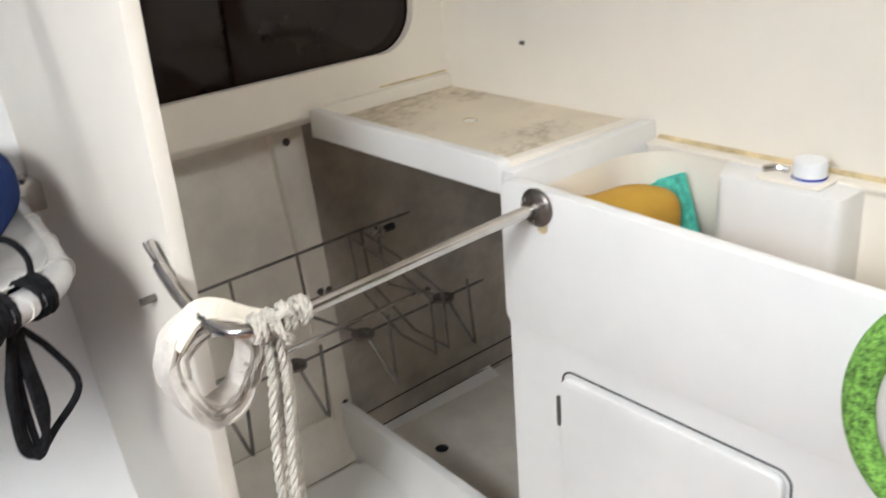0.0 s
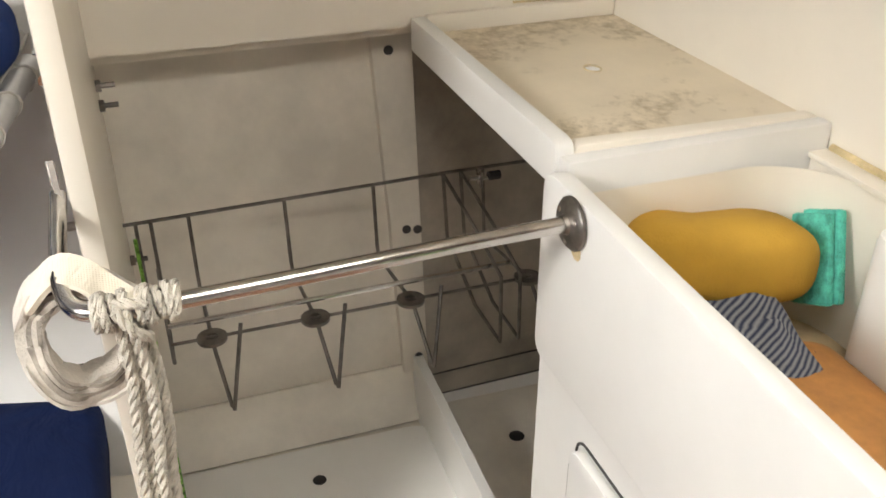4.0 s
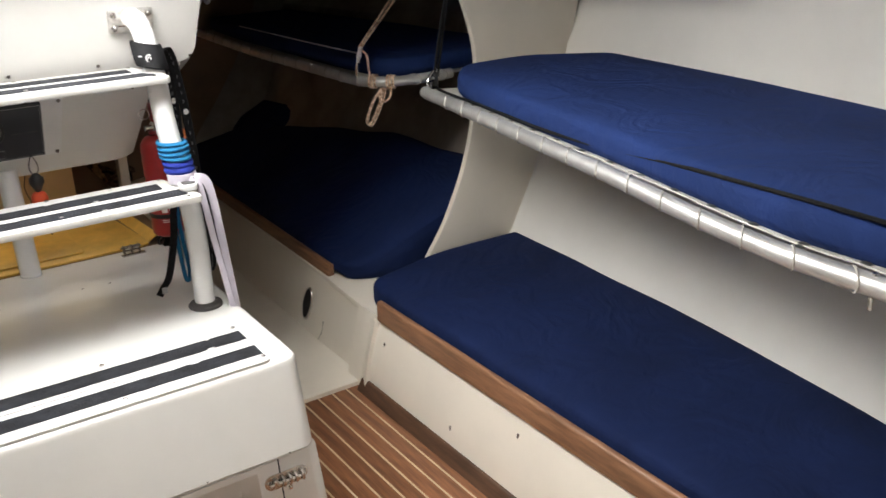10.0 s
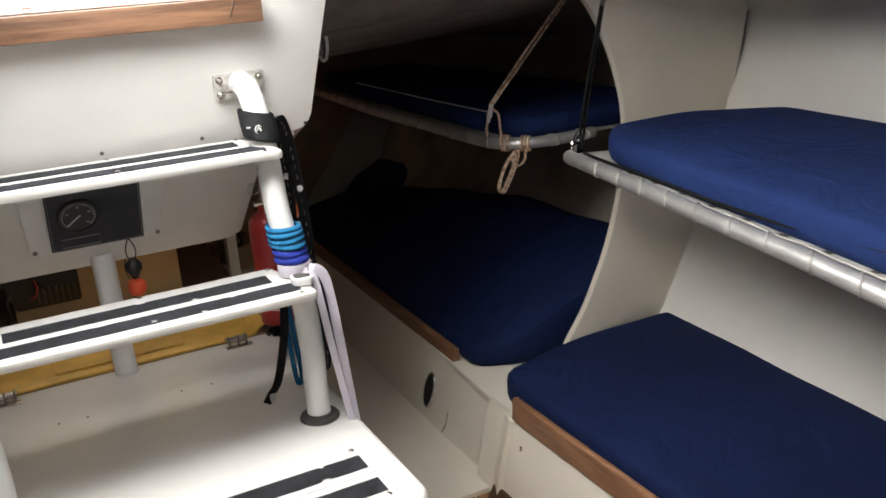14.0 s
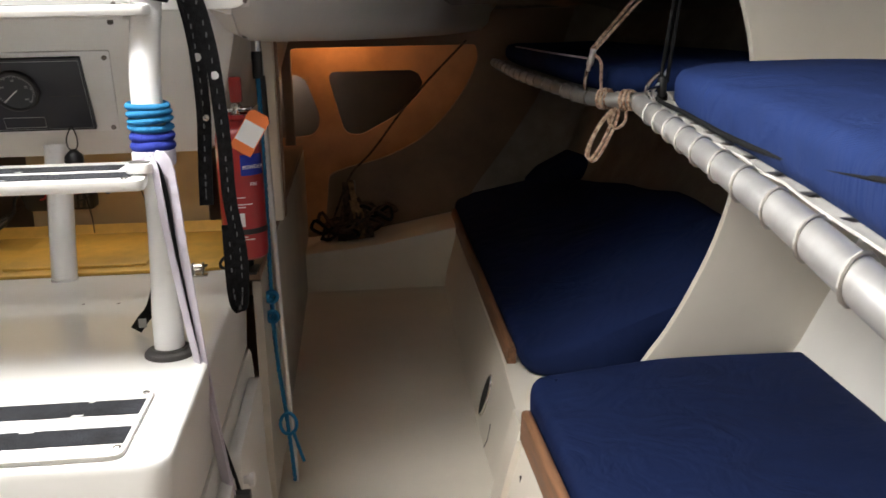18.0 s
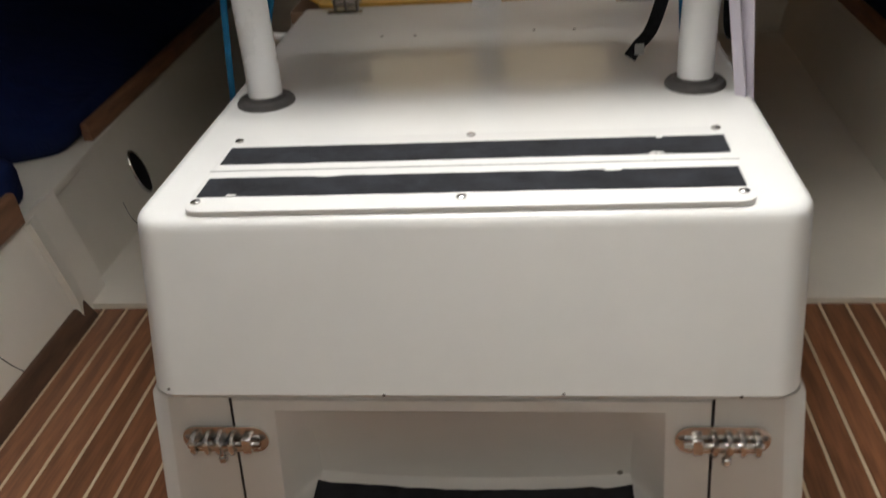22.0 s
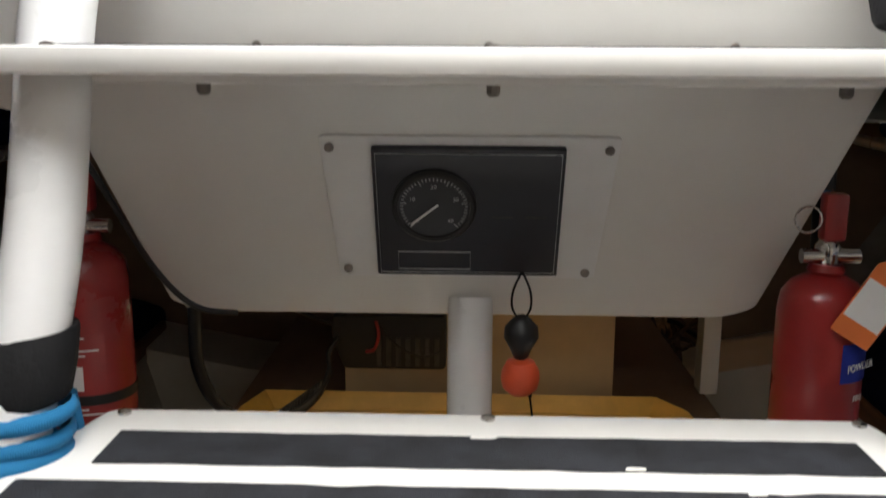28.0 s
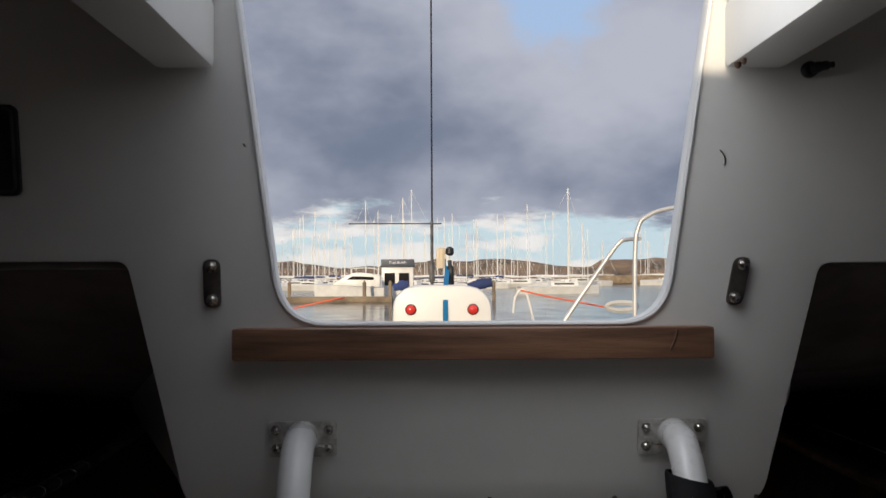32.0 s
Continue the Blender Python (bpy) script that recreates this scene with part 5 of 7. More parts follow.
part("cable", tube([(-0.238, 1.272, 0.765), (-0.26, 1.26, 0.775), (-0.30, 1.24, 0.80), (-0.36, 1.20, 0.85)], 0.004, 7), BLACK, charger)
hose = thing("coiled_cable", "black ribbed cable arching behind the engine box", "cable", (-0.2, 0.95, 0.64))
part("cable", tube([(-0.425, 1.14, 0.86), (-0.420, 1.12, 0.80), (-0.412, 1.10, 0.745), (-0.389, 1.10, 0.692), (-0.347, 1.10, 0.664), (-0.290, 1.12, 0.660), (-0.255, 1.16, 0.672), (-0.238, 1.22, 0.695), (-0.242, 1.25, 0.72), (-0.226, 1.262, 0.745)], [0.010, 0.010, 0.010, 0.009, 0.008, 0.008, 0.007, 0.005, 0.004, 0.004], 10), BLACK, hose)
part("coil", joined(*[turned([(0.0105, -0.002), (0.0118, 0), (0.0105, 0.002)], 10, Vector((-0.300, 1.115, 0.660)).lerp(Vector((-0.245, 1.19, 0.683)), k / 16), "x") for k in range(17)]), BLACK, hose)
wire2 = thing("black_lead", "thin black lead along the well's edge", "cable", (-0.36, 0.86, 1.0))
part("lead", tube([(-0.45, 0.80, 1.12), (-0.415, 0.83, 1.03), (-0.385, 0.87, 0.945), (-0.345, 0.885, 0.897), (-0.30, 0.91, 0.882)], 0.0038, 7), BLACK, wire2)
lead3 = thing("hanging_lead", "thin black lead hanging before the beige locker", "cable", (0.1, 1.25, 0.65))
part("lead", tube([(0.085, 1.27, 0.79), (0.075, 1.26, 0.75), (0.085, 1.255, 0.71), (0.088, 1.25, 0.665)], 0.0016, 6), BLACK, lead3)
part("plug", tube([(0.088, 1.25, 0.668), (0.089, 1.248, 0.650)], 0.0035, 6, n=1), BLACK, lead3)


def extinguisher(cx, cy, z0, neck, tagged_card, label):
    """A small extinguisher of body radius 0.049; neck is the height of its neck."""
    e = thing("fire_extinguisher", label, "fire extinguisher", (cx, cy, z0), group="fire extinguishers")
    part("cylinder", turned([(0.041, z0), (0.0475, z0 + 0.006), (0.0490, z0 + 0.02), (0.0490, z0 + neck - 0.050), (0.0465, z0 + neck - 0.033), (0.036, z0 + neck - 0.018), (0.018, z0 + neck - 0.008), (0.016, z0 + neck + 0.000)], 24, (cx, cy, 0)), RED, e)
    part("collar", turned([(0.018, z0 + neck - 0.010), (0.021, z0 + neck - 0.005), (0.018, z0 + neck + 0.003)], 14, (cx, cy, 0)), RED, e)
    part("valve", turned([(0.012, z0 + neck - 0.003), (0.014, z0 + neck + 0.003), (0.014, z0 + neck + 0.023), (0.009, z0 + neck + 0.030)], 12, (cx, cy, 0)), STEEL, e)
    part("nozzle", tube([(cx - 0.030, cy - 0.004, z0 + neck + 0.012), (cx + 0.034, cy - 0.004, z0 + neck + 0.012)], 0.0085, 10, n=1), STEEL, e, "grey metal nozzle")
    part("lever", bx(cx - 0.010, cy - 0.012, z0 + neck + 0.029, cx + 0.016, cy + 0.01, z0 + neck + 0.083, 0.005), RED, e, "red squeeze lever")
    part("pull_ring", tube([(cx - 0.030 + 0.015 * math.cos(a), cy - 0.016, z0 + neck + 0.055 + 0.015 * math.sin(a)) for a in (k * math.tau / 14 for k in range(14))], 0.0013, 6, closed=True, n=1), STEEL, e, "steel pull ring")
    lab_rows = [[(cx + 0.0496 * math.sin(a), cy - 0.0496 * math.cos(a), z0 + neck - q) for a in (radians(d) for d in range(8, 75, 6))] for q in (0.123, 0.078)]
    if tagged_card:
        part("label", sheet(lab_rows, 0.0003), NAVYBLUE, e, "dark blue printed label")
    rows = [[(cx + 0.0494 * math.sin(a), cy - 0.0494 * math.cos(a), z0 + h) for a in (radians(d) for d in range(-40, 45, 10))] for h in (0.05, 0.145)]
    lab2 = part("panel", sheet(rows, 0.0003), RED, e)
    for k, h in enumerate((0.143, 0.128, 0.122, 0.062, 0.056, 0.05)):
        rr = [[(cx + 0.0498 * math.sin(a), cy - 0.0498 * math.cos(a), z0 + h - q) for a in (radians(d) for d in range(-34, 35 if k % 2 else 20, 6))] for q in (0.0, 0.0022)]
        part("print_bar", sheet(rr, 0.0002), WHITE, lab2)
    for d in (-22, 2):
        rr = [[(cx + 0.0498 * math.sin(a), cy - 0.0498 * math.cos(a), z0 + h) for a in (radians(d + q) for q in (-10, -4, 2, 8))] for h in (0.078, 0.108)]
        part("pictogram", sheet(rr, 0.0002), WHITE, lab2)
    part("strap", turned([(0.0494, z0 + 0.06), (0.0506, z0 + 0.06), (0.0506, z0 + 0.072), (0.0494, z0 + 0.072)], 24, (cx, cy, 0)), BLACK, e, "black bracket strap")
    part("bracket", bx(cx - 0.012, cy + 0.046, z0 + 0.02, cx + 0.012, cy + 0.058, z0 + neck - 0.025, 0.002), BLACK, e)
    if tagged_card:
        card = part("inspection_tag", slab(rounded([(-0.026, -0.05), (0.026, -0.05), (0.026, 0.04), (0.016, 0.05), (-0.016, 0.05), (-0.026, 0.04)], 0.002, 2), lambda a, b: (cx + 0.034 + a * 0.8 + b * 0.5, cy - 0.055, z0 + neck - 0.030 + b * 0.8 - a * 0.5), lambda a, b: (cx + 0.034 + a * 0.8 + b * 0.5, cy - 0.0545, z0 + neck - 0.030 + b * 0.8 - a * 0.5)), TAG, e, "orange and white inspection tag")
        part("tag_centre", slab([(-0.024, -0.028), (0.024, -0.028), (0.024, 0.022), (-0.024, 0.022)], lambda a, b: (cx + 0.034 + a * 0.8 + b * 0.5, cy - 0.0556, z0 + neck - 0.030 + b * 0.8 - a * 0.5), lambda a, b: (cx + 0.034 + a * 0.8 + b * 0.5, cy - 0.0552, z0 + neck - 0.030 + b * 0.8 - a * 0.5)), WHITE, card)
    return e


ext = extinguisher(0.388, 0.845, 0.653, 0.312, True, "small red fire extinguisher with an orange tag")
turn = Matrix.Translation((0.388, 0.845, 0.653)) @ Matrix.Rotation(radians(38), 4, "Z")
for word, size, up in (("POWDER", 0.012, 0.207), ("FIRE", 0.010, 0.170)):
    part("word", lettering(word, size, turn @ Matrix.Translation((0, -0.0512, up)) @ Matrix.Rotation(radians(90), 4, "X"), 0.0003), WHITE, ext)
extinguisher(-0.470, 0.875, 0.730, 0.255, False, "small red fire extinguisher behind the ladder's rail")
br = thing("extinguisher_bracket", "black wire bracket under a fire extinguisher", "bracket", (0.388, 0.845, 0.612), group="extinguisher brackets")
part("foot", bx(0.362, 0.835, 0.611, 0.408, 0.905, 0.617, 0.002), BLACK, br)
part("upright", bx(0.374, 0.894, 0.617, 0.396, 0.902, 0.672, 0.002), BLACK, br)
part("hook", tube([(0.345, 0.80, 0.664), (0.336, 0.797, 0.652), (0.340, 0.80, 0.640), (0.356, 0.82, 0.640), (0.372, 0.86, 0.646), (0.384, 0.894, 0.650)], 0.0035, 7), BLACK, br)
br = thing("extinguisher_bracket", "white bracket tube under a fire extinguisher", "bracket", (-0.48, 0.90, 0.56), group="extinguisher brackets")
part("shelf", bx(-0.500, 0.85, 0.7215, -0.440, 0.93, 0.7295, 0.002), WHITE, br)
part("stem", tube([(-0.492, 0.90, 0.722), (-0.490, 0.90, 0.64), (-0.484, 0.90, 0.572), (-0.462, 0.90, 0.556), (-0.4125, 0.90, 0.552)], 0.009, 10), WHITE, br)


# ---- galley ----
# smoked sliding locker doors behind a cream panel
panel_out = [(-1.455, 0.962), (-2.356, 0.962), (-2.356, 1.998), (-1.455, 1.998)]
opening = rrect(-2.272, 1.055, -1.528, 1.46, 0.095, 8)
solid("wall_locker_panel", plate_x(panel_out, 1.451, 1.470, 0.0, (opening,)), CREAM, "cream locker panel with a round-cornered opening", "locker panel", kind="structure")
doors = thing("sliding_doors", "smoked acrylic sliding doors of the galley locker", "locker doors", (1.48, -1.9, 1.25))
part("pane", plate_x([(-2.30, 1.03), (-1.83, 1.03), (-1.83, 1.49), (-2.30, 1.49)], 1.474, 1.480, 0.001), SMOKE, doors)
part("pane", plate_x([(-1.86, 1.03), (-1.50, 1.03), (-1.50, 1.49), (-1.86, 1.49)], 1.482, 1.488, 0.001), SMOKE, doors)
for y, z in ((-1.536, 1.215), (-1.536, 1.285), (-2.266, 1.215), (-2.266, 1.285)):
    part("clip", bx(1.462, y - 0.008, z - 0.012, 1.474, y + 0.008, z + 0.012, 0.003), STEEL, doors)
solid("wall_locker_inside", bx(1.52, -2.356, 1.0, 1.54, -1.455, 1.55), AFTPAINT, "dark inside of the galley locker", "locker", kind="structure")
part("edge_trim", bx(1.4495, -2.353, 0.985, 1.452, -2.16, 0.989), CAULK, doors)

# stove recess
def lean(d):
    """A place on the leaning back wall of the recess, d in front of it."""
    return lambda y, z: (1.512 + 0.058 * (z - 0.2) - d, y, z)


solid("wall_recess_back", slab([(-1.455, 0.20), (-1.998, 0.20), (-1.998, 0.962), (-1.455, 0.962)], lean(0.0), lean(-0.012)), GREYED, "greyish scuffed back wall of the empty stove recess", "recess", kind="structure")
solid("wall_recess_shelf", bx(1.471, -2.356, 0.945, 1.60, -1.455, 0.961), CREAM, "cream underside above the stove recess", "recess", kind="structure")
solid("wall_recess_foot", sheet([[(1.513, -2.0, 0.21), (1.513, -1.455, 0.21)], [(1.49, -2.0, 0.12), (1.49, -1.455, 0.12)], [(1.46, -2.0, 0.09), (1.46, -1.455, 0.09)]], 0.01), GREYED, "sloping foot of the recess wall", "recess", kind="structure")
solid("floor_recess", plate_z(rounded([(0.90, -1.458), (1.53, -1.458), (1.53, -2.80), (0.88, -2.80)], 0.0), 0.06, 0.085), GREYED, "scuffed floor of the stove recess", "recess", kind="structure")
pan = thing("loose_floorboard", "loose white floor panel in the stove recess", "floor panel", (1.2, -1.7, 0.086))
part("panel", plate_z(rounded([(0.95, -1.47), (1.44, -1.47), (1.43, -1.99), (0.95, -1.99)], [0.01, 0.02, 0.05, 0.01], 5), 0.0855, 0.105, 0.003), GEL, pan)
part("hole", turned([(0.014, 0.1052), (0.012, 0.1058)], 14, (1.336, -1.729, 0)), BLACK, pan)
solid("floor_drain", turned([(0.017, 0.0852), (0.015, 0.0862), (0.002, 0.0858)], 14, (1.345, -2.16, 0)), BLACK, "black drain hole in the recess floor", "drain", kind="structure")
solid("wall_recess_end", bx(0.86, -2.82, 0.05, 1.62, -2.801, 0.964), SHADEDRECESS, "end wall of the stove recess, shade in its colour", "recess", kind="structure")
strip = solid("wall_recess_post", slab([(-1.920, 0.945), (-1.999, 0.945), (-2.010, 0.20), (-1.956, 0.20), (-1.942, 0.55)], lean(0.022), lean(-0.05), (), 0.003), GREYED, "white painted post in the corner of the recess", "post", kind="structure")
for y, z in ((-1.954, 0.900), (-1.974, 0.540), (-1.989, 0.238), (-1.997, 0.536)):
    part("screw", turned([(0.009, 0), (0.009, -0.003), (0.004, -0.004)], 9, lean(0.022)(y, z), "x"), RUBBER, strip)
bottom_rail = solid("wall_recess_rail", sheet([[(1.515, -1.998, 0.24), (0.90, -1.985, 0.23)], [(1.505, -1.998, 0.08), (0.90, -1.98, 0.08)]], -0.02), GEL, "white board across the foot of the recess", "recess", kind="structure")
for z in (0.917, 0.884, 0.60):
    b = thing("recess_bolt", "dark bolt end on the galley bulkhead", "bolt", (1.46, -1.456, z), group="bulkhead bolts")
    part("shank", tube([(1.455, -1.456, z), (1.455, -1.485, z)], 0.0045, 8, n=1), OLDSTEEL, b)
    part("nut", tube([(1.455, -1.456, z), (1.455, -1.464, z)], 0.010, 6, n=1), OLDSTEEL, b)

solid("wall_recess_hull", slab([(-1.999, 0.06), (-2.80, 0.06), (-2.80, 0.962), (-1.999, 0.962)], lean(-0.018), lean(-0.03)), SHADEDRECESS, "recess wall behind the post, grey-brown with shade in its colour", "recess", kind="structure")
for z0_, z1_ in ((0.150, 0.158), (0.094, 0.098)):
    solid("baseboard_seam", tube([lean(-0.0175)(-2.01, z0_), lean(-0.0165)(-2.30, (z0_ + z1_) / 2 + 0.003), lean(-0.0175)(-2.78, z1_)], 0.0022, 5), RUBBER, "dark seam in the recess wall", "seam", kind="structure")

# counter
counter = thing("galley_counter", "cream galley counter stained brown, with a raised lip", "counter", (1.15, -2.16, 0.95), kind="structure")
hole = [(1.181 + 0.016 * math.cos(k * math.tau / 14), -2.177 + 0.012 * math.sin(k * math.tau / 14)) for k in range(14)]
part("top", plate_z([(0.905, -1.99), (1.45, -1.99), (1.45, -2.356), (0.905, -2.356)], 0.925, 0.951, 0.0, (hole,)), STAINED, counter, "stained cream counter top")
part("lip", plate_y(rounded([(0.885, 0.918), (1.45, 0.921), (1.45, 0.978), (0.885, 0.976)], [0.0, 0, 0.004, 0.02], 4), -1.972, -1.998, 0.003), GEL, counter, "white front lip")
part("upstand", bx(1.436, -2.354, 0.951, 1.45, -1.998, 0.982, 0.003), CREAM, counter)
part("hole_plug", turned([(0.0118, 0.940), (0.0118, 0.950), (0.002, 0.9515)], 14, (1.181, -2.177, 0)), WHITE, counter, "white plastic plug")
part("plug_shadow_gap", tube([(1.181 + 0.0165 * math.cos(a), -2.177 + 0.0125 * math.sin(a), 0.9515) for a in (k * math.tau / 18 for k in range(18))], 0.0011, 5, closed=True, n=1), CAULK, counter)
part("end_lip", plate_x(rounded([(-1.998, 0.94), (-2.353, 0.94), (-2.353, 0.962), (-1.998, 0.970)], [0, 0, 0.01, 0.01], 3), 0.885, 0.909, 0.004), CREAM, counter)

front = thing("galley_front", "white gelcoat galley front with a locker door", "galley unit", (0.3, -1.95, 0.0), kind="structure")
part("upper", plate_y(rounded([(-0.10, 0.702), (0.862, 0.702), (0.862, 0.962), (-0.10, 0.936)], [0.0, 0.025, 0.03, 0.0], 5), -1.945, -1.972, 0.008), GEL, front, "white upper front panel")
part("lower", plate_y([(-0.10, 0.0), (0.858, 0.0), (0.858, 0.705), (-0.10, 0.705)], -1.955, -1.975), GEL, front)
part("return", bx(0.858, -2.354, 0.0, 0.8845, -1.976, 0.962, 0.006), GEL, front)
part("return_aft", bx(0.860, -2.80, 0.0, 0.8845, -2.3545, 0.926, 0.004), GEL, front)
solid("ceiling_recess", bx(0.86, -2.80, 0.9285, 1.60, -2.391, 0.945), SHADEDRECESS, "underside above the far end of the recess, shade in its colour", "recess", kind="structure")
gdoor = part("door", plate_y(rrect(0.34, 0.12, 0.735, 0.645, 0.02), -1.940, -1.955, 0.004), GEL, front, "white locker door")
part("door_gap", tube([(p[0], -1.954, p[1]) for p in rrect(0.334, 0.114, 0.741, 0.651, 0.022)], 0.002, 5, closed=True, n=1), RUBBER, front)
part("latch_slot", plate_y(rrect(0.748, 0.535, 0.756, 0.595, 0.0035), -1.953, -1.956), OLDSTEEL, front, "dark latch slot")
# trough behind the front
trough = thing("galley_trough", "deep white sink trough behind the galley front", "sink", (0.6, -2.15, 0.7), kind="structure")
part("bottom", bx(-0.10, -2.354, 0.690, 0.857, -1.973, 0.705, 0.004), TROUGHTAN, trough, "brown trough floor")
part("end_and_corner", sheet([[(0.850, -1.976, z), (0.850, -2.10, z)] + [(0.850 - 0.11 * (1 - math.cos(a)), -2.214 - 0.11 * math.sin(a), z) for a in (radians(90) * k / 12 for k in range(13))] + [(0.62, -2.324, z)] for z in (0.705, 0.80, 0.9225)]), CREAM, trough, "cream trough end with a rounded corner")
part("back", bx(-0.10, -2.355, 0.705, 0.857, -2.325, 0.9185, 0.004), CREAM, trough)
part("front_wall", bx(-0.10, -1.995, 0.705, 0.857, -1.974, 0.92, 0.004), GEL, trough)
part("ledge", bx(-0.10, -2.355, 0.9188, 0.857, -2.32, 0.928, 0.004), CREAM, trough)
part("caulk", tube([(0.85, -2.352, 0.930), (0.3, -2.352, 0.930), (-0.09, -2.352, 0.930)], 0.006, 6, n=1), CAULK, trough, "yellowed sealant")
part("drain_box", plate_z(rounded([(0.445, -2.335), (0.690, -2.335), (0.658, -2.248), (0.448, -2.248)], [0.0, 0.0, 0.02, 0.02], 5), 0.705, 0.924, 0.012), GEL, trough, "white moulded box inside the trough")
cap = thing("tap_cap", "white plastic tap cap with a blue line", "tap", (0.535, -2.30, 0.925))
part("base", plate_z(rrect(0.49, -2.345, 0.60, -2.265, 0.008), 0.9245, 0.929, 0.001), CREAM, cap)
part("cap", turned([(0.026, 0.929), (0.0265, 0.956), (0.025, 0.962), (0.004, 0.963)], 24, (0.525, -2.30, 0)), WHITE, cap)
part("line", turned([(0.0268, 0.933), (0.0270, 0.9335), (0.0270, 0.936), (0.0268, 0.9365)], 24, (0.525, -2.30, 0)), NAVYBLUE, cap, "thin blue line")
part("spout", tube([(0.565, -2.31, 0.933), (0.585, -2.305, 0.936), (0.60, -2.29, 0.934)], 0.006, 8), STEEL, cap)

bm = bmesh.new()
bmesh.ops.create_icosphere(bm, subdivisions=4, radius=1.0)
for v in bm.verts:
    c = v.co.copy()
    c = Vector([math.copysign(abs(q) ** 0.66, q) for q in c])
    waist = 1.0 - 0.13 * math.exp(-((c.y - 0.25) / 0.35) ** 2)
    c = Vector((c.x * 0.062 * waist, c.y * 0.118, c.z * 0.058 * waist))
    v.co = c + v.co.normalized() * 0.004 * noise.noise(c * 18)
sponge = solid("sponge", bm, MUSTARD, "large mustard yellow sponge lying in the trough", "sponge")
sponge.matrix_world = pose(0.796, -2.158, 0.836, 4, 12, -15)
sc = solid("scouring_pad", joined(bx(-0.030, -0.014, -0.070, 0.030, -0.001, 0.048, 0.005), bx(-0.026, 0.001, -0.072, 0.034, 0.014, 0.043, 0.005)), MINT, "mint green scouring pad leaning behind the sponge", "scouring pad")
sc.matrix_world = pose(0.768, -2.288, 0.838, 12, 24, 8)
rag_rows = []
for i in range(13):
    row = []
    for j in range(13):
        u, v = i / 12, j / 12
        x, y = 0.765 - 0.16 * u, -2.045 - 0.15 * v
        z = 0.785 + 0.030 * noise.noise((u * 4, v * 4, 0.5)) - 0.06 * max(0, u - 0.55) + 0.03 * v * (1 - u)
        row.append((x, y, z))
    rag_rows.append(row)
solid("dishcloth", sheet(rag_rows, 0.003), CLOTHGREY, "crumpled grey striped dishcloth in the trough", "cloth")
# stands for a piece of orange-brown wood, in a packet's shape
bx_under = thing("wood_piece", "orange-brown piece of wood on the trough floor, in a soft packet shape", "packet", (0.60, -2.12, 0.706))
part("packet", cushion_shape(rrect(0.47, -2.25, 0.70, -2.02, 0.04), 0.706, 0.765, 0.02, 0.01, 0.04), OCHRE, bx_under)

# grab rail across the recess
grab = thing("galley_grab_rail", "stainless grab rail across the stove recess", "grab rail", (0.86, -1.7, 0.88))
part("rail", tube([(0.972, -1.4165, 0.962), (0.955, -1.415, 0.952), (0.905, -1.412, 0.934), (0.845, -1.413, 0.921), (0.803, -1.426, 0.916), (0.787, -1.455, 0.916), (0.783, -1.50, 0.917), (0.780, -1.62, 0.921), (0.778, -1.78, 0.927), (0.776, -1.930, 0.931)], 0.0095, 12, n=6), STEEL, grab)
part("strap_end", ribbon([(0.962, -1.419, 0.948), (0.976, -1.417, 0.966), (0.994, -1.415, 0.989)], 0.022, 0.006, (0.8, 0, -0.6)), OLDSTEEL, grab, "flattened rail end")
part("slot", ribbon([(0.978, -1.4135, 0.968), (0.988, -1.412, 0.980), (0.996, -1.411, 0.990)], 0.009, 0.003, (0.8, 0, -0.6)), STEEL, grab, "bright slot in the rail end")
fl = part("flange", turned([(0.031, 0.0), (0.031, 0.004), (0.027, 0.008), (0.012, 0.010), (0.010, 0.014)], 24, (0.775, -1.943, 0.931), "y"), OLDSTEEL, grab, "round steel flange")
for a in (30, 150, 270):
    part("screw", turned([(0.005, 0.006), (0.004, 0.009), (0.001, 0.010)], 8, (0.775 + 0.021 * math.cos(radians(a)), -1.943, 0.931 + 0.021 * math.sin(radians(a))), "y"), STEEL, fl)
part("rust", turned([(0.012, 0), (0.006, 0.0012)], 9, (0.768, -1.945, 0.899), "y"), CAULK, fl, "rust stain")
boltx = thing("bulkhead_bolt", "dark bolt end on the bulkhead's berth side", "bolt", (1.0, -1.427, 0.86), group="bulkhead bolts")
part("shank", tube([(1.045, -1.428, 0.885), (1.045, -1.405, 0.885)], 0.006, 8, n=1), OLDSTEEL, boltx)

# rope strop with a spliced ring, hanging on the rail
strop = thing("rope_strop", "white rope with a webbing ring tied to the grab rail", "rope", (0.80, -1.45, 0.85))
ca, cr = Vector((0.872, -1.424, 0.842)), 0.066
ring_pts = []
for k in range(24):
    a = k * math.tau / 24
    ring_pts.append(ca + Vector((0.012 * math.sin(2 * a), cr * 0.94 * math.cos(a) * (1 + 0.04 * math.sin(3 * a)), cr * 1.09 * math.sin(a))))
part("ring", ribbon(ring_pts + [ring_pts[0]], 0.038, 0.010, (1, 0.12, 0), 3), FELT, strop, "thick cream webbing ring")
rag = random.Random(5)
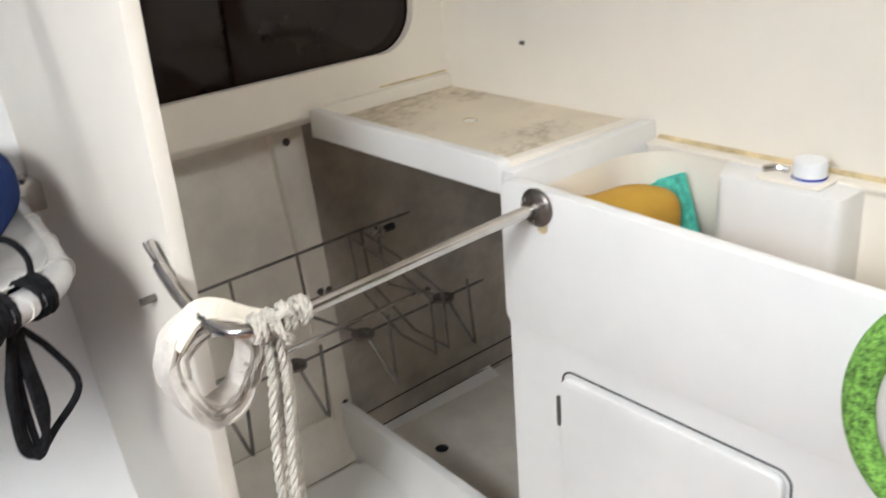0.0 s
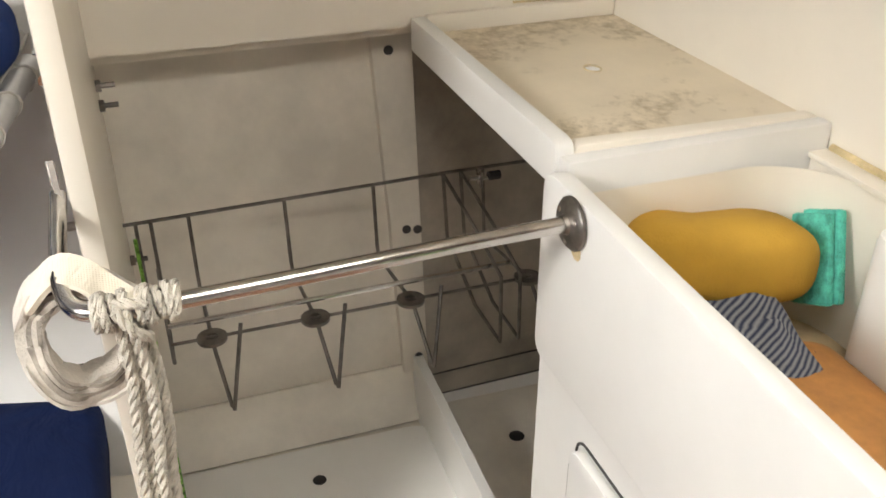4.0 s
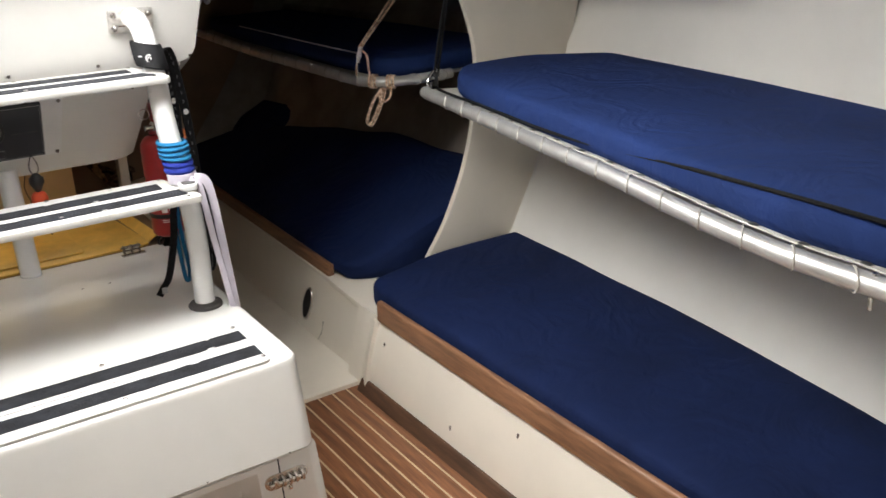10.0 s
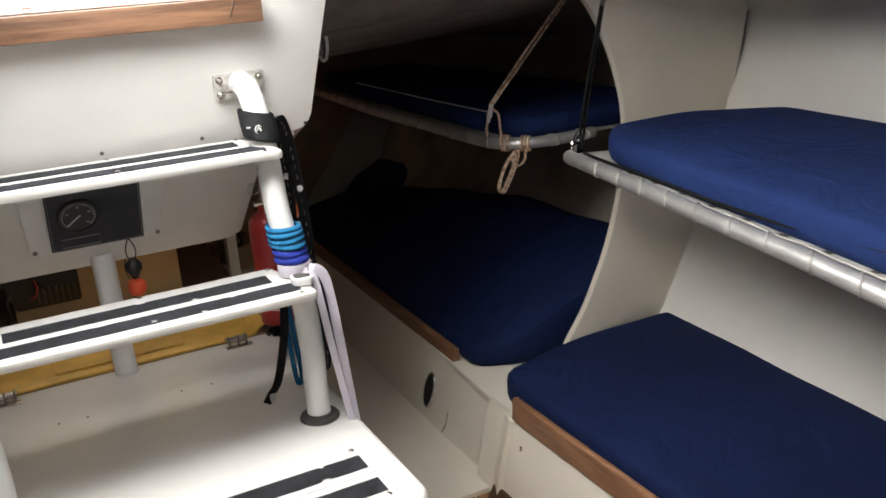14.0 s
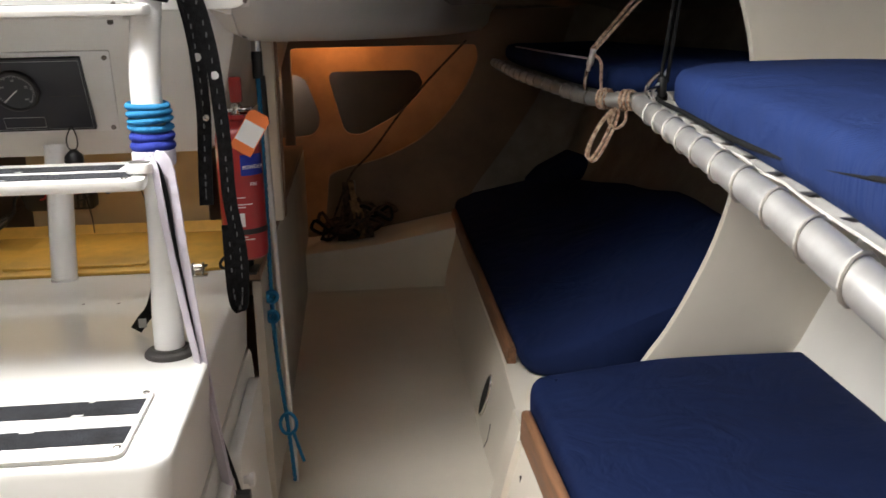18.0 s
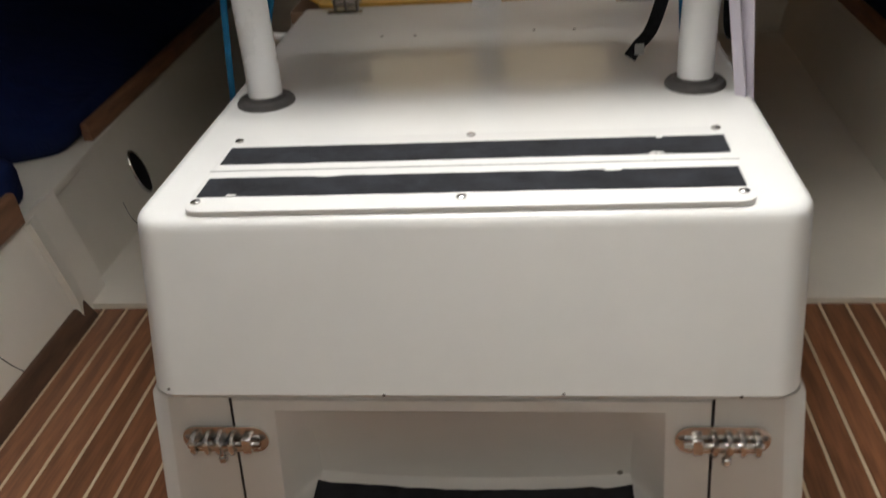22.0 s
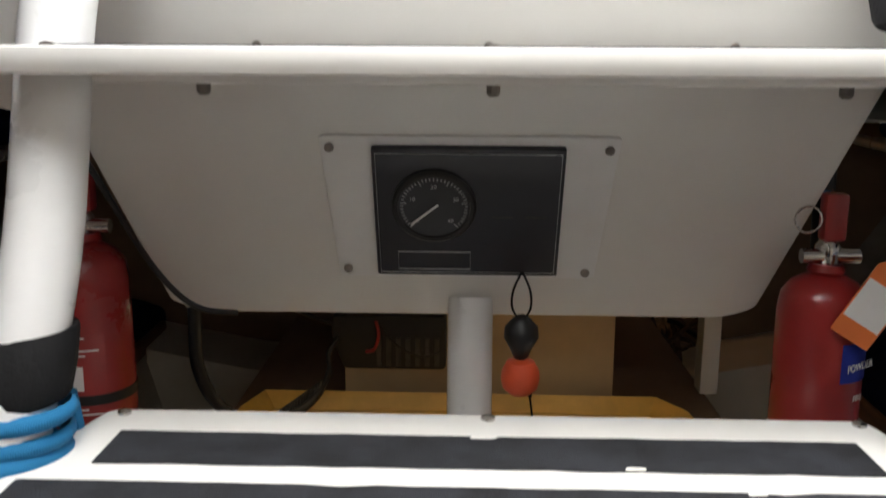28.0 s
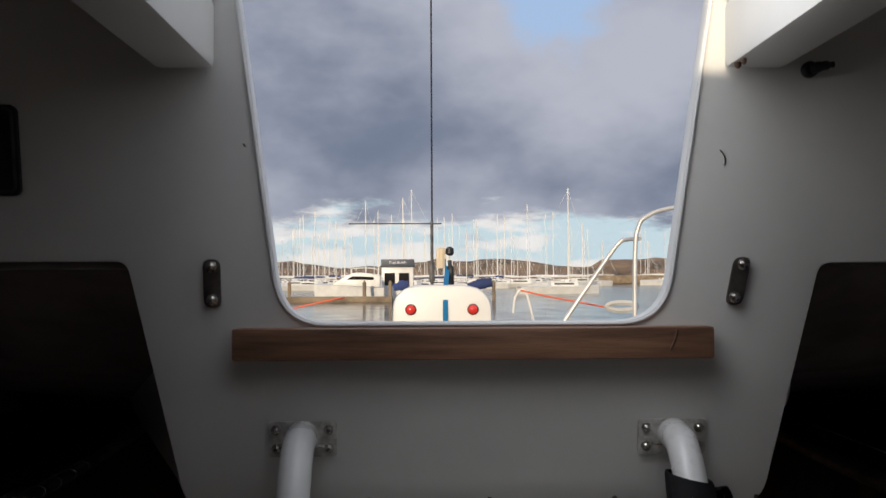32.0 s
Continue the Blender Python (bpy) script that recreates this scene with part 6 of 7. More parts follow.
for dr, th, wide, cloth in ((-0.0070, 0.006, 0.043, FELTGREY), (-0.0115, 0.006, 0.041, FELT), (-0.0160, 0.005, 0.040, FELTGREY), (-0.0195, 0.005, 0.036, FELT), (0.0060, 0.004, 0.041, FELT)):
    q = [ca + (p - ca) * (1 + (dr + rag.uniform(-0.0016, 0.0016)) / cr) + Vector((rag.uniform(-0.004, 0.004), 0, 0)) for p in ring_pts]
    part("ring_layer", ribbon(q + [q[0]], wide, th, (1, 0.1, 0), 3), cloth, strop)
for k in range(9):
    p = ring_pts[(11 + k) % 24]
    part("frayed_tuft", tube([ca + (p - ca) * 0.76 + Vector((-0.014, 0, 0)), ca + (p - ca) * (0.70 + rag.uniform(-0.02, 0.03)) + Vector((rag.uniform(-0.02, 0.0), rag.uniform(-0.006, 0.006), 0))], [0.0045, 0.002], 6, n=1), FELT if k % 2 else FELTGREY, strop)
for yk, zk, turns in ((-1.449, 0.917, 4), (-1.490, 0.918, 5)):
    for j in range(turns):
        c = Vector((0.786, yk - j * 0.0062, zk))
        lump = 0.0155 + 0.002 * math.sin(j * 2.3)
        part("wrap", rope([c + Vector((lump * math.cos(t), 0.005 * math.sin(t * 0.5 + j), lump * math.sin(t))) for t in (i * math.tau / 10 for i in range(11))], 0.0050, 80, n=2), COTTON, strop)
part("knot", rope([(0.770, -1.462, 0.925), (0.764, -1.475, 0.905), (0.772, -1.488, 0.890), (0.790, -1.482, 0.885), (0.800, -1.468, 0.895), (0.790, -1.458, 0.915), (0.772, -1.470, 0.932), (0.768, -1.492, 0.928)], 0.0058, 80, n=4), COTTON, strop, "knot in the white rope")
for k, (dx, dy, low) in enumerate(((0.0, 0.0, 0.30), (0.006, -0.011, 0.34), (-0.006, -0.020, 0.28), (0.004, -0.031, 0.40))):
    part("tail", rope([(0.786 + dx, -1.462 + dy * 0.6, 0.905), (0.794 + dx, -1.464 + dy * 0.8, 0.84), (0.800 + dx, -1.458 + dy, 0.76), (0.802 + dx * 0.6, -1.452 + dy, 0.66), (0.804 + dx, -1.456 + dy, 0.50), (0.804 + dx, -1.458 + dy * 0.9, low)], 0.0066, 60, n=5), COTTON, strop)
part("peak", ribbon([ca + Vector((0.0, 0.050, 0.050)), ca + Vector((-0.010, 0.018, 0.086)), ca + Vector((-0.030, -0.008, 0.090)), ca + Vector((-0.055, -0.034, 0.078)), ca + Vector((-0.080, -0.050, 0.070))], 0.036, 0.006, (1, 0.1, 0.3), 5), WEBCREAM, strop)
green_line = thing("hanging_line", "thin green cord hanging in the recess", "cord", (1.28, -1.47, 0.5))
part("cord", tube([(1.30, -1.475, 0.72), (1.295, -1.476, 0.55), (1.29, -1.474, 0.30), (1.28, -1.475, 0.11)], 0.003, 6), GREEN, green_line)

# wire rack in the recess
rack = thing("wire_rack", "stainless wire rack with flat rings, hung in the recess", "wire rack", (1.35, -1.8, 0.6))


def wire(pts, r=0.0034):
    part("wire", tube(pts, r, 7, n=1), OLDSTEEL, rack)


wire([(1.45, -1.455, 0.672), (1.45, -2.04, 0.680), (1.44, -2.20, 0.684)])
part("front_rod", tube([(1.235, -1.50, 0.595), (1.23, -2.075, 0.600)], 0.0045, 8, n=1), STEEL, rack, "bright front rod")
wire([(1.235, -1.50, 0.560), (1.23, -2.23, 0.562)], 0.003)
for y in (-1.563, -1.730, -1.894, -2.11):
    wire([(1.45, y, 0.675), (1.438, y, 0.555), (1.425, y, 0.535), (1.255, y, 0.560)])
    part("flat_ring", turned([(0.010, -0.003), (0.024, -0.003), (0.024, 0.003), (0.010, 0.003), (0.010, -0.003)], 20, (1.230, y, 0.562)), OLDSTEEL, rack, "flat steel ring")
    wire([(1.212, y, 0.560), (1.155, y - 0.012, 0.478), (1.150, y - 0.014, 0.474), (1.200, y - 0.045, 0.600)])
for y in (-2.03, -2.065):
    wire([(1.45, y, 0.678), (1.44, y - 0.005, 0.55), (1.30, y - 0.01, 0.475), (1.185, y - 0.012, 0.470), (1.19, y - 0.012, 0.60), (1.30, y - 0.006, 0.64), (1.45, y, 0.678)])
for y in (-1.475, -1.50):
    wire([(1.45, y, 0.675), (1.44, y, 0.54), (1.27, y, 0.50), (1.235, y, 0.595), (1.34, y, 0.64)])
part("wing_nut", joined(tube([(1.41, -2.065, 0.682), (1.41, -2.105, 0.677)], 0.005, 8, n=1), bx(1.397, -2.085, 0.664, 1.405, -2.09, 0.695, 0.002), bx(1.415, -2.085, 0.664, 1.423, -2.09, 0.695, 0.002)), STEEL, rack, "steel wing nut")
part("black_clamp", tube([(1.41, -2.105, 0.680), (1.41, -2.128, 0.680)], 0.009, 8, n=1), BLACK, rack, "black clamp")

# green fleck rope loop on the galley front
grn = thing("green_braid_loop", "green flecked braid loop hanging on the galley front", "rope", (0.14, -1.92, 0.83))
gp = [Vector((0.13 + 0.115 * math.cos(a), -1.922, 0.835 + 0.135 * math.sin(a))) for a in (k * math.tau / 20 for k in range(20))]
part("braid", tube(gp, 0.022, 12, closed=True, n=3), GREEN, grn)
gi = [Vector((0.13 + 0.085 * math.cos(a), -1.916, 0.835 + 0.105 * math.sin(a))) for a in (k * math.tau / 20 for k in range(20))]
part("lining", tube(gi, 0.010, 10, closed=True, n=3), CANVAS, grn, "grey white lining")
part("hook", tube([(0.13, -1.944, 0.985), (0.13, -1.925, 0.99), (0.13, -1.91, 0.98), (0.13, -1.918, 0.965)], 0.004, 8), STEEL, grn)
fleck = solid("bulkhead_chip", bx(1.195, -2.3555, 1.068, 1.208, -2.352, 1.076, 0.001), RUBBER, "small dark chip on the forward bulkhead", "chip")


# ---- pipe berths ----
def lashing(parent, pts, r, step, mat_):
    """Turns of line round a pipe, each its own piece."""
    p = smooth(pts, 24)
    acc, last = 0.0, 0.05
    for a, b in zip(p, p[1:]):
        acc += (b - a).length
        if acc - last > step:
            last = acc
            t = (b - a).normalized()
            u = t.cross(Vector((0, 0, 1))).normalized()
            w = u.cross(t)
            part("lashing", tube([a + t * 0.02 * math.cos(q) + (u * math.cos(q) + w * math.sin(q)) * (r + 0.0016) for q in (k * math.tau / 12 for k in range(12))], 0.0022, 6, closed=True, n=1), mat_, parent)


def pipe_berth(sign):
    s = sign
    g = "pipe berths"
    b1 = thing("pipe_berth", "aluminium pipe berth with laced canvas above the long berth", "pipe berth", (s * 1.3, -0.3, 0.97), group=g)
    pts = [(s * 1.250, 0.722, 0.976), (s * 1.236, 0.705, 0.977), (s * 1.212, 0.57, 0.977), (s * 1.182, 0.40, 0.976), (s * 1.118, 0.03, 0.974), (s * 1.060, -0.31, 0.971), (s * 0.998, -0.62, 0.967), (s * 0.966, -0.84, 0.966), (s * 0.960, -1.02, 0.967), (s * 0.963, -1.16, 0.967), (s * 0.978, -1.242, 0.967), (s * 1.025, -1.296, 0.966), (s * 1.10, -1.318, 0.964), (s * 1.20, -1.333, 0.962), (s * 1.34, -1.350, 0.960), (s * 1.46, -1.368, 0.958)]
    part("pipe", tube(pts, 0.0195, 16, n=5), ALU, b1)
    lashing(b1, pts[1:], 0.0195, 0.115, CANVAS)
    c0 = [(s * (abs(p[0]) + 0.03), p[1], 0.982) for p in pts[1:]]
    c1 = [(s * min(abs(p[0]) + 0.42, hull_x(p[1], 1.0) - 0.01), p[1] + (0.0 if p[1] > -1.2 else 0.02), 0.985) for p in pts[1:]]
    c0, c1 = smooth(c0, 4), smooth(c1, 4)
    edge = [(p[0] - s * 0.012, p[1], p[2] + 0.004 + 0.006 * noise.noise((p[1] * 30, 0.2, s))) for p in c0]
    part("canvas", sheet([edge, [(p[0], p[1], p[2] + 0.004 * noise.noise((p[1] * 22, 1.2, s))) for p in c0], [(p[0] + s * 0.1, p[1], 0.975) for p in c0], c1], 0.003), CANVAS, b1, "crumpled white canvas laced to the pipe")
    for k in range(16):
        y = 0.55 - k * 0.118
        x = s * (line([(-1.3, 1.04), (-1.05, 0.992), (-0.84, 0.99), (-0.31, 1.090), (0.03, 1.150), (0.64, 1.265)], y))
        part("eyelet", turned([(0.006, 0.984), (0.010, 0.985), (0.010, 0.987), (0.005, 0.988)], 10, (x, y, 0)), OLDSTEEL, b1)
    part("end_fitting", bx(s * 1.455, -1.425, 0.925, s * 1.515, -1.375, 0.978, 0.004), STEEL, b1, "stainless socket on the bulkhead")
    part("clevis", tube([(s * 1.478, -1.40, 0.99), (s * 1.478, -1.40, 0.92)], 0.006, 8, n=1), STEEL, b1)
    for y in (-1.02, -1.09):
        part("pipe_screw", tube([(s * 0.958, y, 0.99), (s * 0.958, y, 0.925)], 0.004, 7, n=1), STEEL, b1)
    hull_line = [(s * (hull_x(y, 1.03) - 0.062), y) for y in (0.52, 0.3, -0.1, -0.4, -0.8, -1.1, -1.36)]
    o = [(s * 1.245, 0.55), (s * 1.35, 0.68), (s * 1.62, 0.68)] + hull_line + [(s * 1.39, -1.372), (s * 1.29, -1.348), (s * 1.12, -1.258), (s * 1.02, -1.17), (s * 0.988, -1.06), (s * 0.980, -0.85), (s * 1.026, -0.60), (s * 1.086, -0.30), (s * 1.146, 0.03), (s * 1.210, 0.40)]
    cm = cushion_shape(rounded(o, 0.06, 3), 0.983, 1.062, 0.026, 0.006)
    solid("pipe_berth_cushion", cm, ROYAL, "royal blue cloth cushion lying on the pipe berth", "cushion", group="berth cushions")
    b2 = thing("pipe_berth", "aluminium pipe berth with laced canvas above the quarter berth", "pipe berth", (s * 1.4, 1.8, 0.95), group=g)
    pts2 = [(s * 1.56, 1.035, 0.958), (s * 1.45, 1.035, 0.955), (s * 1.34, 1.060, 0.952), (s * 1.275, 1.115, 0.950), (s * 1.248, 1.22, 0.948), (s * 1.242, 1.6, 0.948), (s * 1.236, 2.05, 0.948), (s * 1.25, 2.5, 0.95), (s * 1.27, 2.88, 0.95)]
    part("pipe", tube(pts2, 0.0185, 14, n=5), ALU, b2)
    lashing(b2, pts2[::-1], 0.0185, 0.11, CANVAS)
    d0 = [(s * (abs(p[0]) + 0.02), p[1] + 0.01, 0.958) for p in pts2[1:]]
    d1 = [(s * (hull_x(p[1], 0.97) - 0.02), p[1] + 0.01, 0.96) for p in pts2[1:]]
    part("canvas", sheet([d0, d1], 0.003), CANVAS, b2, "white canvas laced to the pipe")
    o2 = [(s * 1.295, 1.12), (s * 1.36, 1.06), (s * 1.70, 1.05), (s * (hull_x(1.2, 1.0) - 0.02), 1.1), (s * (hull_x(2.0, 1.0) - 0.02), 2.0), (s * (hull_x(2.85, 1.0) - 0.02), 2.85), (s * 1.31, 2.85), (s * 1.275, 2.4), (s * 1.272, 1.4)]
    solid("pipe_berth_cushion", cushion_shape(rounded(o2, 0.05, 3), 0.963, 1.032, 0.028, 0.006), ROYAL, "royal blue cloth cushion on the shaded aft pipe berth", "cushion", group="berth cushions")


pipe_berth(1)
pipe_berth(-1)
stowed = [(1.37, 0.06), (1.37, 0.80), (hull_x(0.8, 1.45) - 0.03, 0.82), (hull_x(0.4, 1.45) - 0.03, 0.4), (hull_x(0.0, 1.45) - 0.03, 0.02)]
solid("stowed_berth_cloth", cushion_shape(rounded(stowed, 0.03, 3), 1.442, 1.50, 0.02, 0.004), NAVY, "navy cloth of a stowed upper berth under the deck", "berth cloth")

# tackle of the port pipe berth
TOP = Vector((1.365, -1.424, 1.57))
blk = thing("pulley_block", "alloy pulley block with black line holding the pipe berth", "pulley block", (1.0, -1.16, 1.0))
BOT, HEAD = Vector((1.015, -1.150, 0.985)), Vector((0.982, -1.182, 1.098))
long_way = (HEAD - BOT).normalized()
face_way = Vector((-0.80, -0.25, 0.30))
face_way = (face_way - long_way * face_way.dot(long_way)).normalized()
wide_way = long_way.cross(face_way)
BLK = Matrix.Translation(BOT.lerp(HEAD, 0.60)) @ Matrix((wide_way, long_way, face_way)).transposed().to_4x4()


def on_block(bm):
    bm.transform(BLK)
    return bm


cheek = rounded([(-0.013, -0.043), (0.013, -0.043), (0.024, 0.006), (0.018, 0.046), (-0.018, 0.046), (-0.024, 0.006)], 0.016, 5)
for za in (0.009, -0.013):
    part("cheek", on_block(slab(cheek, lambda a, b: (a, b, za), lambda a, b: (a, b, za + 0.004), (), 0.0015)), BRIGHTALU, blk, "rounded alloy cheek plate")
part("sheave", on_block(turned([(0.019, -0.008), (0.014, 0), (0.019, 0.008)], 18, (0, 0.014, 0))), BLACK, blk)
for b_ in (0.030, -0.004, -0.034):
    part("rivet", on_block(turned([(0.0075, 0.0125), (0.0070, 0.0160), (0.004, 0.0175), (0.0005, 0.0178)], 12, (0, b_, 0))), STEEL, blk)
part("neck", on_block(turned([(0.010, -0.006), (0.011, 0), (0.010, 0.006)], 14, (0, -0.052, 0))), STEEL, blk)
part("shackle", tube([BOT + Vector((-0.004, -0.006, 0.012)), BOT + Vector((-0.012, 0.004, 0.0)), BOT + Vector((-0.022, 0.008, -0.012)), (0.972, -1.14, 0.972), (0.964, -1.14, 0.962)], 0.005, 8), STEEL, blk, "steel shackle")
for off in (-0.012, 0.012):
    start = HEAD + wide_way * off * 1.1 - long_way * (0.004 if off < 0 else 0.012)
    part("fall", tube([start, start.lerp(TOP, 0.5), TOP + Vector((0, off * 0.4, 0))], 0.0048, 8, n=2), BLACKROPE, blk, "black line")
cl = thing("black_line_coil", "black line wound on the pipe with a hanging coil", "rope", (1.0, -1.24, 0.93))
part("lead", tube([(0.985, -1.155, 1.058), (0.988, -1.0, 1.066), (1.010, -0.72, 1.058), (1.050, -0.5, 1.040), (1.100, -0.25, 1.014), (1.146, 0.03, 1.000), (1.205, 0.35, 0.996), (1.245, 0.60, 0.992), (1.262, 0.68, 0.992)], 0.0046, 8), BLACKROPE, cl)
part("loop", tube([(0.985, -1.19, 1.045), (0.985, -1.215, 1.06), (0.985, -1.245, 1.05), (0.99, -1.262, 1.02), (1.0, -1.262, 0.985), (1.0, -1.26, 0.975)], 0.0046, 8), BLACKROPE, cl)
part("loop", tube([(1.005, -1.150, 0.995), (0.975, -1.150, 0.965), (0.955, -1.165, 0.945), (0.95, -1.19, 0.940), (0.962, -1.205, 0.945)], 0.0046, 8), BLACKROPE, cl)
for k in range(7):
    c = Vector((0.966 + 0.0035 * k + (0.010 if k > 3 else 0), -1.186 - 0.0095 * k - (0.024 if k > 3 else 0), 0.967))
    t = Vector((0.45, -0.9, 0)).normalized()
    u = Vector((0.9, 0.45, 0)).normalized()
    part("turn", tube([c + (u * math.cos(q) + Vector((0, 0, 1)) * math.sin(q)) * 0.0245 for q in (i * math.tau / 12 for i in range(12))], 0.0055, 7, closed=True, n=1), BLACKROPE, cl)
for k, (wa, wb, zb) in enumerate(((-0.034, 0.004, 0.748), (-0.028, 0.0, 0.743), (-0.024, 0.006, 0.751), (-0.012, 0.012, 0.748), (-0.03, 0.064, 0.746))):
    base = Vector((1.008, -1.228, 0.93))
    d = Vector((0.25, -0.97, 0)).normalized()
    pts = [base + d * (-0.004 + 0.002 * k), base + d * wa * 0.8 + Vector((0.004 * k, 0, -0.08)), base + d * wa + Vector((0.003 * k, 0, -0.16)), Vector((base.x, base.y, zb)) + d * (wa * 0.6), Vector((base.x + 0.004 * k, base.y, zb + 0.012)) + d * wb * 0.3, base + d * wb + Vector((0, 0, -0.12)), base + d * (wb * 0.6) + Vector((0, 0, -0.05)), base + d * 0.004]
    part("coil_loop", tube(pts, 0.0052, 8), BLACKROPE, cl)
# aft tackle of the same berth
TACK = (1.322, 0.67, 1.388)
at = thing("pulley_block", "small block with twin black lines at the pipe berth's aft end", "pulley block", (1.23, 0.64, 1.0))
for dx in (-0.006, 0.008):
    part("fall", tube([(1.292 + dx, 0.735, 1.02), (1.305 + dx * 0.8, 0.705, 1.20), (TACK[0] + dx * 0.3, TACK[1], TACK[2])], 0.0046, 8, n=2), BLACKROPE, at, "black line")
part("ring_shackle", tube([TACK, (TACK[0], TACK[1] - 0.008, TACK[2] + 0.02), (TACK[0], TACK[1], TACK[2] + 0.05), (TACK[0] + 0.02, TACK[1] + 0.02, TACK[2] + 0.075)], 0.007, 8), OLDSTEEL, at, "steel shackle under the deck")
part("block", turned([(0.006, 0.990), (0.010, 0.998), (0.010, 1.026), (0.005, 1.036)], 12, (1.290, 0.735, 0)), BLACK, at)
part("shackle", tube([(1.262, 0.728, 0.985), (1.254, 0.726, 1.005), (1.262, 0.728, 1.022), (1.283, 0.733, 1.040)], 0.0045, 8), STEEL, at)
part("shackle", tube([(1.300, 0.735, 1.045), (1.286, 0.733, 1.022), (1.270, 0.730, 1.004), (1.268, 0.729, 0.988)], 0.0035, 8), BRIGHTALU, at)
part("pin", tube([(1.252, 0.722, 1.006), (1.282, 0.730, 1.012)], 0.0032, 7, n=1), STEEL, at)
part("knot", turned([(0.006, 0.978), (0.012, 0.986), (0.012, 0.997), (0.006, 1.006)], 10, (1.296, 0.748, -0.004)), BLACKROPE, at)
# tan line of the aft pipe berth
tl = thing("tan_line", "tan flecked line tied to the aft pipe berth", "rope", (1.26, 1.12, 0.93))
for off in (0.0, 0.020):
    part("fall", rope([(1.249 + off * 0.6, 1.165, 1.072), (1.399 + off, 1.155, 1.243), (1.525 + off * 0.7, 1.15, 1.372), (1.57 + off * 0.5, 1.15, 1.425)], 0.0042, 90, n=3), TAN, tl)
part("snap_hook", tube([(1.256, 1.163, 1.074), (1.249, 1.165, 1.045), (1.243, 1.168, 1.018)], [0.008, 0.0095, 0.006], 10), BRIGHTALU, tl, "bright snap hook")
part("shackle", tube([(1.243, 1.168, 1.020), (1.238, 1.172, 0.995), (1.240, 1.178, 0.970)], 0.006, 8), STEEL, tl)
part("lead", rope([(1.258, 1.160, 1.060), (1.272, 1.150, 1.040), (1.270, 1.140, 1.000), (1.268, 1.128, 0.972)], 0.0042, 90, n=4), TAN, tl)
part("stay", tube([(1.248, 1.17, 1.05), (1.25, 1.6, 1.045), (1.26, 2.3, 1.04)], 0.003, 6), LILAC, tl)
for k in range(3):
    for cc in ((1.268, 1.128), (1.312, 1.076)):
        c = Vector((cc[0] + 0.008 * k, cc[1] - 0.008 * k, 0.951))
        part("turn", rope([c + (Vector((0.70, 0.70, 0)) * math.cos(q) + Vector((0, 0, 1)) * math.sin(q)) * (0.0225 + 0.0015 * (k % 2)) for q in (i * math.tau / 12 for i in range(13))], 0.0044, 90, n=2), TAN, tl)
for k, (top, low, wide) in enumerate(((1.296, 0.800, 0.012), (1.288, 0.806, 0.008))):
    part("hank", rope([(top, 1.085, 0.930), (top - 0.022 - wide, 1.09, 0.895), (top - 0.046 - wide, 1.092, 0.850), (top - 0.060 - wide * 0.6, 1.092, low + 0.010), (top - 0.054, 1.092, low - 0.002), (top - 0.042 + wide * 0.4, 1.092, low + 0.014), (top - 0.026 + wide, 1.090, 0.858), (top - 0.008 + wide, 1.086, 0.905), (top + 0.006, 1.082, 0.932)], 0.0043, 80, n=5), TAN, tl)
part("bight", rope([(1.318, 1.072, 0.930), (1.316, 1.072, 0.900), (1.300, 1.078, 0.882), (1.284, 1.084, 0.888), (1.278, 1.088, 0.906), (1.290, 1.084, 0.925)], 0.0043, 80, n=5), TAN, tl)

# ---- wraps, straps and lanyards on the ladder ----
RAIL = [(0.616, 0.343), (0.68, 0.347), (0.78, 0.356), (0.90, 0.377), (1.06, 0.425), (1.21, 0.482), (1.275, 0.520)]


def rail_at(s, z):
    x = line([(0.616, -0.316), (0.78, -0.320), (0.90, -0.318), (1.06, -0.302), (1.3, -0.306)], z) if s < 0 else line([(0.616, 0.309), (0.78, 0.313), (0.90, 0.311), (1.06, 0.296), (1.3, 0.300)], z)
    return Vector((x, line(RAIL, z) - (0.007 if s < 0 else -0.007) * max(0, 1 - (z - 0.616) / 0.3), z))


def sleeve(s, z0, z1, r, material, name, label, cat, droop=0.0):
    t = thing(name, label, cat, rail_at(s, (z0 + z1) / 2))
    rows = []
    for z, k in ((z0, 0.96), (z0 + 0.004, 1.02), ((z0 + z1) / 2, 1.04), (z1 - 0.004, 1.0), (z1, 0.95)):
        c = rail_at(s, z)
        rows.append([c + Vector((math.cos(a) * r * k, math.sin(a) * r * k, droop * math.cos(a))) for a in (i * math.tau / 24 for i in range(25))])
    part("sleeve", sheet(rows, -0.004), material, t)
    return t


sleeve(-1, 0.964, 1.010, 0.032, NEOPRENE, "neoprene_wrap", "black neoprene band round the ladder rail", "wrap", 0.003)
up_wrap = sleeve(1, 1.205, 1.262, 0.037, NEOPRENE, "neoprene_wrap", "black neoprene band with a white mark at the ladder's top", "wrap", -0.008)
part("mark", joined(tube([rail_at(1, 1.232) + Vector((-0.013 + 0.008 * math.cos(a), -0.0385 + 0.004 * math.cos(a), 0.008 * math.sin(a))) for a in (i * math.tau / 16 for i in range(16))], 0.0012, 6, closed=True, n=1), tube([rail_at(1, 1.232) + Vector((-0.018, -0.0375, -0.004)), rail_at(1, 1.232) + Vector((-0.012, -0.040, 0.004)), rail_at(1, 1.232) + Vector((-0.008, -0.041, -0.003))], 0.0016, 6, n=2)), WHITE, up_wrap, "round white mark")
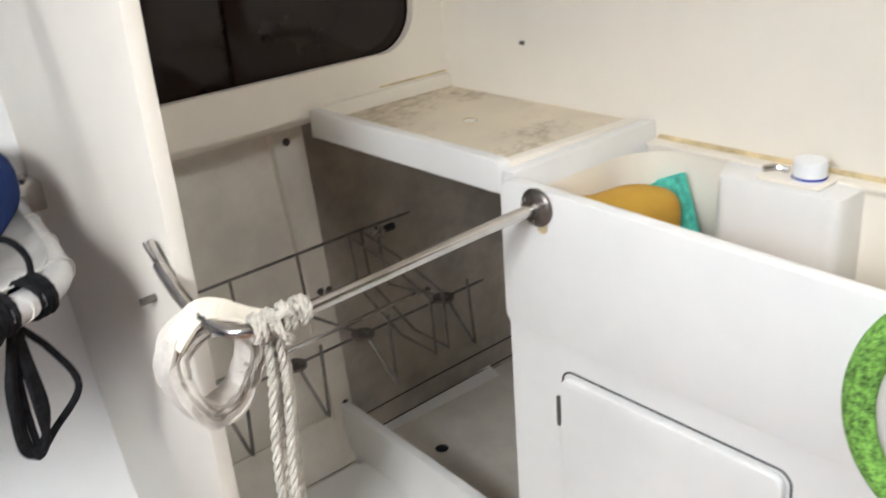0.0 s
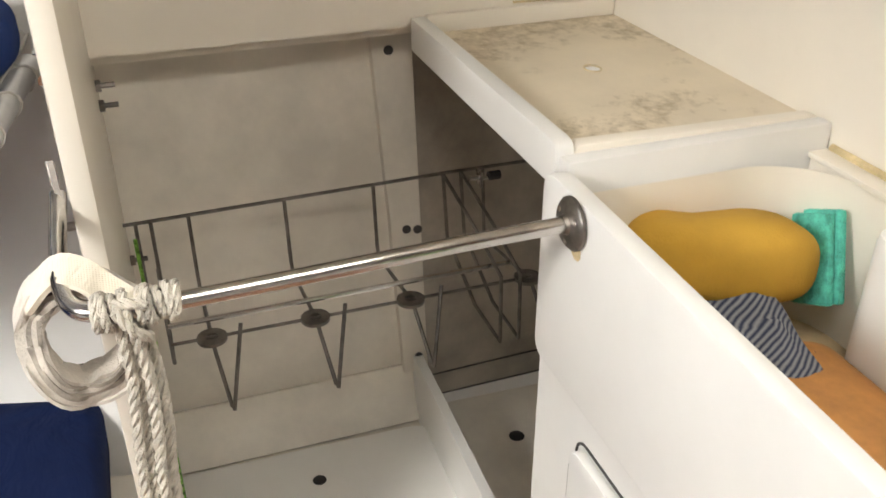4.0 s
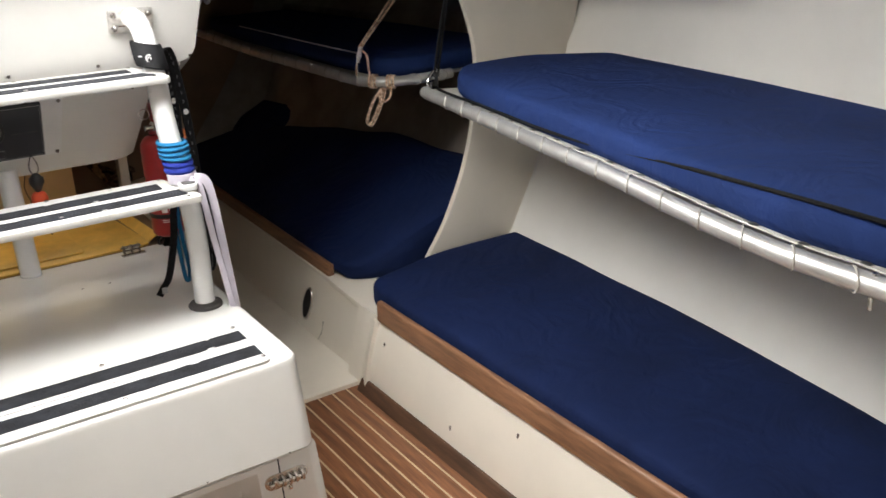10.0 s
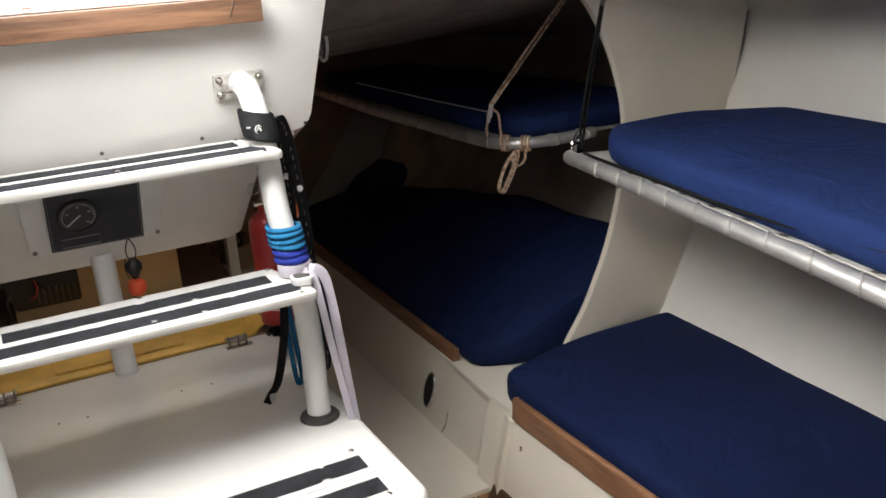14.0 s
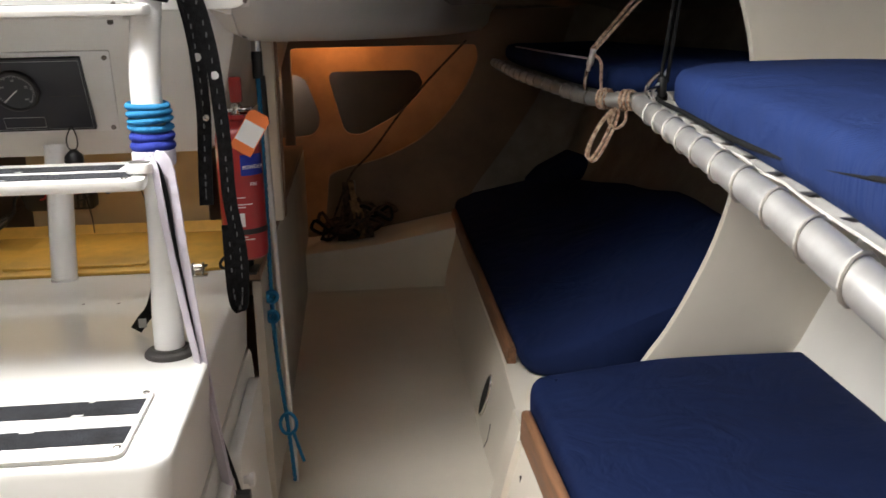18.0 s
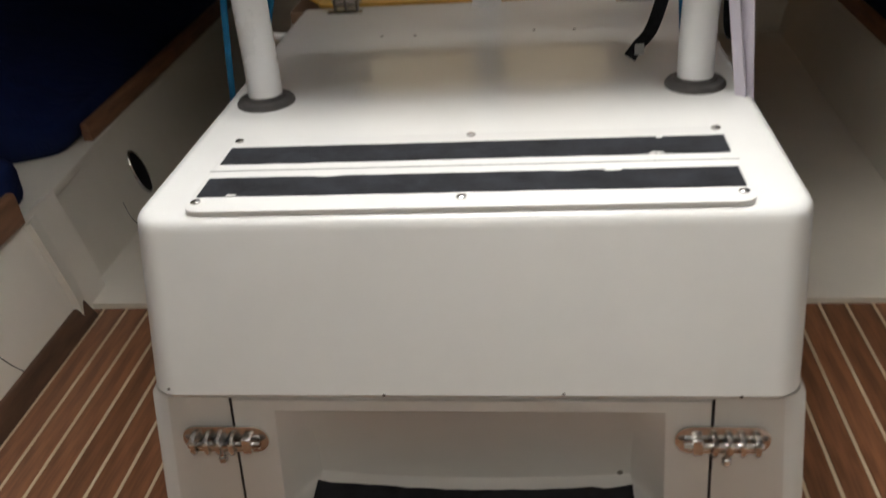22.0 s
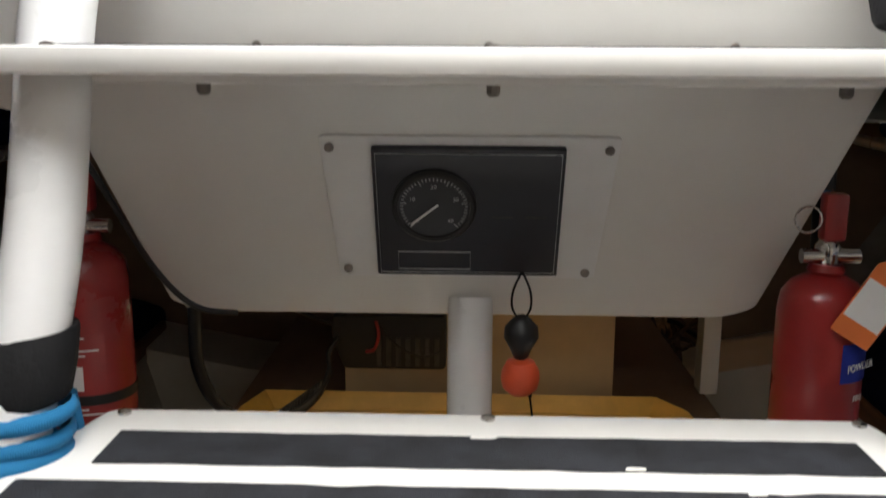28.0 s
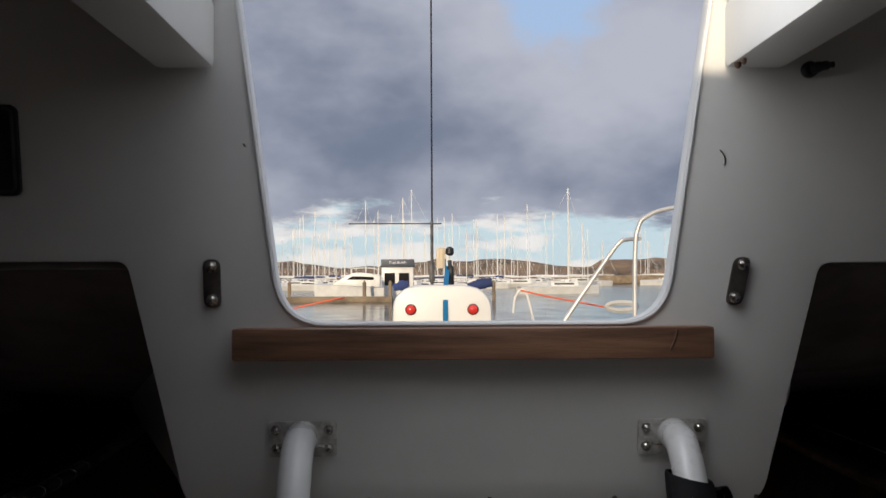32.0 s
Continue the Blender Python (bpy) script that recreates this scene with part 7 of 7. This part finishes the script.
part("print_bar", bx(0.262, 0.4555, 1.237, 0.270, 0.458, 1.2395), WHITE, up_wrap)


def folds(s, z0, n, step, bulge, material, name, label, seed):
    """A soft stretch band pushed into n rounded folds round the rail."""
    t = thing(name, label, "band", rail_at(s, z0))
    rr = random.Random(seed)
    for k in range(n):
        p0, tilt, more = rr.uniform(0, 6.28), rr.uniform(0.0008, 0.0022), rr.uniform(0.85, 1.15)
        rows = []
        for q in range(7):
            f = q / 6
            c = rail_at(s, z0 + step * (k + f))
            r = 0.0325 + bulge * 0.62 * more * math.sin(math.pi * f) ** 0.8 if 0 < q < 6 else 0.0325
            rows.append([c + Vector(((r + 0.0012 * math.sin(3 * a + k)) * math.cos(a), (r + 0.0012 * math.sin(3 * a + k)) * math.sin(a), tilt * math.cos(a + p0))) for a in (i * math.tau / 26 for i in range(27))])
        part("fold", sheet(rows, -0.005), material, t)
    return t


tc = folds(-1, 0.926, 3, 0.0125, 0.0085, TEAL, "stretch_band", "teal stretch band in soft folds round the ladder rail", 3)
part("end", tube([rail_at(-1, 0.96) + Vector((-0.03, 0.03, 0)), (-0.362, 0.42, 0.90), (-0.382, 0.42, 0.76), (-0.395, 0.42, 0.62), (-0.402, 0.42, 0.50)], 0.0052, 8), TEAL, tc)
part("end", tube([rail_at(-1, 0.96) + Vector((0.02, 0.03, 0)), (-0.293, 0.44, 0.90), (-0.30, 0.445, 0.83), (-0.325, 0.45, 0.72), (-0.36, 0.47, 0.64)], 0.0060, 8), TEAL, tc)
tr = folds(1, 0.992, 4, 0.0115, 0.0085, TEAL, "stretch_band", "teal stretch band in soft folds round the port ladder rail", 5)
part("loop", tube([rail_at(1, 1.0) + Vector((0.0, 0.03, 0)), (0.306, 0.48, 0.90), (0.303, 0.50, 0.80), (0.310, 0.50, 0.66), (0.318, 0.50, 0.632), (0.325, 0.50, 0.66), (0.315, 0.50, 0.80), (0.312, 0.48, 0.90)], 0.0058, 8), TEAL, tr)
folds(1, 0.960, 2, 0.0155, 0.0085, NAVYBLUE, "stretch_band", "royal blue stretch band below the teal one", 8)
web = thing("lilac_webbing", "pale lilac webbing tied to the ladder and hanging down", "webbing", (0.34, 0.35, 0.95))
part("band", turned([(0.034, 0.936), (0.0355, 0.94), (0.0355, 0.957), (0.034, 0.961)], 20, (rail_at(1, 0.95).x, rail_at(1, 0.95).y, 0)), LILAC, web)
part("tail", ribbon([(0.318, 0.338, 0.955), (0.338, 0.322, 0.948), (0.346, 0.314, 0.90), (0.352, 0.308, 0.82), (0.360, 0.306, 0.72), (0.370, 0.305, 0.60), (0.386, 0.303, 0.45), (0.40, 0.30, 0.34)], 0.027, 0.002, (0.8, -0.6, 0)), LILAC, web)
part("tail", ribbon([(0.312, 0.335, 0.955), (0.328, 0.322, 0.935), (0.336, 0.318, 0.88), (0.342, 0.315, 0.80), (0.358, 0.313, 0.66), (0.382, 0.313, 0.50), (0.412, 0.315, 0.36), (0.425, 0.32, 0.25)], 0.017, 0.002, (0.5, -0.8, 0)), BLACKROPE, web, "dark grey edge webbing")
part("tail", ribbon([(0.306, 0.335, 0.957), (0.320, 0.318, 0.945), (0.326, 0.311, 0.90), (0.332, 0.306, 0.84), (0.345, 0.303, 0.74), (0.362, 0.300, 0.62), (0.384, 0.299, 0.48), (0.398, 0.297, 0.37)], 0.016, 0.002, (0.75, -0.65, 0)), LILAC, web)
part("cam_buckle", plate_z(rrect(0.276, 0.306, 0.318, 0.346, 0.012), 0.9345, 0.951, 0.004), WHITE, web, "white plastic buckle on the tread")
part("buckle_slot", plate_z(rrect(0.281, 0.311, 0.313, 0.338, 0.008), 0.951, 0.9525), RUBBER, web)
part("buckle", bx(0.392, 0.292, 0.345, 0.432, 0.312, 0.372, 0.004), BLACK, web, "black plastic buckle")
part("dark_tail", ribbon([(0.412, 0.30, 0.345), (0.415, 0.30, 0.25), (0.41, 0.305, 0.14)], 0.022, 0.002, (1, 0, 0)), NAVYBLUE, web)
bt = thing("black_strap", "short black webbing strap with a printed tag", "strap", (0.29, 0.47, 0.75))
part("strap", ribbon([(0.300, 0.44, 0.90), (0.294, 0.465, 0.84), (0.287, 0.47, 0.77), (0.262, 0.47, 0.672), (0.240, 0.468, 0.64), (0.227, 0.466, 0.622)], 0.021, 0.002, (0.9, 0.2, 0.3)), BLACKROPE, bt)
part("tag", bx(0.234, 0.458, 0.628, 0.248, 0.461, 0.645, 0.001), MARK, bt)
ln = thing("lanyards", "two black printed lanyards hanging from the ladder's top", "lanyard", (0.38, 0.55, 1.0))
for pts in ([(0.318, 0.50, 1.235), (0.345, 0.53, 1.225), (0.360, 0.555, 1.14), (0.366, 0.56, 1.02), (0.360, 0.56, 0.90), (0.357, 0.56, 0.83)], [(0.322, 0.505, 1.24), (0.362, 0.54, 1.225), (0.386, 0.56, 1.12), (0.398, 0.56, 0.96), (0.400, 0.56, 0.84), (0.412, 0.56, 0.74), (0.410, 0.56, 0.65), (0.402, 0.56, 0.625), (0.394, 0.56, 0.66), (0.394, 0.56, 0.79)]):
    one = part("strap", ribbon(pts, 0.026, 0.0022, (1, 0.25, 0)), BLACKROPE, ln)
    way = smooth(pts, 6)
    for k in range(5, len(way) - 2):
        if k % 5 != 4:
            q, w = way[k], 0.0007 + 0.0003 * (k % 3)
            part("print_bar", bx(q.x - w, q.y - 0.0026, q.z - 0.0045, q.x + w, q.y - 0.0018, q.z + 0.0045), DIMPRINT, one)
    mid = smooth(pts, 6)[14]
    part("mark", turned([(0.0075, -0.0016), (0.0075, -0.0026), (0.001, -0.0028)], 12, mid, "y"), WHITE, one, "round white mark")
part("toggle", turned([(0.005, 0), (0.006, -0.004), (0.002, -0.006)], 10, (0.372, 0.545, 0.995), "y"), STEEL, ln)
part("cord", tube([(0.33, 0.50, 1.225), (0.352, 0.515, 1.19), (0.362, 0.53, 1.10), (0.366, 0.54, 1.0)], 0.003, 6), BLACKROPE, ln)
tv = thing("teal_rope", "teal rope with knots hanging beside the post", "rope", (0.43, 0.96, 0.5))
part("rope", rope([(0.428, 0.965, 1.06), (0.428, 0.963, 0.90), (0.427, 0.962, 0.70), (0.424, 0.960, 0.50), (0.428, 0.958, 0.36), (0.440, 0.956, 0.22), (0.448, 0.956, 0.10), (0.452, 0.956, 0.03)], 0.0052, 60, n=4), TEAL, tv)
for z, x in ((0.52, 0.425), (0.47, 0.424)):
    part("knot", tube([Vector((x + 0.012 * math.cos(a), 0.957, z + 0.012 * math.sin(a))) for a in (i * math.tau / 10 for i in range(10))], 0.0065, 7, closed=True, n=2), TEAL, tv)
part("loop", tube([Vector((0.445 + 0.02 * math.cos(a), 0.950, 0.19 + 0.028 * math.sin(a))) for a in (i * math.tau / 14 for i in range(14))], 0.0045, 7, closed=True, n=2), TEAL, tv)
part("tail", tube([(0.455, 0.95, 0.17), (0.468, 0.95, 0.12), (0.478, 0.95, 0.085)], 0.0045, 7), TEAL, tv)
part("hanger", tube([(0.428, 0.972, 1.04), (0.428, 0.972, 1.19)], 0.011, 12, n=1), STEEL, tv, "steel hanger tube")
pole = thing("boat_hook", "slim alloy pole with a teal rope tied round it", "pole", (0.44, 0.985, 0.013))
part("shaft", tube([(0.452, 0.985, 0.014), (0.440, 0.984, 0.45), (0.431, 0.984, 1.10)], 0.0085, 12, n=2), ALU, pole)
part("grip", tube([(0.434, 0.984, 0.93), (0.431, 0.984, 1.04)], 0.0115, 12, n=1), BLACK, pole, "black rubber grip")
part("black_end", tube([(0.428, 0.969, 1.035), (0.428, 0.969, 1.095)], 0.012, 10, n=1), BLACK, tv)
grp = thing("cordage_heap", "heap of tan and black cordage on the aft step", "cordage", (0.62, 2.80, 0.17))
rnd = random.Random(8)
for k in range(9):
    c = Vector((0.60 + rnd.uniform(-0.1, 0.14), 2.78 + rnd.uniform(-0.05, 0.06), 0.20 + 0.012 * k))
    a0 = rnd.random() * 6
    part("coil", tube([c + Vector((rnd.uniform(0.07, 0.12) * math.cos(a0 + i * 0.7), rnd.uniform(0.04, 0.07) * math.sin(a0 + i * 0.7), 0.06 * max(0, math.sin(i * 1.1 + k)) + rnd.uniform(-0.01, 0.03))) for i in range(9)], 0.008, 6, closed=True, n=3), DARKCORD if k % 3 else BLACKROPE, grp)
part("upright", tube([(0.50, 2.82, 0.19), (0.55, 2.84, 0.33), (0.62, 2.86, 0.48), (0.72, 2.88, 0.58), (0.9, 2.90, 0.80), (1.15, 2.91, 1.05)], 0.005, 7), DARKCORD, grp)
part("tackle", bx(0.60, 2.80, 0.30, 0.635, 2.83, 0.46, 0.012), OLDSTEEL, grp)
for k in range(12):
    a0, h0 = rnd.uniform(-0.09, 0.10), rnd.uniform(0.12, 0.27)
    part("strap", ribbon([(0.60 + a0, 2.765, 0.20), (0.60 + a0 * 0.7 + rnd.uniform(-0.02, 0.02), 2.755, 0.20 + h0 * 0.6), (0.60 + a0 * 0.35, 2.775, 0.20 + h0)], rnd.uniform(0.016, 0.04), 0.004, (1, rnd.uniform(-0.6, 0.6), 0), 4), DARKCORD if k % 2 else CLOTHTAN, grp)


# ---- outside, seen through the companionway ----
WATER = mat("harbour_water", (0.045, 0.065, 0.08), rough=0.12, var=0.2, scale=0.4, bump=0.7, bump_scale=1.2)
BOATWHITE = mat("boat_white", (0.78, 0.755, 0.71), rough=0.35, var=0.05, scale=1.0)
MAST = mat("mast_alloy", (0.82, 0.79, 0.73), rough=0.4, metal=0.0, var=0.05)
RAILGREY = mat("rail_steel", (0.62, 0.60, 0.57), rough=0.35, metal=0.4, var=0.06)
LAND = mat("far_woods", (0.20, 0.125, 0.07), rough=0.9, var=0.35, scale=0.06)
TIMBER = mat("pontoon_timber", (0.26, 0.19, 0.12), rough=0.8, var=0.2, scale=0.6)
SIGN = mat("sign_board", (0.06, 0.07, 0.09), rough=0.5, var=0.05)
SAILBLUE = mat("sail_cover", (0.03, 0.05, 0.16), rough=0.8, var=0.2, scale=2)
LENS = mat("red_lens", (0.62, 0.03, 0.02), rough=0.2, coat=0.5)
BUOY = mat("orange_line", (0.75, 0.16, 0.08), rough=0.7)
SEA = -0.85
solid("water", plate_z([(-2500, -2500), (2500, -2500), (2500, 2500), (-2500, 2500)], SEA - 0.4, SEA), WATER, "grey harbour water", "water", kind="structure", flat=True)

# own stern
stern = thing("stern_locker", "white moulded stern pod with two red lamps", "stern pod", (0.0, 4.55, 1.1))
part("pod", plate_y(rounded([(-0.31, 1.10), (0.30, 1.10), (0.288, 1.42), (0.225, 1.495), (0.13, 1.516), (-0.13, 1.516), (-0.235, 1.500), (-0.298, 1.43)], [0.0, 0.0, 0.06, 0.05, 0.05, 0.05, 0.05, 0.06], 5), 4.5, 4.9, 0.03), BOATWHITE, stern)
for x in (-0.193, 0.177):
    rimo = part("lamp", turned([(0.034, 0.0), (0.034, -0.008), (0.028, -0.012)], 18, (x, 4.5, 1.372), "y"), BLACK, stern)
    part("red_lens", turned([(0.029, -0.010), (0.026, -0.020), (0.012, -0.027), (0.001, -0.028)], 18, (x, 4.5, 1.372), "y"), LENS, rimo, "red lamp lens")
part("blue_strap", ribbon([(0.012, 4.492, 1.12), (0.013, 4.492, 1.40), (0.020, 4.60, 1.53), (0.032, 4.84, 1.60), (0.035, 4.89, 1.68)], 0.030, 0.003, (1, 0, 0)), TEAL, stern, "blue strap over the pod")
own_stay = thing("backstay", "thin dark backstay wire with a tensioner", "rigging", (-0.063, 4.86, 1.5))
part("wire", tube([(-0.062, 4.86, 1.50), (-0.062, 4.86, 7.5)], 0.0055, 8, n=1), BLACK, own_stay)
part("tensioner", tube([(-0.063, 4.86, 1.50), (-0.063, 4.86, 1.92)], 0.010, 8, n=1), OLDSTEEL, own_stay)
part("shackle_knot", turned([(0.006, 1.52), (0.020, 1.55), (0.014, 1.60), (0.020, 1.64), (0.006, 1.68)], 8, (-0.063, 4.86, 0)), OLDSTEEL, own_stay)
staff = thing("ensign_staff", "furled ensign on a staff at the stern", "flagstaff", (0.03, 4.88, 1.5))
part("staff", tube([(0.035, 4.88, 1.48), (0.040, 4.885, 1.74)], 0.012, 8, n=1), MAST, staff)
part("flag", tube([(0.050, 4.87, 1.46), (0.055, 4.87, 1.52), (0.053, 4.87, 1.60), (0.048, 4.88, 1.67)], [0.014, 0.022, 0.024, 0.014], 9), BLACK, staff, "dark furled cloth")
part("fender", plate_y(rrect(-0.035, 1.62, 0.022, 1.75, 0.012), 4.90, 4.93, 0.004), HOLLY, staff, "tan block beside the staff")
part("finial", turned([(0.016, 1.70), (0.028, 1.715), (0.026, 1.745), (0.010, 1.757)], 10, (0.050, 4.885, 0)), BLACK, staff)
for x0, x1, z0, z1 in ((-0.30, -0.21, 1.50, 1.515), (0.16, 0.31, 1.502, 1.530)):
    cv = thing("rolled_cover", "rolled blue cover beside the stern pod", "cover", ((x0 + x1) / 2, 4.75, 1.5), group="rolled covers")
    part("roll", tube([(x0, 4.75, z0), ((x0 + x1) / 2, 4.74, (z0 + z1) / 2 + 0.004), (x1, 4.73, z1)], [0.024, 0.033, 0.028], 12), SAILBLUE, cv)
pulpit = thing("stern_rail", "white tubular stern rail with a wire and lines", "stern rail", (0.8, 3.3, 1.2), kind="")
part("tube", tube([(0.44, 3.4, 1.19), (0.566, 3.4, 1.374), (0.74, 3.4, 1.623), (0.815, 3.4, 1.722), (0.85, 3.38, 1.740), (0.88, 3.25, 1.738)], 0.0105, 10), RAILGREY, pulpit)
part("tube", tube([(0.842, 3.2, 1.19), (0.843, 3.2, 1.44), (0.848, 3.2, 1.70), (0.862, 3.2, 1.785), (0.895, 3.2, 1.832), (1.01, 3.2, 1.874), (1.4, 3.2, 1.93)], 0.0105, 10), RAILGREY, pulpit)
part("wire", tube([(0.0, 4.88, 1.905), (-0.59, 4.86, 1.905)], 0.0040, 6, n=1), RUBBER, pulpit)
part("stay", tube([(0.387, 4.2, 1.36), (0.400, 4.2, 1.45), (0.439, 4.2, 1.494), (0.466, 4.2, 1.46), (0.497, 4.2, 1.338), (0.52, 4.2, 1.19)], 0.006, 8), MAST, pulpit)
part("line", tube([(0.43, 4.2, 1.488), (0.60, 4.02, 1.449), (0.85, 3.65, 1.402)], 0.005, 6), BUOY, pulpit, "orange line")
part("coil", tube([Vector((0.87 + 0.075 * math.cos(a), 3.6, 1.415 + 0.020 * math.sin(a))) for a in (k * math.tau / 10 for k in range(10))], 0.014, 6, closed=True, n=2), CANVAS, pulpit, "white coiled line")
part("line", tube([(-0.55, 4.1, 1.455), (-0.613, 4.0, 1.445), (-0.806, 4.0, 1.403), (-1.1, 3.9, 1.34)], 0.005, 6), BUOY, pulpit, "orange line")

# the marina across the water
rnd = random.Random(21)


def yacht(x, y, length, h, cabin, cover, turn):
    b = thing("moored_yacht", rnd.choice(("white moored sailing yacht with a bare mast", "white moored sailing yacht with a blue sail cover")), "yacht", (x, y, SEA), group="moored yachts")
    L, B = length, length * 0.3
    m = Matrix.Translation((x, y, SEA)) @ Matrix.Rotation(turn, 4, "Z")
    rows = []
    for u in [k / 8 for k in range(9)]:
        w = B / 2 * (1 - (2 * u - 0.85) ** 4 * 0.5) * (1 if u < 0.85 else max(0.03, (1 - u) / 0.15))
        xx = -L / 2 + L * u
        rows.append([m @ Vector(p) for p in ((xx, -w * 0.7, -0.1), (xx, -w, h * 0.9 + 0.12 * u), (xx, 0, h + 0.14 * u), (xx, w, h * 0.9 + 0.12 * u), (xx, w * 0.7, -0.1))])
    part("hull", sheet(rows), BOATWHITE, b)
    cab = bx(-L * 0.12, -B * 0.26, h, L * 0.22, B * 0.26, h + cabin, 0.12)
    cab.transform(m)
    part("cabin", cab, BOATWHITE, b)
    win = bx(-L * 0.08, -B * 0.265, h + cabin * 0.35, L * 0.16, B * 0.265, h + cabin * 0.7)
    win.transform(m)
    part("window", win, SMOKE, b)
    mast = tube([m @ Vector((L * 0.12, 0, h)), m @ Vector((L * 0.12, 0, h + L * 1.18))], 0.085, 6, n=1)
    part("mast", mast, MAST, b)
    part("boom", tube([m @ Vector((L * 0.12, 0, h + 1.3)), m @ Vector((-L * 0.28, 0, h + 1.35))], 0.17, 6, n=1), SAILBLUE if cover else BOATWHITE, b)
    part("spreader", tube([m @ Vector((L * 0.12, -0.9, h + L * 0.75)), m @ Vector((L * 0.12, 0.9, h + L * 0.75))], 0.035, 5, n=1), MAST, b)
    for q in (L * 0.49, -L * 0.49):
        part("stay", tube([m @ Vector((q, 0, h)), m @ Vector((L * 0.12, 0, h + L * 1.16))], 0.018, 4, n=1), MAST, b)


for k in range(92):
    x = -62 + k * 1.24 + rnd.uniform(-1.2, 1.2)
    if 34 < x < 40:
        x += 6
    far = 165 + rnd.uniform(-25, 120) + max(0, x) * 1.4
    yacht(x * far / 165, far, rnd.uniform(8, 13.5), rnd.uniform(0.8, 1.2), rnd.uniform(0.4, 0.8), rnd.random() < 0.4, rnd.uniform(-0.7, 0.7) + (math.pi if rnd.random() < 0.5 else 0))
for k in range(46):
    far = rnd.uniform(150, 235)
    yacht((-0.36 + 0.0102 * k + rnd.uniform(-0.006, 0.006)) * far, far, rnd.uniform(8, 12), rnd.uniform(0.8, 1.1), rnd.uniform(0.4, 0.7), rnd.random() < 0.4, rnd.uniform(-0.5, 0.5))
yacht(17.5, 118, 11, 1.0, 0.6, False, 0.15)
mb = thing("motor_yacht", "white motor yacht with dark windows at the fuel berth", "motor yacht", (-8, 90, SEA))
hull_rows = []
for u in [k / 10 for k in range(11)]:
    xx, w = -11.2 + 7.0 * u, 1.25 * (min(1.0, 0.25 + 2.4 * u) if u < 0.4 else 1.0)
    hull_rows.append([(xx, 90 - w * 0.75, SEA), (xx, 90 - w, 0.75 - 0.35 * u), (xx, 90, 0.85 - 0.35 * u), (xx, 90 + w, 0.75 - 0.35 * u), (xx, 90 + w * 0.75, SEA)])
part("hull", sheet(hull_rows), BOATWHITE, mb)
part("cabin", plate_y(rounded([(-9.6, 0.7), (-4.6, 0.5), (-4.6, 1.7), (-6.4, 1.95), (-7.4, 1.9), (-8.6, 1.25)], 0.25, 4), 89.0, 91.0, 0.08), BOATWHITE, mb)
part("window", plate_y(rounded([(-8.0, 1.25), (-5.2, 1.20), (-5.2, 1.50), (-7.3, 1.58)], 0.15, 3), 88.96, 89.0), SMOKE, mb)
part("flybridge_rail", tube([(-7.4, 89.1, 1.9), (-7.2, 89.1, 2.35), (-5.0, 89.1, 2.3), (-4.8, 89.1, 1.7)], 0.05, 6), MAST, mb)
pont = thing("pontoon", "floating timber pontoon with piles", "pontoon", (-12, 84, SEA))
part("deck", bx(-45, 83, SEA, -3.2, 86, SEA + 0.5, 0.05), TIMBER, pont)
for x in (-30, -26.5, -16, -13.2, -6.0, -3.5, 2.5, 6.5):
    part("pile", turned([(0.17, SEA), (0.17, SEA + 1.7), (0.21, SEA + 1.72), (0.05, SEA + 2.0)], 10, (x, 86.5, 0)), TIMBER, pont)
kiosk = thing("dock_building", "small dock building with a dark lettered sign", "building", (-3.0, 96, SEA))
part("wall", bx(-4.7, 94.3, SEA, -1.4, 98, 2.50, 0.05), BOATWHITE, kiosk)
part("roof", bx(-4.9, 94.21, 2.5, -1.2, 98.3, 2.65, 0.05), SIGN, kiosk)
part("sign", bx(-4.77, 94.0, 2.63, -1.25, 94.2, 3.34, 0.02), SIGN, kiosk, "dark sign board")
part("lettering", lettering("Fuel Berth", 0.42, Matrix.Translation((-3.0, 93.95, 2.99)) @ Matrix.Rotation(radians(90), 4, "X"), 0.01), WHITE, kiosk, "white words on the sign")
part("window", bx(-4.4, 94.26, 0.6, -3.3, 94.32, 1.9), SMOKE, kiosk)
part("window", bx(-2.9, 94.26, 0.6, -1.8, 94.32, 1.9), SMOKE, kiosk)
# far shore
rows = []
for j in range(3):
    row = []
    for k in range(161):
        x = -420 + 6 * k
        hh = 9.0 + 5.5 * noise.noise((x * 0.012, 0.3, 0)) + 2.6 * noise.noise((x * 0.07, 1.3, 0)) + 1.6 * noise.noise((x * 0.25, 2.1, 0)) + (5 if x > 90 else 0)
        row.append((x, 430 + 30 * j, SEA if j == 0 else SEA + max(1.5, hh) * (0.75 if j == 1 else 1.0)))
    rows.append(row)
solid("backdrop_woods", sheet(rows), LAND, "low wooded far shore", "far shore", kind="structure")
bank = solid("backdrop_bank", bx(36, 240, SEA, 92, 262, SEA + 2.4, 0.6), TIMBER, "brown earth bank across the water", "bank", kind="structure")
